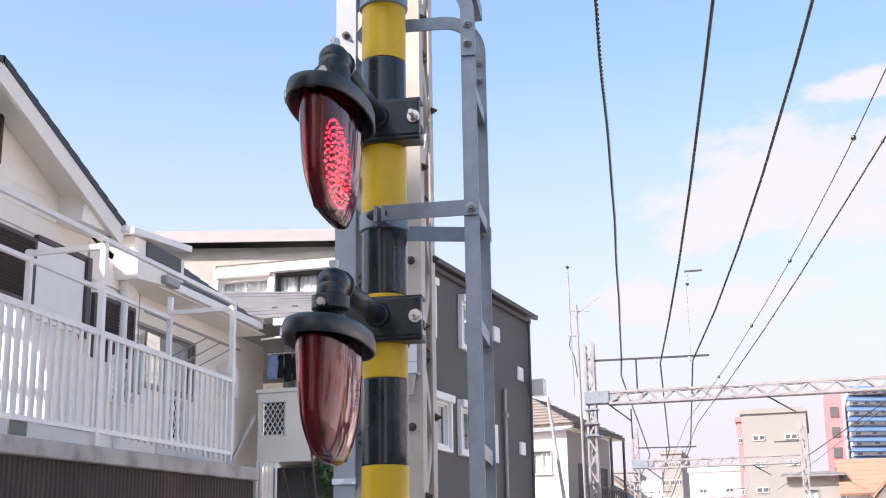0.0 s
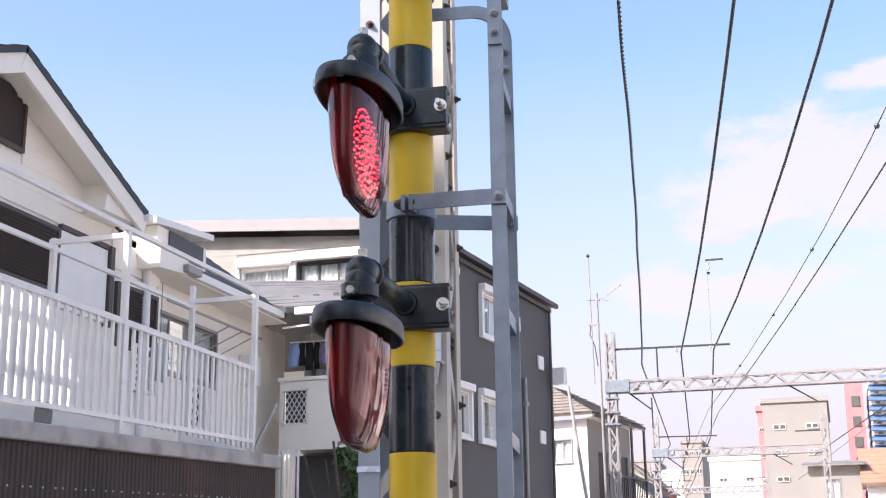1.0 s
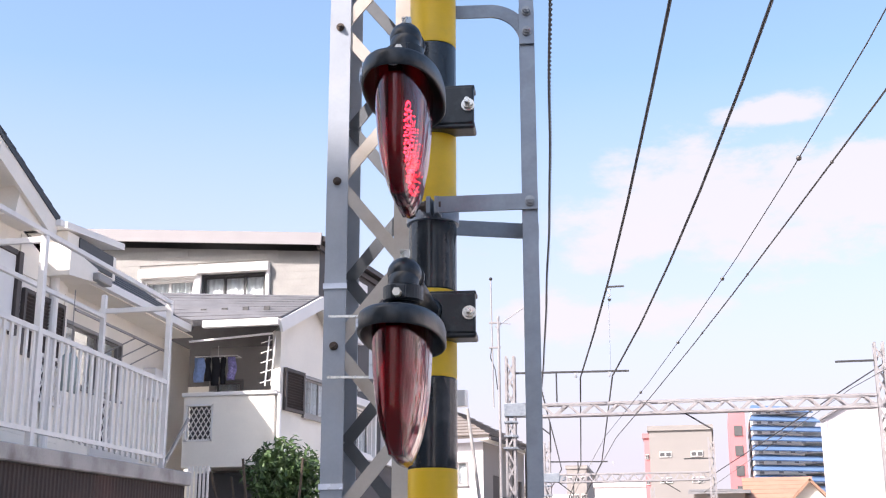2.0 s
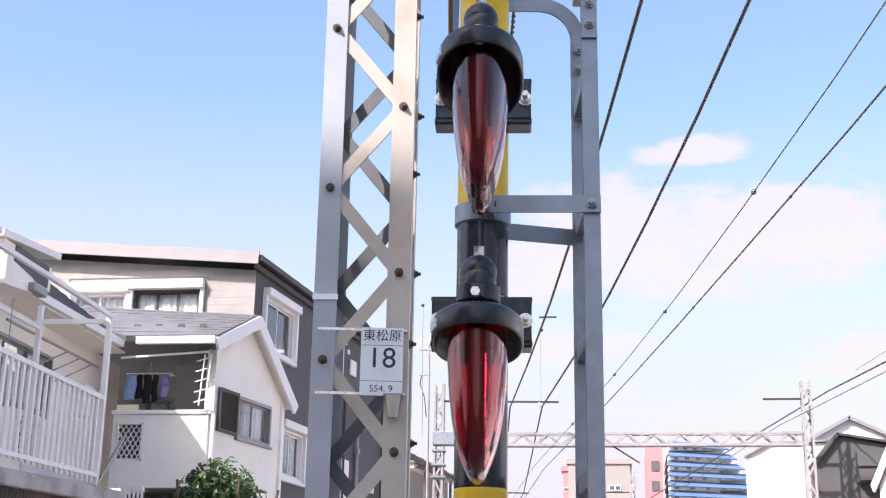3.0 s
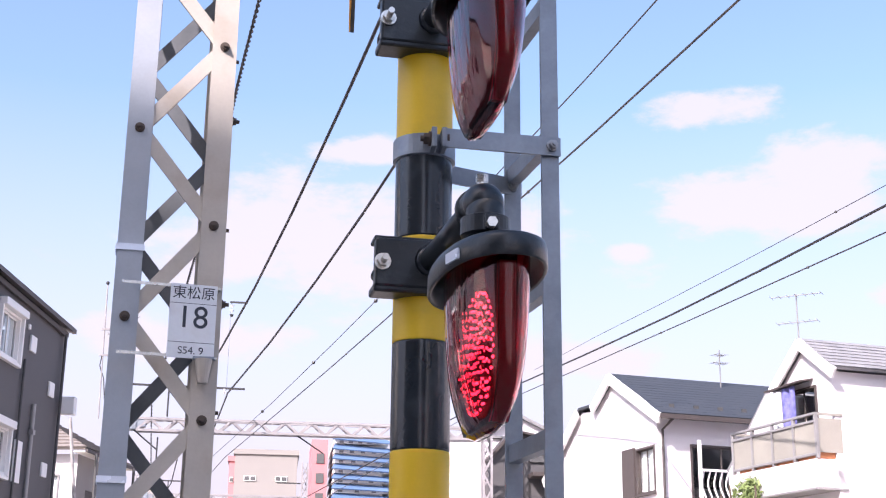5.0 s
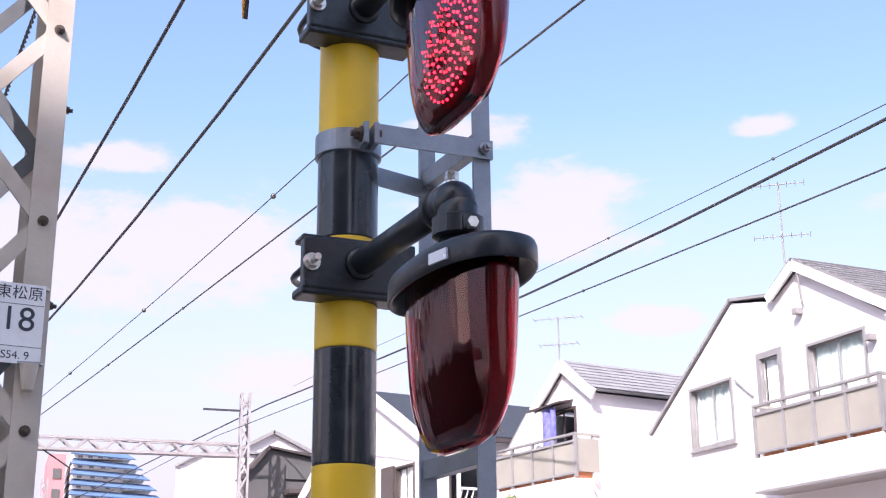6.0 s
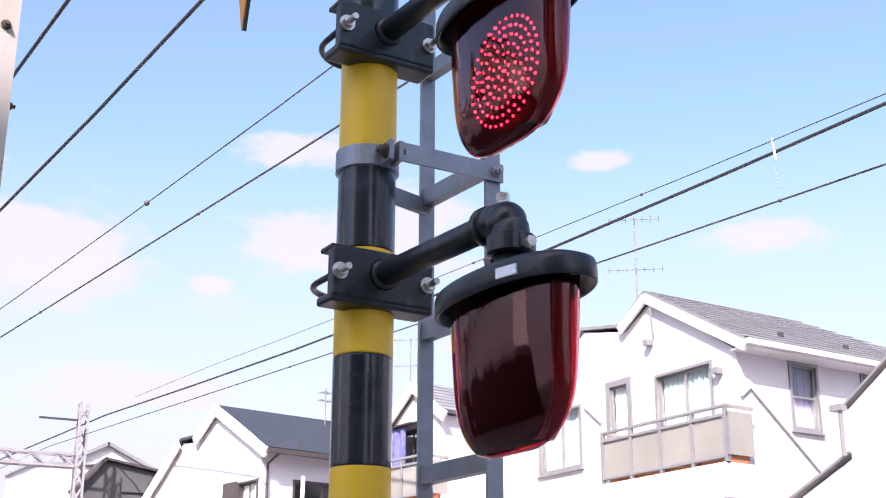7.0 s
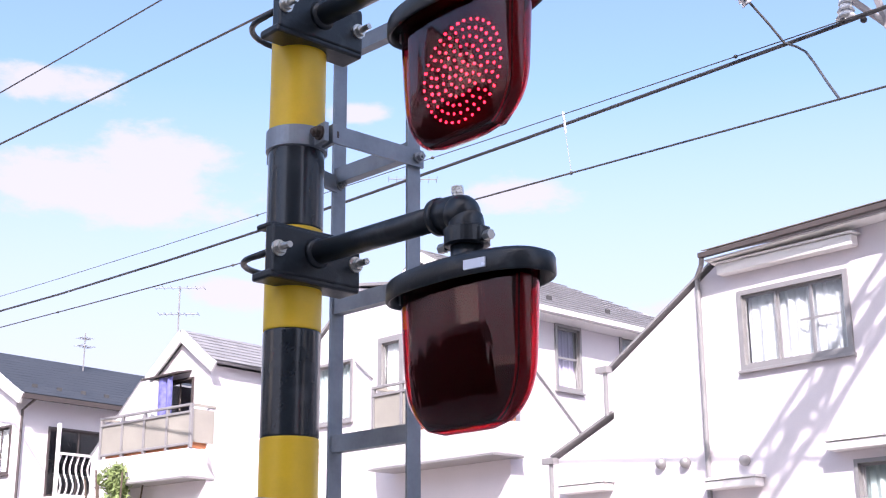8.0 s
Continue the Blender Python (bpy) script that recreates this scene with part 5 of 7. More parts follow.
    for a, b, c, d in ((lat[0], lat[1], lat[2], lat[2] + 0.03), (lat[0], lat[1], lat[3] - 0.03, lat[3]), (lat[0], lat[0] + 0.03, lat[2], lat[3]), (lat[1] - 0.03, lat[1], lat[2], lat[3])):
        box(bm, a, b, -0.07, 0.01, c, d, m)
    part("lattice_grille", bm, "trim", h)
    # added dark panel that stands for the dim balcony behind the lattice
    bm = bmesh.new()
    box(bm, lat[0] - 0.01, lat[1] + 0.01, -0.20, -0.19, lat[2] - 0.02, lat[3] + 0.02, m)
    part("grille_shade_panel", bm, "charcoal", h)
    # lower wall below the balcony, the recess's shade put into its charcoal colour
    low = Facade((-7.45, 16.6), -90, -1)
    wall(h, low, [(0, 3.7), (1.6, 3.7)], [], "charcoal", label="charcoal wall standing for the shaded recess under the balcony")
    # wing roof
    ridge_a, ridge_b = Vector((-5.50, 16.95, 6.66)), Vector((-9.9, 16.95, 6.95))
    course_roof(h, (-5.72, 15.55, 6.0), (-7.2, 15.55, 6.0), ridge_b, ridge_a, "wing_slate", 9, 0.08)
    course_roof(h, (-5.20, 18.42, 5.46), (-9.5, 18.42, 5.46), ridge_b, ridge_a, "wing_slate", 9, 0.08)
    bm = bmesh.new()
    slab(bm, [(-5.24, 18.38, 5.35), (-6.3, 18.38, 5.35), (-6.3, 16.97, 6.55), (-5.52, 16.97, 6.545)], 0.02)
    part("soffit", bm, "cream", h)
    for p in ((-5.72, 15.58, 5.88), (-5.17, 18.40, 5.35)):
        bm = bmesh.new()
        beam(bm, p, (-5.47, 16.95, 6.54), 0.05, 0.20, 0.03)
        part("rake_board", bm, "trim", h)
    bm = bmesh.new()
    beam(bm, (-5.75, 15.52, 5.93), (-7.0, 15.52, 5.93), 0.10, 0.11)
    part("gutter", bm, "trim", h)
    for i in range(4):
        bm = bmesh.new()
        box(bm, -0.05, 0.05, -0.012, 0.012, -0.02, 0.05, Matrix.Translation((-6.1 - 0.36 * i, 15.95, 6.24)))
        part("snow_guard", bm, "dark_trim", h)
    # drying frame at the balcony
    bm = bmesh.new()
    for x in (-5.92, -6.02):
        beam(bm, (x, 15.75, 4.95), (x + 0.05, 15.75, 5.75), 0.018, 0.018)
    for k in range(5):
        beam(bm, (-6.10, 15.75, 5.0 + 0.16 * k), (-5.92, 15.75, 5.05 + 0.16 * k), 0.012, 0.014)
    beam(bm, (-7.3, 15.7, 5.70), (-5.9, 15.7, 5.78), 0.03, 0.03)
    part("drying_frame", bm, "trim", h)
    bm = bmesh.new()
    tube(bm, (-5.83, 15.93, 4.85), (-5.83, 15.93, 3.0), 0.035, 10)
    part("downpipe", bm, "trim", h)
    return h


wing_house()


def laundry():
    rack = thing("laundry_hanger", pose(-7.05, 16.35, 5.56), "white peg hanger with clothes drying on a balcony", "laundry")
    bm = bmesh.new()
    for y in (-0.10, 0.10):
        tube(bm, (-0.36, y, 0), (0.36, y, 0), 0.010, 8)
    for x in (-0.36, -0.12, 0.12, 0.36):
        tube(bm, (x, -0.10, 0), (x, 0.10, 0), 0.008, 8)
    tube(bm, (0, 0, 0), (0, 0, 0.19), 0.006, 8)
    part("frame", bm, "trim", rack)
    for x0, x1, z1, mat, y in ((-0.36, -0.20, -0.42, "cloth_blue", -0.09), (-0.19, -0.10, -0.40, "cloth_black", -0.07), (-0.06, 0.06, -0.48, "cloth_black", -0.09), (0.07, 0.15, -0.46, "cloth_black", -0.06), (0.22, 0.34, -0.40, "cloth_print", -0.09)):
        bm = bmesh.new()
        rings = []
        for k in range(9):
            f = k / 8
            z = -0.02 + (z1 + 0.02) * f
            wob = 0.012 * math.sin(f * 7 + x0 * 20)
            wide = 1 + 0.18 * math.sin(f * 3.1)
            cx, hw = (x0 + x1) / 2 + wob, (x1 - x0) / 2 * wide
            rings.append([(cx - hw, y - 0.012, z), (cx, y - 0.03 - wob, z), (cx + hw, y - 0.012, z), (cx + hw, y + 0.012, z), (cx, y + 0.02, z), (cx - hw, y + 0.012, z)])
        loft(bm, rings)
        smooth(part("garment", bm, mat, rack))
    return rack


laundry()


def terrace():
    t = thing("terrace", pose(0, 0, 0), "raised concrete terrace on a rusty corrugated retaining wall", "terrace")
    bm = bmesh.new()
    n = 532
    y0, y1 = 1.0, 11.1
    front, rear = [], []
    for i in range(n + 1):
        y = y0 + (y1 - y0) * i / n
        x = -5.36 + (0.012 if i % 4 in (0, 1) else 0.0)
        top = 2.575 + 0.0355 * y
        front.append((bm.verts.new((x, y, 0)), bm.verts.new((x, y, top))))
        rear.append((bm.verts.new((x - 0.05, y, 0)), bm.verts.new((x - 0.05, y, top))))
    for i in range(n):
        bm.faces.new((front[i][0], front[i + 1][0], front[i + 1][1], front[i][1]))
        bm.faces.new((rear[i][0], rear[i][1], rear[i + 1][1], rear[i + 1][0]))
    part("corrugated_wall", bm, "rust", t, "rusty brown corrugated sheet")
    bm = bmesh.new()
    box(bm, -7.3, -5.42, 1.0, 11.1, 2.40, 2.72)
    part("floor", bm, "concrete", t)
    bm = bmesh.new()
    loft(bm, [[(x, y, 2.58 + 0.0355 * y + dz) for x, dz in ((-5.62, 0.0), (-5.30, 0.0), (-5.285, 0.012), (-5.285, 0.148), (-5.30, 0.16), (-5.62, 0.16))] for y in (1.0, 11.13)])
    part("coping", bm, "concrete", t, "stained concrete coping")
    rivet = None
    for k in range(60):
        if rivet is None:
            bm = bmesh.new()
            bmesh.ops.create_icosphere(bm, subdivisions=1, radius=0.011)
            ob = part("rivet", bm, "bolt", t)
            rivet = ob.data
        else:
            ob = new("rivet", rivet)
            ob.parent = t
        ob.location = (-5.345, 1.2 + 0.166 * k + 0.03 * math.sin(k * 2.3), 2.20 + 0.0355 * (1.2 + 0.166 * k))
    return t


terrace()


def terrace_fence():
    f = thing("terrace_fence", pose(0, 0, 0), "white painted picket railing with tall frame posts", "fence")
    x = -5.43
    for name, za, zb, hh in (("top_rail", 4.125, 4.125, 0.05), ("bottom_rail", 3.05, 3.26, 0.045)):
        bm = bmesh.new()
        beam(bm, (x, 3.0, za), (x, 10.6, zb), 0.05, hh)
        part(name, bm, "fence", f)
    shared = None
    k = 0
    y = 3.1
    while y < 10.55:
        if shared is None:
            bm = bmesh.new()
            box(bm, -0.012, 0.012, -0.021, 0.021, 3.16, 4.10)
            ob = part("picket", bm, "fence", f)
            shared = ob.data
        else:
            ob = new("picket", shared)
            ob.parent = f
        ob.location = (x, y, 0)
        y += 0.136
    for y in (4.4, 7.52, 10.58):
        bm = bmesh.new()
        box(bm, x - 0.032, x + 0.032, y - 0.032, y + 0.032, 2.75, 5.06, None, 0.006)
        part("post", bm, "fence", f)
        bm = bmesh.new()
        box(bm, x - 0.9, x - 0.034, y - 0.022, y + 0.022, 4.99, 5.05, None, 0.006)
        part("cross_bar", bm, "fence", f)
        bm = bmesh.new()
        box(bm, x - 0.88, x - 0.82, y - 0.03, y + 0.03, 2.72, 5.22 if y > 8 else 5.06, None, 0.006)
        part("post", bm, "fence", f)
    for xx, z in ((x, 5.065), (x - 0.85, 4.93), (x - 0.85, 4.45)):
        bm = bmesh.new()
        box(bm, xx - 0.025, xx + 0.025, 3.0, 10.62, z, z + 0.05, None, 0.006)
        part("long_rail", bm, "fence", f)
    bm = bmesh.new()
    beam(bm, (x + 0.01, 10.55, 3.1), (x + 0.15, 10.95, 3.75), 0.03, 0.03)
    part("brace", bm, "alu", f)
    bm = bmesh.new()
    box(bm, x - 0.30, x - 0.27, 9.3, 10.55, 2.9, 3.30, None, 0.005)
    part("kick_board", bm, "trim", f, "plain white board behind the rail")
    return f


terrace_fence()


def side_gate():
    g = thing("side_gate", pose(-5.45, 11.45, 0), "white slatted side gate", "gate")
    for i in range(6):
        bm = bmesh.new()
        box(bm, 0.05 * i - 0.012, 0.05 * i + 0.012, -0.01, 0.01, 0.0, 3.24)
        part("slat", bm, "fence", g)
    for z in (3.18, 2.2):
        bm = bmesh.new()
        box(bm, -0.02, 0.27, 0.012, 0.03, z, z + 0.04)
        part("rail", bm, "fence", g)
    return g


side_gate()


def boundary_wall():
    w = thing("boundary_wall", pose(0, 0, 0), "low white rendered boundary wall", "wall")
    bm = bmesh.new()
    box(bm, -5.9, -4.6, 12.42, 12.58, 0, 2.44, None, 0.01)
    part("body", bm, "cream", w)
    bm = bmesh.new()
    box(bm, -5.94, -4.56, 12.39, 12.61, 2.444, 2.51, None, 0.01)
    part("coping", bm, "trim", w)
    return w


boundary_wall()


def terrace_clothes():
    c = thing("drying_shirt", pose(-6.0, 9.3, 4.25), "pale blue shirt hanging on the terrace", "laundry")
    bm = bmesh.new()
    loft(bm, [[(-0.03, -w, z0), (0.0, 0.0, z0), (-0.03, w, z0), (0.03, w, z0), (0.05, 0.02, z0), (0.03, -w, z0)] for z0, w in ((0, 0.06), (-0.05, 0.15), (-0.14, 0.18), (-0.2, 0.13), (-0.42, 0.13))])
    smooth(part("cloth", bm, "teal", c))
    bm = bmesh.new()
    tube(bm, (0, 0, 0.0), (0, 0, 0.72), 0.006, 6)
    part("hook", bm, "alu", c)
    return c


terrace_clothes()


def rail_bundle():
    b = thing("rolled_mat", pose(-5.47, 6.29, 3.10), "dark grey rolled mat stuffed under the terrace rail", "mat")
    bm = bmesh.new()
    loft(bm, [[(0.03 * math.cos(a) * w, 0.15 * math.sin(a) * w, z) for a in [k * math.pi / 6 for k in range(12)]] for z, w in ((-0.16, 0.75), (-0.12, 0.95), (0.0, 1.0), (0.05, 0.9), (0.08, 0.7))])
    smooth(part("cloth", bm, "shaded_bar_mat", b))


rail_bundle()


def shrub(x, y, z0, z1, r, leaf, label, count, seed):
    rng = random.Random(seed)
    s = thing("shrub", pose(x, y, 0), label, "shrub")
    bm = bmesh.new()
    for k in range(7):
        a = k * 0.9
        sweep(bm, [(0, 0, 0), (0.1 * math.cos(a), 0.1 * math.sin(a), z0), (r * 0.5 * math.cos(a), r * 0.5 * math.sin(a), (z0 + z1) / 2), (r * 0.75 * math.cos(a), r * 0.75 * math.sin(a), z1 - 0.2 * rng.random())], 0.018, 6)
    part("stem", bm, "bark", s)
    bm = bmesh.new()
    lobes = []
    for _ in range(34):
        h = rng.random()
        reach, a = r * (0.95 - 0.75 * h * h) * rng.random() ** 0.5, rng.uniform(0, 6.3)
        lobes.append((reach * math.cos(a), reach * math.sin(a), z0 + (z1 - z0) * h, rng.uniform(0.22, 0.42) * r))
    for i in range(count):
        cx, cy, cz, rr = lobes[rng.randrange(len(lobes))]
        v = Vector((rng.gauss(0, 1), rng.gauss(0, 1), rng.gauss(0, 1))).normalized() * rr * rng.random() ** 0.4
        c = Vector((cx, cy, cz)) + v
        m = Matrix.Translation(c) @ Euler((rng.uniform(-1.2, 1.2), rng.uniform(-1.2, 1.2), rng.uniform(0, 6.3))).to_matrix().to_4x4()
        w, l = rng.uniform(0.018, 0.03), rng.uniform(0.045, 0.075)
        q = [bm.verts.new(m @ Vector(p)) for p in ((-l, 0, 0), (0, -w, 0.008), (l, 0, -0.006), (0, w, 0.008))]
        bm.faces.new((q[0], q[1], q[2]))
        bm.faces.new((q[0], q[2], q[3]))
    tagged(part("foliage", bm, leaf, s), kind="stuff")
    return s


shrub(-5.0, 13.5, 0.7, 3.47, 1.2, "leaf", "leafy green shrub beside the house", 13000, 3)


# ---- houses across the tracks ----
def rail_balcony(h, fac, s0, s1, zb, zt, panels, wall_mat="white"):
    """A balcony: solid base, aluminium posts and rails, frosted panels."""
    m = fac.basis()
    bm = bmesh.new()
    box(bm, s0, s1, -0.62, 0.0, zb - 0.50, zb, m, 0.02)
    part("balcony_base", bm, wall_mat, h)
    bm = bmesh.new()
    box(bm, s0 - 0.03, s1 + 0.03, -0.62, 0.04, zb - 0.54, zb - 0.504, m, 0.008)
    part("drip_edge", bm, "alu", h)
    bm = bmesh.new()
    box(bm, s0 + 0.05, s1 - 0.05, -0.55, -0.12, zb + 0.004, zb + 0.16, m, 0.03)
    part("planter_bench", bm, "terracotta", h)
    rail = new("railing")
    rail.parent = h
    step = (s1 - s0) / panels
    for i in range(panels + 1):
        bm = bmesh.new()
        s = s0 + step * i
        box(bm, s - 0.03, s + 0.03, -0.08, -0.02, zb + 0.003, zt, m, 0.005)
        part("post", bm, "alu", rail)
    for z in (zt + 0.002, zt - 0.13, zb + 0.06):
        bm = bmesh.new()
        box(bm, s0 - 0.03, s1 + 0.03, -0.085, -0.015, z, z + 0.045, m, 0.006)
        part("rail", bm, "alu", rail)
    for i in range(panels):
        bm = bmesh.new()
        box(bm, s0 + step * i + 0.035, s0 + step * (i + 1) - 0.035, -0.052, -0.046, zb + 0.11, zt - 0.135, m)
        part("panel", bm, "frosted", rail)
    for s in (s0, s1):
        bm = bmesh.new()
        box(bm, s - 0.02, s + 0.02, -0.60, -0.09, zt, zt + 0.045, m)
        box(bm, s - 0.004, s + 0.004, -0.58, -0.09, zb + 0.11, zt - 0.05, m)
        part("side_panel", bm, "frosted", rail)
    return rail


def house_shell(h, fac_w, fac_s, prof, depth, ops_w, ops_s, mat, zs):
    """Front (west), side (south) and the two closing walls."""
    wall(h, fac_w, prof, ops_w, mat)
    wall(h, fac_s, [(0, zs), (depth, zs)], ops_s, mat)
    far = Facade(tuple(fac_w.at(prof[-1][0], 0)[:2]), 0, 1)
    far.d, far.n = fac_s.d, -fac_s.n
    wall(h, far, [(0, prof[-1][1]), (depth, prof[-1][1])], [], mat)
    back = Facade(tuple(fac_s.at(depth, 0)[:2]), 0, 1)
    back.d, back.n = fac_w.d, -fac_w.n
    wall(h, back, prof, [], mat)


def white_gable_house():
    h = thing("white_gable_house", pose(0, 0, 0), "sunlit white house with balcony and grey ribbed roof", "house")
    w, s = Facade((11.0, 12.2), 6, 1), Facade((11.0, 12.2), -84, -1)
    big, small, door = (3.70, 4.92, 4.85, 5.93), (2.38, 3.02, 4.9, 6.16), (0.50, 1.80, 4.45, 6.06)
    wa, wb = (1.06, 1.68, 5.02, 6.08), (2.66, 3.3, 5.6, 6.15)
    prof = [(0, 6.12), (1.82, 7.28), (2.49, 6.92), (3.56, 7.15), (6.12, 5.32)]
    house_shell(h, w, s, prof, 5.8, [big, small, door], [wa, wb], "white", 6.12)
    window(h, w, *big, panes=2, curtain="teal")
    window(h, w, *small, panes=1, curtain=True, fw=0.10)
    window(h, w, *door, panes=2, curtain="teal")
    window(h, s, *wa, panes=1, frame_mat="alu", curtain="lilac", transom=True)
    window(h, s, *wb, panes=1, frame_mat="alu", curtain=True)
    course_roof(h, s.at(-0.12, 6.22, 0.32), s.at(6.0, 6.22, 0.32), s.at(3.1, 7.46, -1.85), s.at(-0.12, 7.46, -1.85), "grey_roof", 13, 0.07, step=0.02)
    bm = bmesh.new()
    slab(bm, [s.at(6.0, 6.22, 0.32), s.at(6.0, 6.22, -4.0), s.at(3.1, 7.46, -1.85)], 0.06)
    part("hip_roof", bm, "grey_roof", h)
    course_roof(h, s.at(-0.12, 7.0, -2.55), s.at(4.1, 7.0, -2.55), s.at(3.1, 7.46, -1.85), s.at(-0.12, 7.46, -1.85), "grey_roof", 5, 0.07)
    bm = bmesh.new()
    slab(bm, [s.at(-0.05, 7.24, -3.58), s.at(5.8, 7.24, -3.58), s.at(5.8, 5.36, -6.2), s.at(-0.05, 5.36, -6.2)], 0.05)
    slab(bm, [s.at(-0.05, 7.06, -2.5), s.at(5.8, 7.06, -2.5), s.at(5.8, 7.24, -3.6), s.at(-0.05, 7.24, -3.6)], 0.05)
    part("roof", bm, "grey_roof", h)
    for a, b in ((s.at(-0.10, 6.10, 0.30), s.at(-0.10, 7.34, -1.85)), (s.at(-0.10, 7.34, -1.85), s.at(-0.10, 6.95, -2.5))):
        bm = bmesh.new()
        beam(bm, a, b, 0.05, 0.15, 0.015)
        part("rake_board", bm, "trim", h)
    bm = bmesh.new()
    beam(bm, s.at(-0.12, 6.16, 0.36), s.at(5.9, 6.16, 0.36), 0.09, 0.08)
    part("gutter", bm, "trim", h)
    bm = bmesh.new()
    slab(bm, [s.at(-0.1, 6.13, 0.3), s.at(5.9, 6.13, 0.3), s.at(5.9, 6.10, 0.0), s.at(-0.1, 6.10, 0.0)], 0.02)
    part("soffit", bm, "trim", h)
    for i in range(9):
        bm = bmesh.new()
        box(bm, -0.05, 0.05, -0.012, 0.012, -0.03, 0.05, Matrix.Translation(s.at(0.3 + 0.72 * i, 6.48 if i % 2 else 6.40, -0.05)))
        part("snow_guard", bm, "dark_trim", h)
    bal = Facade((10.5, 12.02), 6, 1)
    rail_balcony(h, bal, -0.04, 2.72, 4.40, 5.18, 4)
    bm = bmesh.new()
    sweep(bm, [s.at(0.02, 5.40, 0.03), s.at(0.22, 5.55, 0.03), s.at(0.45, 5.36, 0.03), s.at(2.6, 3.55, 0.03)], 0.016, 6)
    part("wall_pipe", bm, "alu", h)
    bm = bmesh.new()
    sweep(bm, [w.at(3.6, 5.85, 0.03), w.at(3.15, 5.5, 0.03)], 0.018, 6)
    part("wall_pipe", bm, "alu", h)
    bm = bmesh.new()
    tube(bm, w.at(1.75, 7.2, 0.1), w.at(1.75, 6.7, 0.05), 0.02, 8)
    part("cable_pipe", bm, "alu", h)
    for a, z in ((1.80, 6.55), (0.28, 5.8)):
        bm = bmesh.new()
        box(bm, a, a + 0.12, 0.01, 0.14, z, z + 0.10, w.basis(), 0.01)
        part("cable_fitting", bm, "alu", h)
    return h


white_gable_house()


def antenna(x, y, z0, z1, turn, label, arms=((0.0, 0.55), (-0.55, 0.75))):
    a = thing("roof_antenna", pose(x, y, 0, 0, 0, turn), label, "antenna", "roof antennas")
    bm = bmesh.new()
    tube(bm, (0, 0, z0), (0, 0, z1), 0.015 if z1 - z0 < 3 else 0.035, 8)
    part("mast", bm, "alu", a)
    for dz, half in arms:
        bm = bmesh.new()
        tube(bm, (-half, 0, z1 + dz - 0.03), (half, 0, z1 + dz - 0.03), 0.009, 6)
        part("boom", bm, "alu", a)
        for k in range(7):
            xx = -half + 2 * half * k / 6
            bm = bmesh.new()
            tube(bm, (xx, -0.16, z1 + dz - 0.03), (xx, 0.16, z1 + dz - 0.03), 0.005, 5)
            part("element", bm, "alu", a)
    return a


antenna(11.1, 14.8, 7.3, 9.02, -34, "thin aluminium television antenna on a roof", ((0.0, 0.42), (-0.9, 0.45)))
antenna(9.85, 21.2, 6.6, 8.2, -36, "thin television antenna behind a gable", ((0.0, 0.5), (-0.55, 0.4)))
antenna(10.3, 27.2, 7.4, 8.35, 20, "short antenna on a slate roof ridge", ((-0.1, 0.15), (-0.3, 0.2)))


def twin_antenna_mast():
    """Two lashed poles beside the gantry with a slanting yagi antenna."""
    a = thing("antenna_mast", pose(0, 31.6, 0), "two thin lashed antenna poles with a slanting yagi antenna", "antenna")
    for x, z0, z1, r, lean in ((-4.80, 0.0, 9.45, 0.035, 0.06), (-5.00, 6.9, 10.5, 0.018, 0.05)):
        bm = bmesh.new()
        tube(bm, (x + lean, 0, z0), (x, 0, z1), r, 10)
        part("pole", bm, "gantry", a)
    bm = bmesh.new()
    bmesh.ops.create_uvsphere(bm, u_segments=12, v_segments=8, radius=0.05, matrix=Matrix.Translation((-5.0, 0, 10.54)))
    part("finial", bm, "cable", a)
    for z in (8.55, 9.25):
        bm = bmesh.new()
        box(bm, -5.06, -4.74, -0.03, 0.03, z, z + 0.05)
        part("clamp_bar", bm, "gantry", a)
    bm = bmesh.new()
    p, q = Vector((-4.9, 0, 9.12)), Vector((-4.10, 0, 9.66))
    tube(bm, p, q, 0.012, 8)
    part("boom", bm, "gantry", a)
    side = (q - p).normalized().cross(Vector((0, 1, 0)))
    for k in range(8):
        c = p.lerp(q, 0.05 + 0.13 * k)
        w = 0.20 - 0.018 * k
        bm = bmesh.new()
        tube(bm, c - side * w * 0.6 + Vector((0, -w, 0)), c + side * w * 0.6 + Vector((0, w, 0)), 0.008, 6)
        part("element", bm, "gantry", a)
    bm = bmesh.new()
    tube(bm, (-4.9, 0, 9.3), (-4.45, 0, 9.22), 0.01, 8)
    part("strut", bm, "gantry", a)
    bm = bmesh.new()
    sweep(bm, [(-4.99, 0, 8.6), (-5.03, 0, 8.3), (-4.9, 0, 7.95), (-4.84, 0, 7.4)], 0.014, 6)
    part("cable_loop", bm, "cable", a)


twin_antenna_mast()


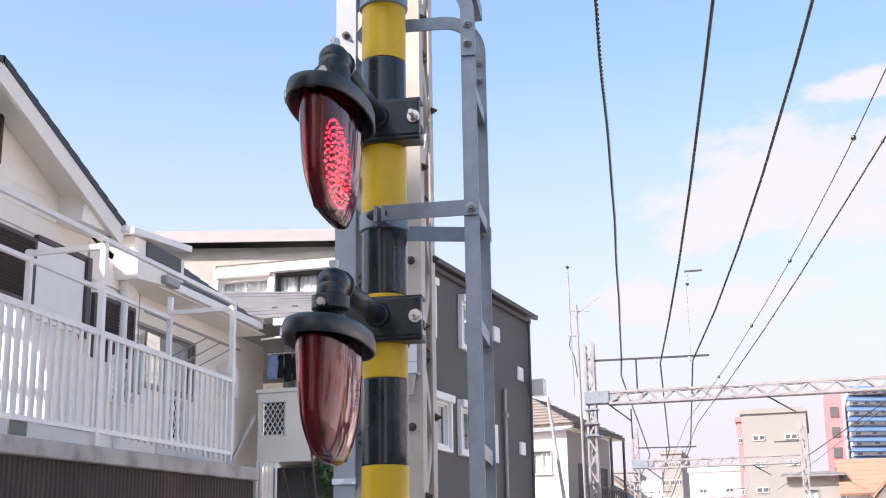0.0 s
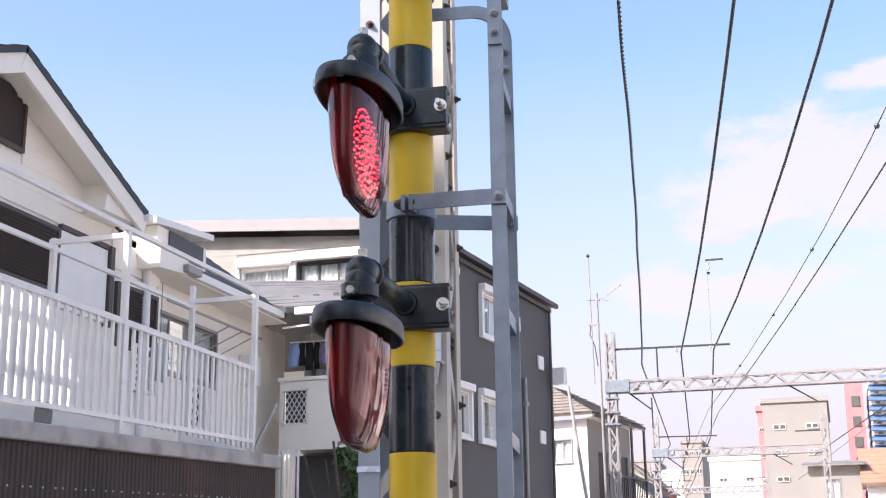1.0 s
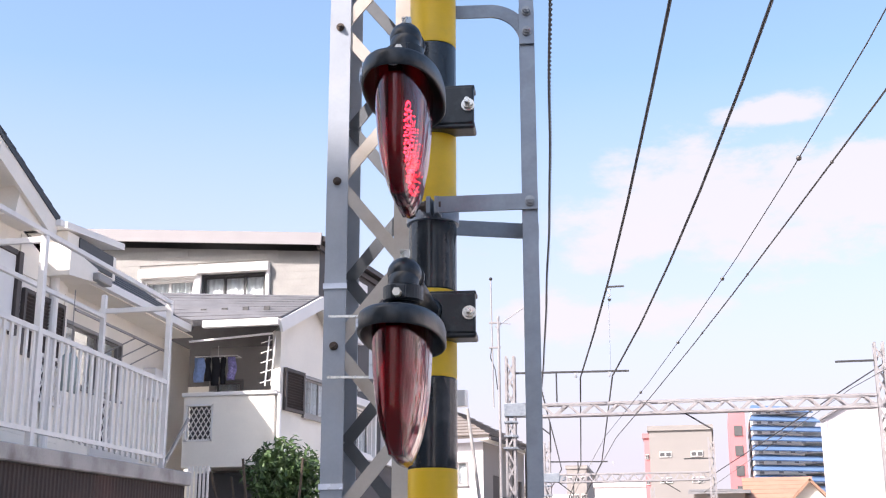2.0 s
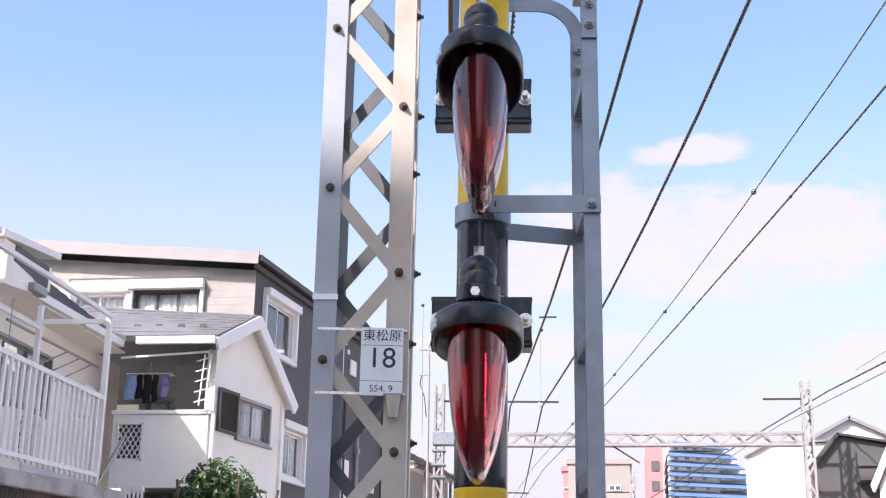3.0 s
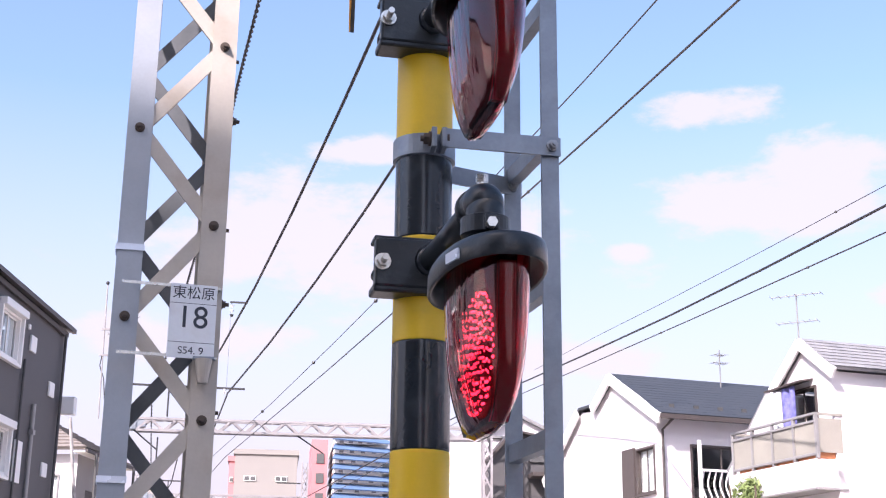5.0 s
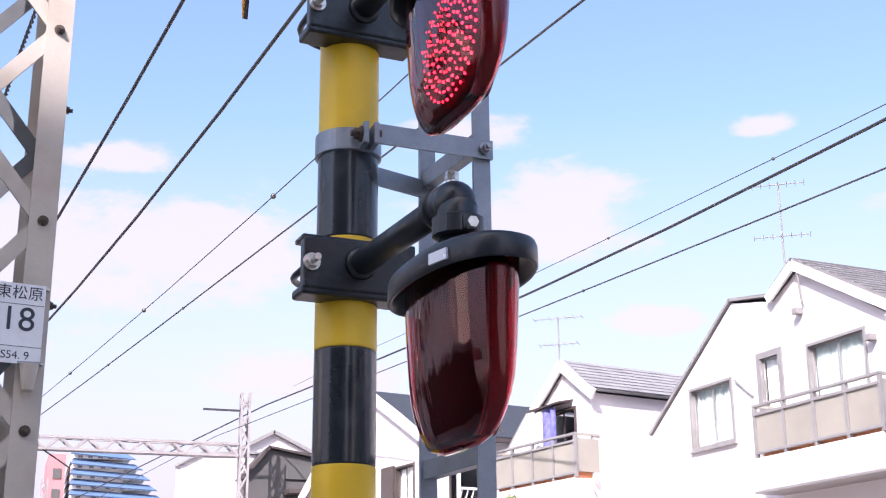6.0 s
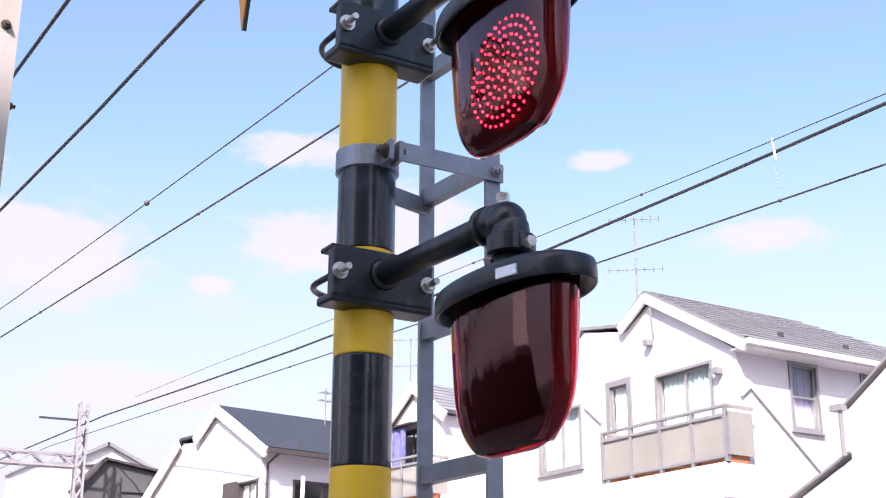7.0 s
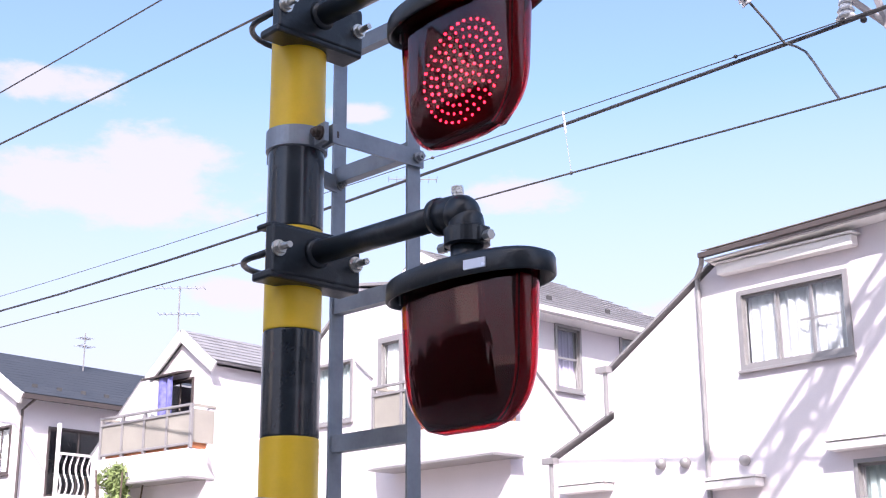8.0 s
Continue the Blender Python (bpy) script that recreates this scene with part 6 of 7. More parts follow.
def near_white_house():
    h = thing("near_white_house", pose(0, 0, 0), "bright white house wall with wide window and brown roof edge", "house")
    w = Facade((10.9, 5.0), 6, 1)
    big, low = (0.95, 2.44, 4.40, 5.38), (-0.3, 1.08, 1.9, 3.22)
    prof = [(-3.0, 5.94), (2.72, 5.78), (4.43, 4.68), (4.45, 4.06), (5.45, 3.62)]
    wall(h, w, prof, [big, low], "white")
    window(h, w, *big, panes=3, curtain="lace", fw=0.06)
    bm = bmesh.new()
    box(bm, 1.10, 1.62, -0.03, -0.018, 4.88, 4.91, w.basis())
    part("glazing_bar", bm, "alu", h)
    window(h, w, *low, panes=2, curtain="teal")
    for s0, deg2 in ((-3.0, 0), (5.45, 0)):
        f2 = Facade(tuple(w.at(s0, 0)[:2]), 0, 1)
        f2.d, f2.n = -w.n, (w.d if s0 > 0 else -w.d)
        wall(h, f2, [(0, 6.0 if s0 < 0 else 3.6), (7, 6.0 if s0 < 0 else 3.6)], [], "white")
    f3 = Facade(tuple(w.at(-3.0, 0, -7)[:2]), 0, 1)
    f3.d, f3.n = w.d, -w.n
    wall(h, f3, [(0, 6.0), (8.45, 6.0)], [], "white")
    course_roof(h, w.at(-3.4, 6.05, 0.30), w.at(2.72, 5.89, 0.30), w.at(2.72, 7.1, -3.5), w.at(-3.4, 7.28, -3.5), "brown_roof", 10, 0.06)
    for a, b in (((2.74, 5.86), (4.52, 4.72)), ((4.45, 4.16), (5.55, 3.68))):
        bm = bmesh.new()
        slab(bm, [w.at(a[0], a[1], 0.05), w.at(b[0], b[1], 0.05), w.at(b[0], b[1], -7), w.at(a[0], a[1], -7)], 0.03)
        part("lean_roof", bm, "alu", h)
    bm = bmesh.new()
    beam(bm, w.at(-3.4, 6.0, 0.32), w.at(2.74, 5.84, 0.32), 0.07, 0.06)
    part("gutter", bm, "louvre", h)
    bm = bmesh.new()
    slab(bm, [w.at(-3.3, 5.95, 0.27), w.at(2.7, 5.79, 0.27), w.at(2.7, 5.79, 0.0), w.at(-3.3, 5.95, 0.0)], 0.02)
    part("soffit", bm, "trim", h)
    bm = bmesh.new()
    box(bm, 0.78, 2.62, 0.003, 0.16, 5.60, 5.73, w.basis(), 0.02)
    box(bm, 0.74, 2.66, 0.003, 0.19, 5.734, 5.755, w.basis())
    part("shutter_box", bm, "trim", h)
    bm = bmesh.new()
    sweep(bm, [w.at(2.72, 5.82, 0.30), w.at(2.76, 5.74, 0.26), w.at(2.98, 5.66, 0.06), w.at(2.98, 5.5, 0.05), w.at(3.0, 0.0, 0.05)], 0.032, 10)
    part("downpipe", bm, "alu", h)
    bm = bmesh.new()
    sweep(bm, [w.at(4.50, 4.72, 0.08), w.at(4.50, 4.10, 0.08)], 0.03, 8)
    box(bm, 4.44, 4.62, 0.02, 0.14, 4.66, 4.74, w.basis())
    sweep(bm, [w.at(5.50, 3.60, 0.08), w.at(5.50, 0.0, 0.08)], 0.03, 8)
    box(bm, 5.42, 5.62, 0.02, 0.14, 3.56, 3.64, w.basis())
    part("downpipe", bm, "alu", h)
    for s, z in ((3.71, 3.41), (3.34, 3.39), (2.48, 3.34), (5.6, 3.0)):
        bm = bmesh.new()
        bmesh.ops.create_uvsphere(bm, u_segments=16, v_segments=8, radius=0.07, matrix=Matrix.Translation(w.at(s, z, 0.03)))
        smooth(part("vent_hood", bm, "alu", h))
    for s0, s1, z in ((2.25, 2.95, 3.12), (4.5, 5.3, 3.24), (-0.4, 1.3, 3.42)):
        bm = bmesh.new()
        box(bm, s0, s1, 0.003, 0.20, z - 0.10, z, w.basis(), 0.015)
        box(bm, s0 - 0.03, s1 + 0.03, 0.003, 0.22, z + 0.004, z + 0.035, w.basis())
        part("shutter_box", bm, "trim", h)
    return h


near_white_house()


def slate_house():
    h = thing("slate_roof_house", pose(0, 0, 0), "white house with navy slate roof and wavy balcony rail", "house")
    w, s = Facade((8.0, 25.0), 12, 1), Facade((8.0, 25.0), -78, -1)
    win, low = (0.10, 0.98, 4.63, 5.68), (4.2, 4.75, 4.0, 4.82)
    door = (0.82, 2.45, 4.2, 5.72)
    prof = [(0, 6.26), (2.02, 7.46), (3.02, 6.86), (3.82, 6.96), (5.85, 5.46)]
    house_shell(h, w, s, prof, 6.5, [win, low], [door], "white", 6.26)
    window(h, w, *win, panes=2, frame_mat="louvre", curtain=True)
    window(h, w, *low, panes=2, curtain=True)
    window(h, s, *door, panes=2, frame_mat="louvre", curtain=False)
    bm = bmesh.new()
    box(bm, 1.02, 1.62, 0.003, 0.06, 4.60, 5.72, w.basis(), 0.01)
    part("shutter_panel", bm, "louvre", h, "brown folded shutter")
    course_roof(h, s.at(-0.12, 6.32, 0.38), s.at(6.7, 6.32, 0.38), s.at(6.7, 7.62, -2.05), s.at(-0.12, 7.62, -2.05), "navy_roof", 14, 0.07, step=0.004)
    bm = bmesh.new()
    slab(bm, [s.at(-0.12, 7.62, -2.05), s.at(6.7, 7.62, -2.05), s.at(6.7, 6.95, -3.1), s.at(-0.12, 6.95, -3.1)], 0.07)
    slab(bm, [s.at(-0.1, 7.05, -3.0), s.at(6.7, 7.05, -3.0), s.at(6.7, 7.07, -3.85), s.at(-0.1, 7.07, -3.85)], 0.06)
    slab(bm, [s.at(-0.1, 7.05, -3.84), s.at(6.7, 7.05, -3.84), s.at(6.7, 5.48, -5.95), s.at(-0.1, 5.48, -5.95)], 0.06)
    part("roof", bm, "navy_roof", h)
    for a, b in ((s.at(-0.12, 6.20, 0.36), s.at(-0.12, 7.50, -2.05)), (s.at(-0.12, 7.50, -2.05), s.at(-0.12, 6.90, -3.0)), (s.at(-0.12, 6.92, -3.85), s.at(-0.12, 5.42, -5.95))):
        bm = bmesh.new()
        beam(bm, a, b, 0.06, 0.24, 0.02)
        part("rake_board", bm, "trim", h)
    bm = bmesh.new()
    beam(bm, s.at(-0.12, 6.24, 0.42), s.at(6.7, 6.24, 0.42), 0.10, 0.10)
    sweep(bm, [s.at(0.2, 6.2, 0.4), s.at(0.12, 6.0, 0.06), s.at(0.12, 0, 0.06)], 0.03, 8)
    part("gutter", bm, "louvre", h)
    for i in range(7):
        bm = bmesh.new()
        box(bm, -0.06, 0.06, -0.012, 0.012, -0.03, 0.05, Matrix.Translation(s.at(0.4 + 0.62 * i, 6.55, 0.0)))
        part("snow_guard", bm, "dark_trim", h)
    bm = bmesh.new()
    box(bm, 0.7, 2.6, 0.0, 0.65, 4.05, 4.18, s.basis())
    part("balcony_floor", bm, "white", h)
    rail = new("railing")
    rail.parent = h
    for k in range(12):
        bm = bmesh.new()
        s0 = 0.78 + 0.15 * k
        sweep(bm, [s.at(s0, z, 0.6 + 0.05 * math.sin((z - 4.2) * 7)) + s.d * 0.03 * math.sin((z - 4.2) * 9) for z in np.linspace(4.2, 5.08, 12)], 0.018, 6)
        part("bar", bm, "trim", rail)
    for z in (5.08, 4.2):
        bm = bmesh.new()
        beam(bm, s.at(0.7, z, 0.6), s.at(2.55, z, 0.6), 0.05, 0.05)
        part("rail", bm, "trim", rail)
    bm = bmesh.new()
    beam(bm, s.at(0.72, 4.18, 0.58), s.at(0.72, 5.72, 0.58), 0.07, 0.07)
    part("post", bm, "trim", rail)
    return h


slate_house()


def small_balcony_house():
    h = thing("small_balcony_house", pose(0, 0, 0), "white gabled house with brown balcony railing", "house")
    w, s = Facade((9.4, 18.8), 12, 1), Facade((9.4, 18.8), -78, -1)
    door = (0.46, 1.38, 4.65, 5.98)
    prof = [(0, 6.15), (0.77, 6.72), (1.62, 6.08), (2.11, 6.08), (3.6, 4.75)]
    house_shell(h, w, s, prof, 4.2, [door], [], "white", 6.15)
    window(h, w, *door, panes=2, frame_mat="louvre", curtain=False)
    course_roof(h, s.at(-0.12, 6.2, 0.2), s.at(4.3, 6.2, 0.2), s.at(4.3, 6.90, -0.79), s.at(-0.12, 6.90, -0.79), "grey_roof", 8, 0.06)
    bm = bmesh.new()
    slab(bm, [s.at(-0.12, 6.90, -0.79), s.at(4.3, 6.90, -0.79), s.at(4.3, 6.16, -1.75), s.at(-0.12, 6.16, -1.75)], 0.06)
    slab(bm, [s.at(0.0, 6.15, -2.08), s.at(4.3, 6.15, -2.08), s.at(4.3, 4.80, -3.65), s.at(0.0, 4.80, -3.65)], 0.06)
    part("roof", bm, "grey_roof", h)
    for a, b in ((s.at(-0.10, 6.08, 0.2), s.at(-0.10, 6.80, -0.79)), (s.at(-0.10, 6.80, -0.79), s.at(-0.10, 6.06, -1.75))):
        bm = bmesh.new()
        beam(bm, a, b, 0.05, 0.2, 0.02)
        part("rake_board", bm, "trim", h)
    bal = Facade(tuple(w.at(0, 0, 0.45)[:2]), 12, 1)
    rail_balcony(h, bal, 0.0, 2.72, 4.58, 5.34, 4)
    bm = bmesh.new()
    loft(bm, [[w.at(0.82 + 0.36 * f, z, 0.25 + 0.03 * math.sin(f * 9)) for f in (0, 0.25, 0.5, 0.75, 1.0)] + [w.at(0.82 + 0.36 * f, z, 0.22) for f in (1.0, 0.5, 0.0)] for z in (6.0, 5.6, 5.2)])
    part("blind", bm, "cloth_violet", h, "blue hanging cloth")
    bm = bmesh.new()
    loft(bm, [[w.at(1.20 + 0.42 * f, z, 0.30 + 0.03 * math.sin(f * 11 + z)) for f in (0, 0.2, 0.4, 0.6, 0.8, 1.0)] + [w.at(1.20 + 0.42 * f, z, 0.26) for f in (1.0, 0.5, 0.0)] for z in (5.95, 5.6, 5.25)])
    part("sheet", bm, "curtain", h, "white sheet hung to dry")
    bm = bmesh.new()
    slab(bm, [w.at(0.55, 6.05, 0.34), w.at(1.66, 6.03, 0.34), w.at(1.66, 6.10, 0.0), w.at(0.55, 6.12, 0.0)], 0.03)
    part("awning", bm, "louvre", h, "dark balcony awning")
    return h


small_balcony_house()
shrub(8.5, 20.7, 1.0, 4.3, 0.75, "leaf_light", "pale yellow-green shrub beside a balcony", 5000, 8)


def pair_houses():
    h = thing("flat_white_house", pose(0, 0, 0), "plain white house with low roof beyond the gantry", "house")
    f = Facade((3.85, 34.0), -90, -1)
    wall(h, f, [(0, 6.64), (0.66, 6.98), (2.7, 7.05)], [], "white")
    wall(h, Facade((3.85, 34.0), -9, 1), [(0, 6.62), (6, 6.62)], [], "white")
    wall(h, Facade((6.6, 34.0), 0, -1), [(0, 7.0), (6, 7.0)], [], "white")
    bm = bmesh.new()
    slab(bm, [(3.78, 33.9, 6.66), (4.50, 33.9, 7.05), (5.45, 40, 7.05), (4.75, 40, 6.66)], 0.05)
    slab(bm, [(4.50, 33.9, 7.05), (6.7, 33.9, 7.12), (6.7, 40, 7.12), (5.45, 40, 7.05)], 0.05)
    part("roof", bm, "alu", h)
    g = thing("grey_gable_house", pose(0, 0, 0), "dark grey sided house with a small canopy", "house")
    f = Facade((6.0, 32.6), -90, -1)
    ops = [(0.35, 0.85, 4.4, 5.15)]
    wall(g, f, [(0, 6.35), (0.55, 7.0), (2.4, 6.68)], ops, "charcoal")
    window(g, f, *ops[0], panes=2, frame_mat="trim", curtain=True)
    wall(g, Facade((6.0, 32.6), 0, 1), [(0, 6.35), (6, 6.35)], [], "charcoal")
    wall(g, Facade((8.4, 32.6), 0, -1), [(0, 6.5), (6, 6.5)], [], "charcoal")
    bm = bmesh.new()
    slab(bm, [(5.9, 32.45, 6.30), (6.55, 32.45, 7.08), (6.55, 39, 7.08), (5.9, 39, 6.30)], 0.08)
    slab(bm, [(6.55, 32.45, 7.08), (8.5, 32.45, 6.76), (8.5, 39, 6.76), (6.55, 39, 7.08)], 0.06)
    part("roof", bm, "louvre", g)
    bm = bmesh.new()
    box(bm, 1.05, 1.75, 0.003, 0.06, 6.2, 6.55, f.basis())
    part("window", bm, "room", g)
    bm = bmesh.new()
    box(bm, 1.0, 2.3, 0.003, 0.7, 5.75, 5.86, f.basis())
    part("canopy", bm, "louvre", g)
    g.location.x -= 0.43
    w = thing("rear_white_house", pose(0.1, 0, 0) @ Matrix.Diagonal((1, 1, 1.04, 1)), "white house with pale grey roof behind its neighbours", "house")
    f = Facade((5.8, 40.5), -90, -1)
    wall(w, f, [(0, 7.4), (1.9, 8.4), (4.0, 7.5)], [], "white")
    bm = bmesh.new()
    slab(bm, [(5.6, 40.3, 7.4), (7.7, 40.3, 8.5), (7.7, 47, 8.5), (5.6, 47, 7.4)], 0.1)
    slab(bm, [(7.7, 40.3, 8.5), (10.1, 40.3, 7.4), (10.1, 47, 7.4), (7.7, 47, 8.5)], 0.1)
    part("roof", bm, "alu", w)


pair_houses()


def walkway_house():
    h = thing("walkway_house", pose(0, 0, 0), "white two storey flats with brown tiled roof and walkway", "house")
    e = Facade((-5.55, 33.4), 0, -1)
    ops = [(0.8 + 1.75 * k, 1.6 + 1.75 * k, z, z + 1.75) for k in range(2) for z in (3.6, 0.8)]
    # walkway side: darker wall colour carries the shade under the eave
    wall(h, e, [(0, 6.25), (3.6, 6.25)], ops, "apartment")
    for o in ops:
        bm = bmesh.new()
        box(bm, o[0], o[1], -0.10, -0.05, o[2], o[3], e.basis())
        part("door", bm, "louvre", h)
    s = Facade((-5.55, 33.4), 90, 1)
    sw = (0.5, 1.2, 5.0, 5.7)
    wall(h, s, [(0, 6.25), (3.6, 6.25)], [sw], "white")
    window(h, s, *sw, panes=2, curtain=True)
    wall(h, Facade((-9.15, 33.4), 0, 1), [(0, 6.25), (3.6, 6.25)], [], "cream")
    wall(h, Facade((-5.55, 37.0), 90, -1), [(0, 6.25), (3.6, 6.25)], [], "cream")
    course_roof(h, (-5.2, 33.0, 6.38), (-5.2, 37.4, 6.38), (-7.35, 35.8, 7.50), (-7.35, 34.6, 7.50), "brown_roof", 10, 0.07, step=0.03)
    course_roof(h, (-9.5, 33.0, 6.38), (-9.5, 37.4, 6.38), (-7.35, 35.8, 7.50), (-7.35, 34.6, 7.50), "brown_roof", 10, 0.07)
    course_roof(h, (-9.5, 33.0, 6.38), (-5.2, 33.0, 6.38), (-7.34, 34.6, 7.50), (-7.36, 34.6, 7.50), "brown_roof", 10, 0.07, step=0.03)
    bm = bmesh.new()
    slab(bm, [(-5.22, 33.02, 6.28), (-5.22, 37.4, 6.28), (-5.56, 37.4, 6.28), (-5.56, 33.02, 6.28)], 0.02)
    part("soffit", bm, "cream", h)
    bm = bmesh.new()
    beam(bm, (-5.16, 33.0, 6.30), (-5.16, 37.4, 6.30), 0.07, 0.08)
    part("gutter", bm, "louvre", h)
    bm = bmesh.new()
    box(bm, 0.0, 3.6, 0.003, 0.62, 3.45, 3.58, e.basis())
    part("walkway", bm, "concrete", h)
    rail = new("railing")
    rail.parent = h
    for k in range(23):
        bm = bmesh.new()
        box(bm, 0.05 + 0.155 * k, 0.08 + 0.155 * k, 0.56, 0.59, 3.58, 4.6, e.basis())
        part("bar", bm, "dark_trim", rail)
    bm = bmesh.new()
    box(bm, 0.0, 3.6, 0.55, 0.60, 4.6, 4.65, e.basis())
    part("top_rail", bm, "dark_trim", rail)
    for k in range(4):
        bm = bmesh.new()
        box(bm, 0.02 + 1.15 * k, 0.12 + 1.15 * k, 0.50, 0.60, 0.0, 3.45, e.basis())
        box(bm, 0.02 + 1.15 * k, 0.12 + 1.15 * k, 0.50, 0.555, 3.58, 6.26, e.basis())
        part("post", bm, "dark_trim", h)
    h.matrix_world = Matrix.Translation((-5.75, 35.5, 0)) @ Matrix.Rotation(radians(-12.2), 4, "Z") @ Matrix.Translation((5.2, -33.0, 0)) @ Matrix.Diagonal((1, 1, 1.045, 1))
    pole = thing("utility_pole", pose(-4.62, 30.6, 0, 0, -7.5, 0), "thin pale concrete pole leaning over", "pole")
    bm = bmesh.new()
    tube(bm, (0, 0, 0), (0, 0, 6.8), 0.065, 16, 0.04)
    part("shaft", bm, "concrete", pole)


walkway_house()


# ---- distance ----
def apartment(name, x0, x1, y0, y1, z1, mat, cols, rows, label, band=None, win_w=0.9, win_h=0.45, z_first=None, pitch=2.6):
    b = thing(name, pose(0, 0, 0), label, "building")
    bm = bmesh.new()
    box(bm, x0, x1, y0, y1, 0, z1)
    part("wall", bm, mat, b)
    bm = bmesh.new()
    box(bm, x0 - 0.1, x1 + 0.1, y0 - 0.1, y1 + 0.1, z1 + 0.004, z1 + 0.3)
    part("parapet", bm, mat, b)
    z_top = z_first or z1 - 1.6
    for r in range(rows):
        for c in range(cols):
            x = x0 + (c + 0.5) * (x1 - x0) / cols
            z = z_top - pitch * r
            win = new("window")
            win.parent = b
            bm = bmesh.new()
            box(bm, x - win_w / 2, x + win_w / 2, y0 - 0.06, y0 - 0.004, z - win_h / 2, z + win_h / 2)
            part("frame", bm, "trim", win)
            for k in (-1, 1):
                bm = bmesh.new()
                box(bm, x + k * win_w / 4 - win_w / 5, x + k * win_w / 4 + win_w / 5, y0 - 0.075, y0 - 0.062, z - win_h / 2.8, z + win_h / 2.8)
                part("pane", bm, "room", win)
            if band:
                bm = bmesh.new()
                box(bm, x - win_w * 0.55, x + win_w * 0.55, y0 - 0.12, y0 - 0.008, z - win_h / 2 - 0.10, z - win_h / 2 - 0.02)
                part("ledge", bm, band, win)
    return b


apartment("beige_apartments", -2.7, 0.95, 75, 86, 11.8, "apartment", 2, 4, "beige apartment block with small white windows", None, 0.70, 0.32, 10.4, 1.5)
# added slab whose pink colour stands for the beige block's lit left face
apartment("pink_lit_edge", -3.05, -2.72, 76, 88, 11.5, "red", 1, 4, "narrow pink slab standing for the lit left face of the beige apartments", None, 0.2, 0.3, 10.4, 1.5)
apartment("white_hall", -7.3, -3.7, 90, 100, 9.9, "trim", 2, 2, "plain white hall far down the line", None, 0.5, 0.3, 8.6, 1.6)
apartment("slim_grey_block", -11.4, -9.7, 110, 118, 13.3, "apartment", 3, 5, "slim grey block far down the line", None, 0.35, 0.5, 12.4, 1.5)


def blue_building():
    b = thing("blue_building", pose(0, 0, 0), "stepped blue and white balcony apartment building", "building")
    bm = bmesh.new()
    box(bm, 3.85, 7.2, 90.2, 98.8, 0, 14.6)
    part("wall", bm, "trim", b)
    bm = bmesh.new()
    box(bm, 3.75, 14.8, 89.95, 98.95, 0, 5.04)
    part("lower_storeys", bm, "trim", b)
    for i in range(15):
        zt = 15.4 - 0.69 * i
        x1 = 7.4 + 0.52 * i
        bm = bmesh.new()
        slab(bm, [(3.6, 89.5, zt - 0.40), (x1 + 0.5, 89.5, zt - 0.68), (x1, 90.1, zt - 0.27), (3.8, 90.1, zt)], 0.08)
        part("sloped_band", bm, "blue", b)
        bm = bmesh.new()
        box(bm, 3.7, x1 + 0.2, 89.9, 99, zt - 0.69, zt - 0.44)
        part("balcony_wall", bm, "trim", b)
        for k in range(5):
            bm = bmesh.new()
            x = 4.1 + k * (x1 - 4.1) / 5
            box(bm, x, x + 0.30, 89.86, 89.896, zt - 0.66, zt - 0.50)
            part("window", bm, "fascia", b)
    r = thing("red_building", pose(0, 0, 0), "red and pink tower block next to blue flats", "building")
    bm = bmesh.new()
    box(bm, 2.2, 3.35, 91, 98, 0, 15.1)
    part("wall", bm, "red", r)
    for i in range(6):
        bm = bmesh.new()
        box(bm, 2.55, 3.1, 90.93, 90.996, 13.4 - 1.4 * i, 14.1 - 1.4 * i)
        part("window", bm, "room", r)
    return b


blue_building()


def low_house(x0, x1, y0, y1, ze, zr, wall_mat, roof_mat, label, along_y=True):
    h = thing("low_house", pose(0, 0, 0), label, "house", "houses beyond the gantry")
    mid = (x0 + x1) / 2
    win = ((x1 - x0) * 0.3, (x1 - x0) * 0.6, ze - 1.5, ze - 0.6)
    f = Facade((x0, y0), -90, -1)
    if along_y:
        wall(h, f, [(0, ze), ((x1 - x0) / 2, zr - 0.05), (x1 - x0, ze)], [win], wall_mat)
        course_roof(h, (x0 - 0.25, y0 - 0.3, ze - 0.05), (x0 - 0.25, y1, ze - 0.05), (mid, y1, zr), (mid, y0 - 0.3, zr), roof_mat, 8, 0.08)
        course_roof(h, (x1 + 0.25, y0 - 0.3, ze - 0.05), (x1 + 0.25, y1, ze - 0.05), (mid, y1, zr), (mid, y0 - 0.3, zr), roof_mat, 8, 0.08)
    else:
        wall(h, f, [(0, ze), (x1 - x0, ze)], [win], wall_mat)
        course_roof(h, (x0 - 0.25, y0 - 0.4, ze), (x1 + 0.25, y0 - 0.4, ze), (x1 + 0.25, (y0 + y1) / 2, zr), (x0 - 0.25, (y0 + y1) / 2, zr), roof_mat, 8, 0.08)
    window(h, f, *win, panes=2, curtain=True)
    wall(h, Facade((x0, y0), 0, 1), [(0, ze), (y1 - y0, ze)], [], wall_mat)
    wall(h, Facade((x1, y0), 0, -1), [(0, ze), (y1 - y0, ze)], [], wall_mat)
    return h


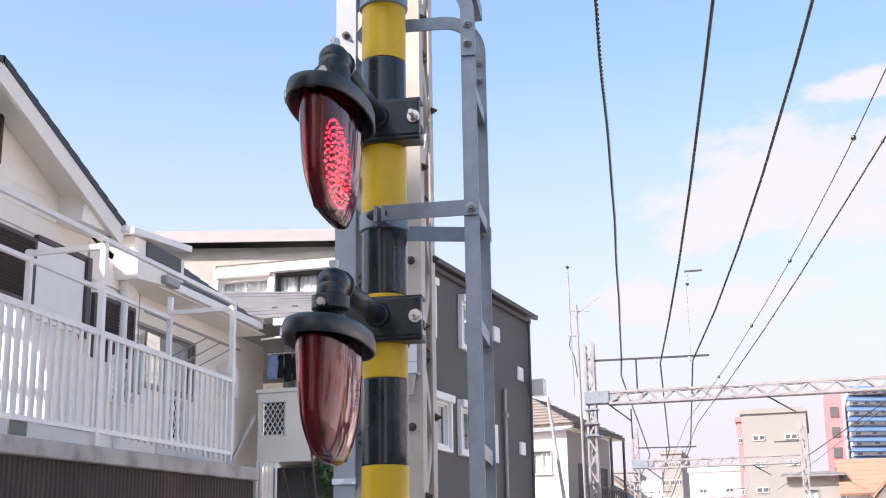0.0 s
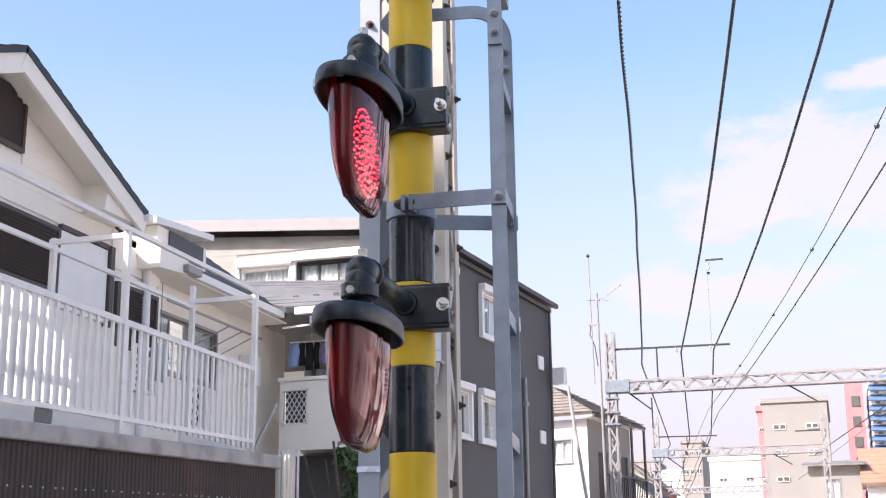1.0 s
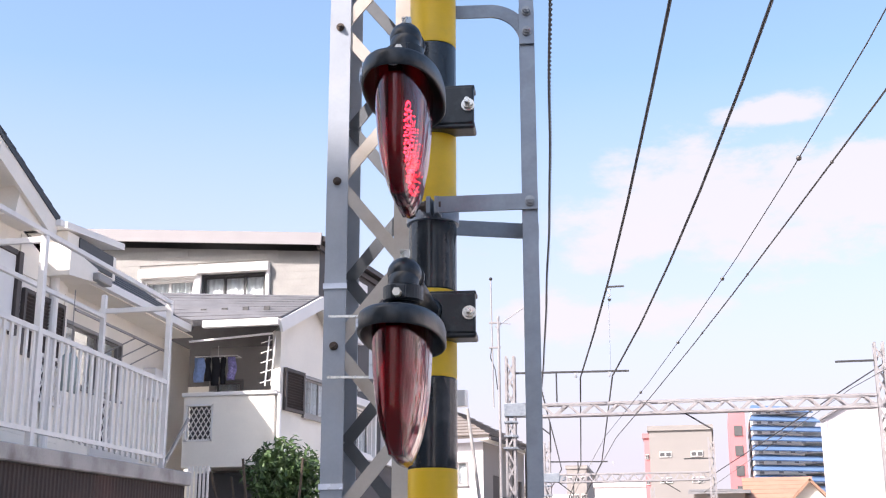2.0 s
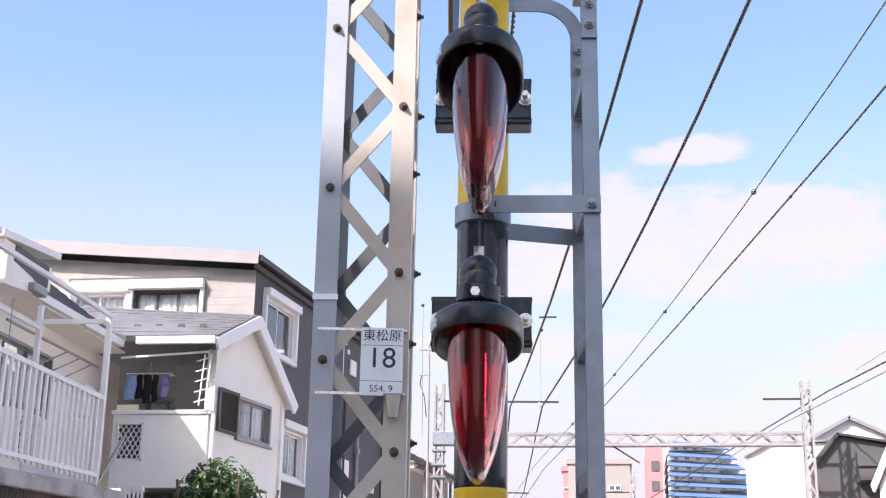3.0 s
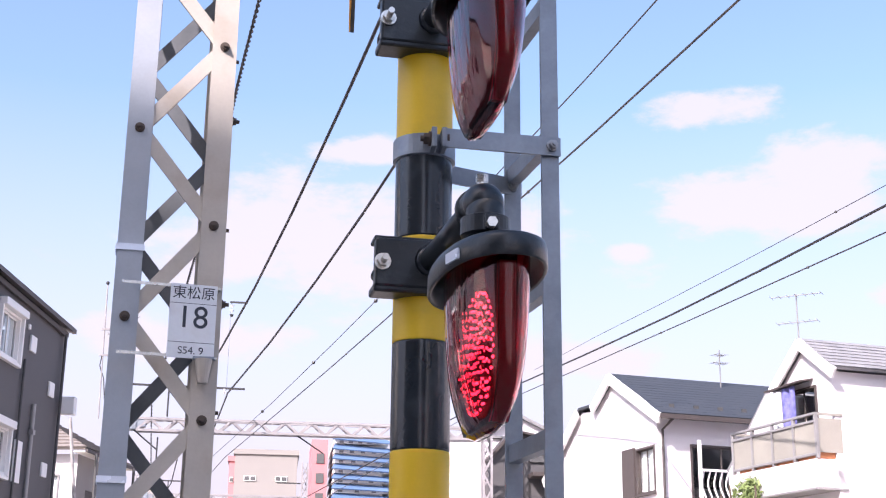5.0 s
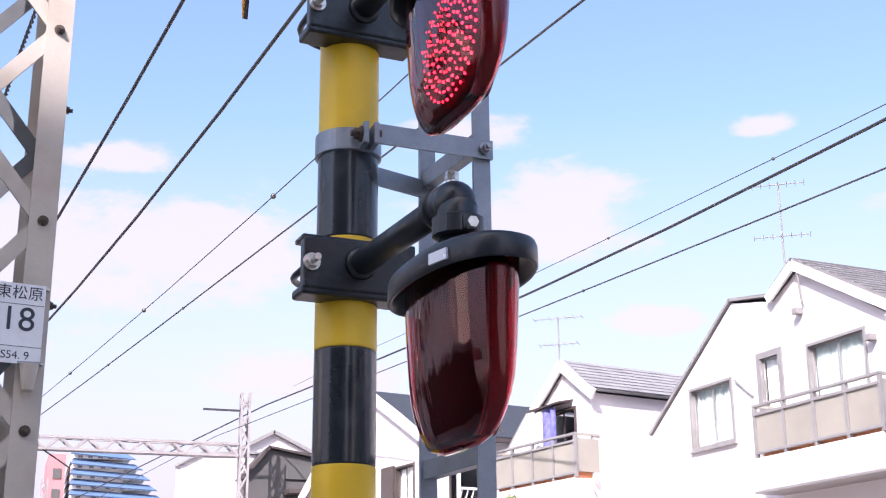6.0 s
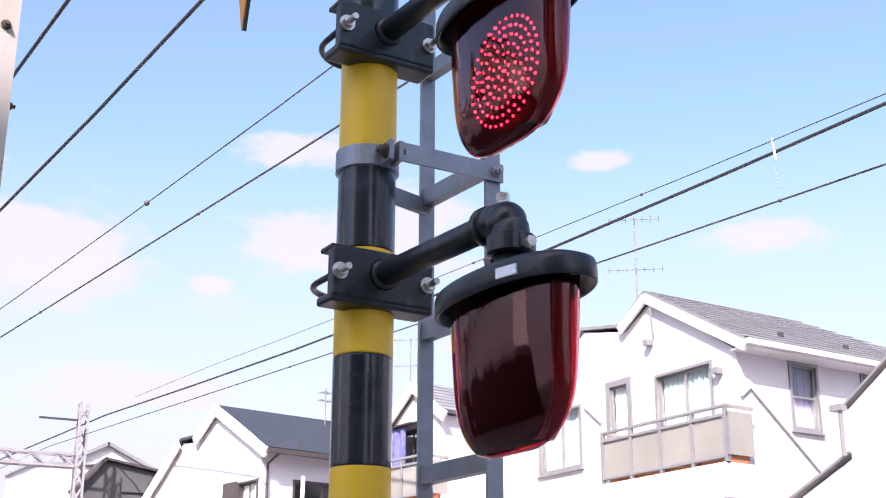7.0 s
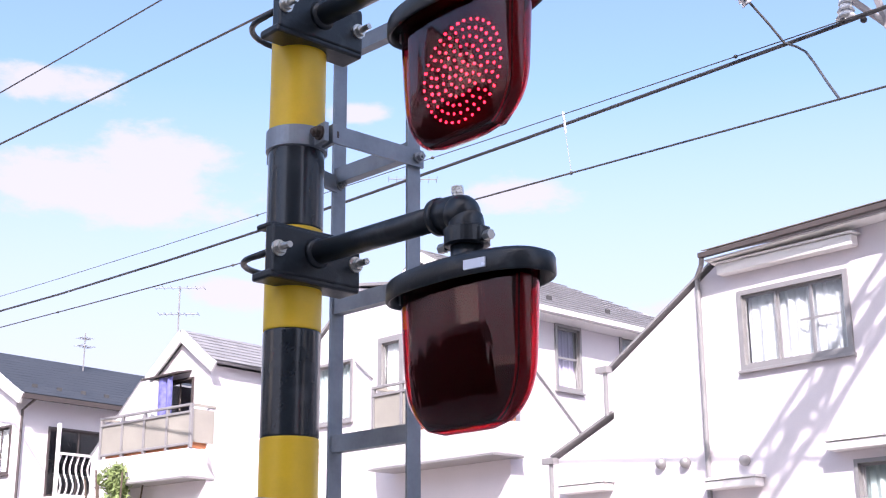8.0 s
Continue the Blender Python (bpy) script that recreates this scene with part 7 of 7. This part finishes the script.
low_house(2.4, 5.0, 55, 62, 5.6, 7.4, "white", "orange_roof", "white house with orange tiled roof", False)
low_house(3.5, 5.6, 50, 54, 5.2, 6.5, "cream", "orange_roof", "pink-cream house with red-orange roof")
low_house(0.0, 2.2, 56, 62, 6.55, 6.95, "apartment", "grey_roof", "low grey house with a dark roof", False)
low_house(-8.6, -6.4, 52, 60, 5.2, 6.4, "cream", "navy_roof", "distant house with a blue roof")
low_house(-11.5, -8.5, 70, 80, 7.0, 8.4, "apartment", "brown_roof", "distant beige house by the line")
apartment("far_white_block", -16, -9, 130, 140, 12.5, "trim", 4, 3, "hazy white block far down the line", None, 0.9, 0.7, 11, 2.4)
apartment("far_grey_block", -27, -19, 150, 160, 15.5, "apartment", 4, 4, "hazy grey block far down the line", None, 1.0, 0.8, 14, 2.6)
apartment("far_pale_block", -8.8, -5.5, 140, 150, 11.5, "trim", 2, 3, "pale block far down the line", None, 0.9, 0.7, 10.2, 2.2)


rng = random.Random(11)
for k in range(1, 9):
    y = 66 + 9 * k
    side = -1 if k % 2 else 1
    x = -0.155 * y + 2.2 + side * (5.6 + 1.5 * rng.random())
    ze = 3.4 + 1.2 * rng.random() + 0.018 * y
    low_house(x - 1.6, x + 1.6, y, y + 6, ze, ze + 1.1, ("apartment", "taupe", "cream")[k % 3], ("grey_roof", "brown_roof", "navy_roof")[(k + 1) % 3], "small distant house along the railway line", k % 2 == 0)
for k in (1, 3, 5):
    y = 40 + 13 * k
    x = -0.155 * y + 2.2 + (-4.6 if k % 2 else 4.9)
    up = thing("utility_pole", pose(x, y, 0), "pale concrete utility pole beside the tracks", "pole", "poles along the line")
    bm = bmesh.new()
    tube(bm, (0, 0, 0), (0, 0, 7.4), 0.10, 12, 0.06)
    part("shaft", bm, "concrete", up)
    bm = bmesh.new()
    beam(bm, (-0.7, 0, 7.0), (0.7, 0, 7.0), 0.06, 0.06)
    part("cross_arm", bm, "galv", up)


# ---- what moves: the alternating lights slide out of and back into their board ----
def motions():
    turns = [(0.15 + 0.6 * k) for k in range(14) if 0.15 + 0.6 * k < 8.0]
    step = 1 / 30
    for arr, z, side in LED_ARRAYS:
        lower = z < 2.6
        lit = not lower
        here, away = pose(0, 0, 0), pose(0, -side * 0.012, 0)
        rows = [(0.0, here if lit else away)]
        for t in turns:
            rows.append((t, here if lit else away))
            lit = not lit
            rows.append((t + step, here if lit else away))
        rows.append((8.0, here if lit else away))
        walk(arr, rows)


motions()
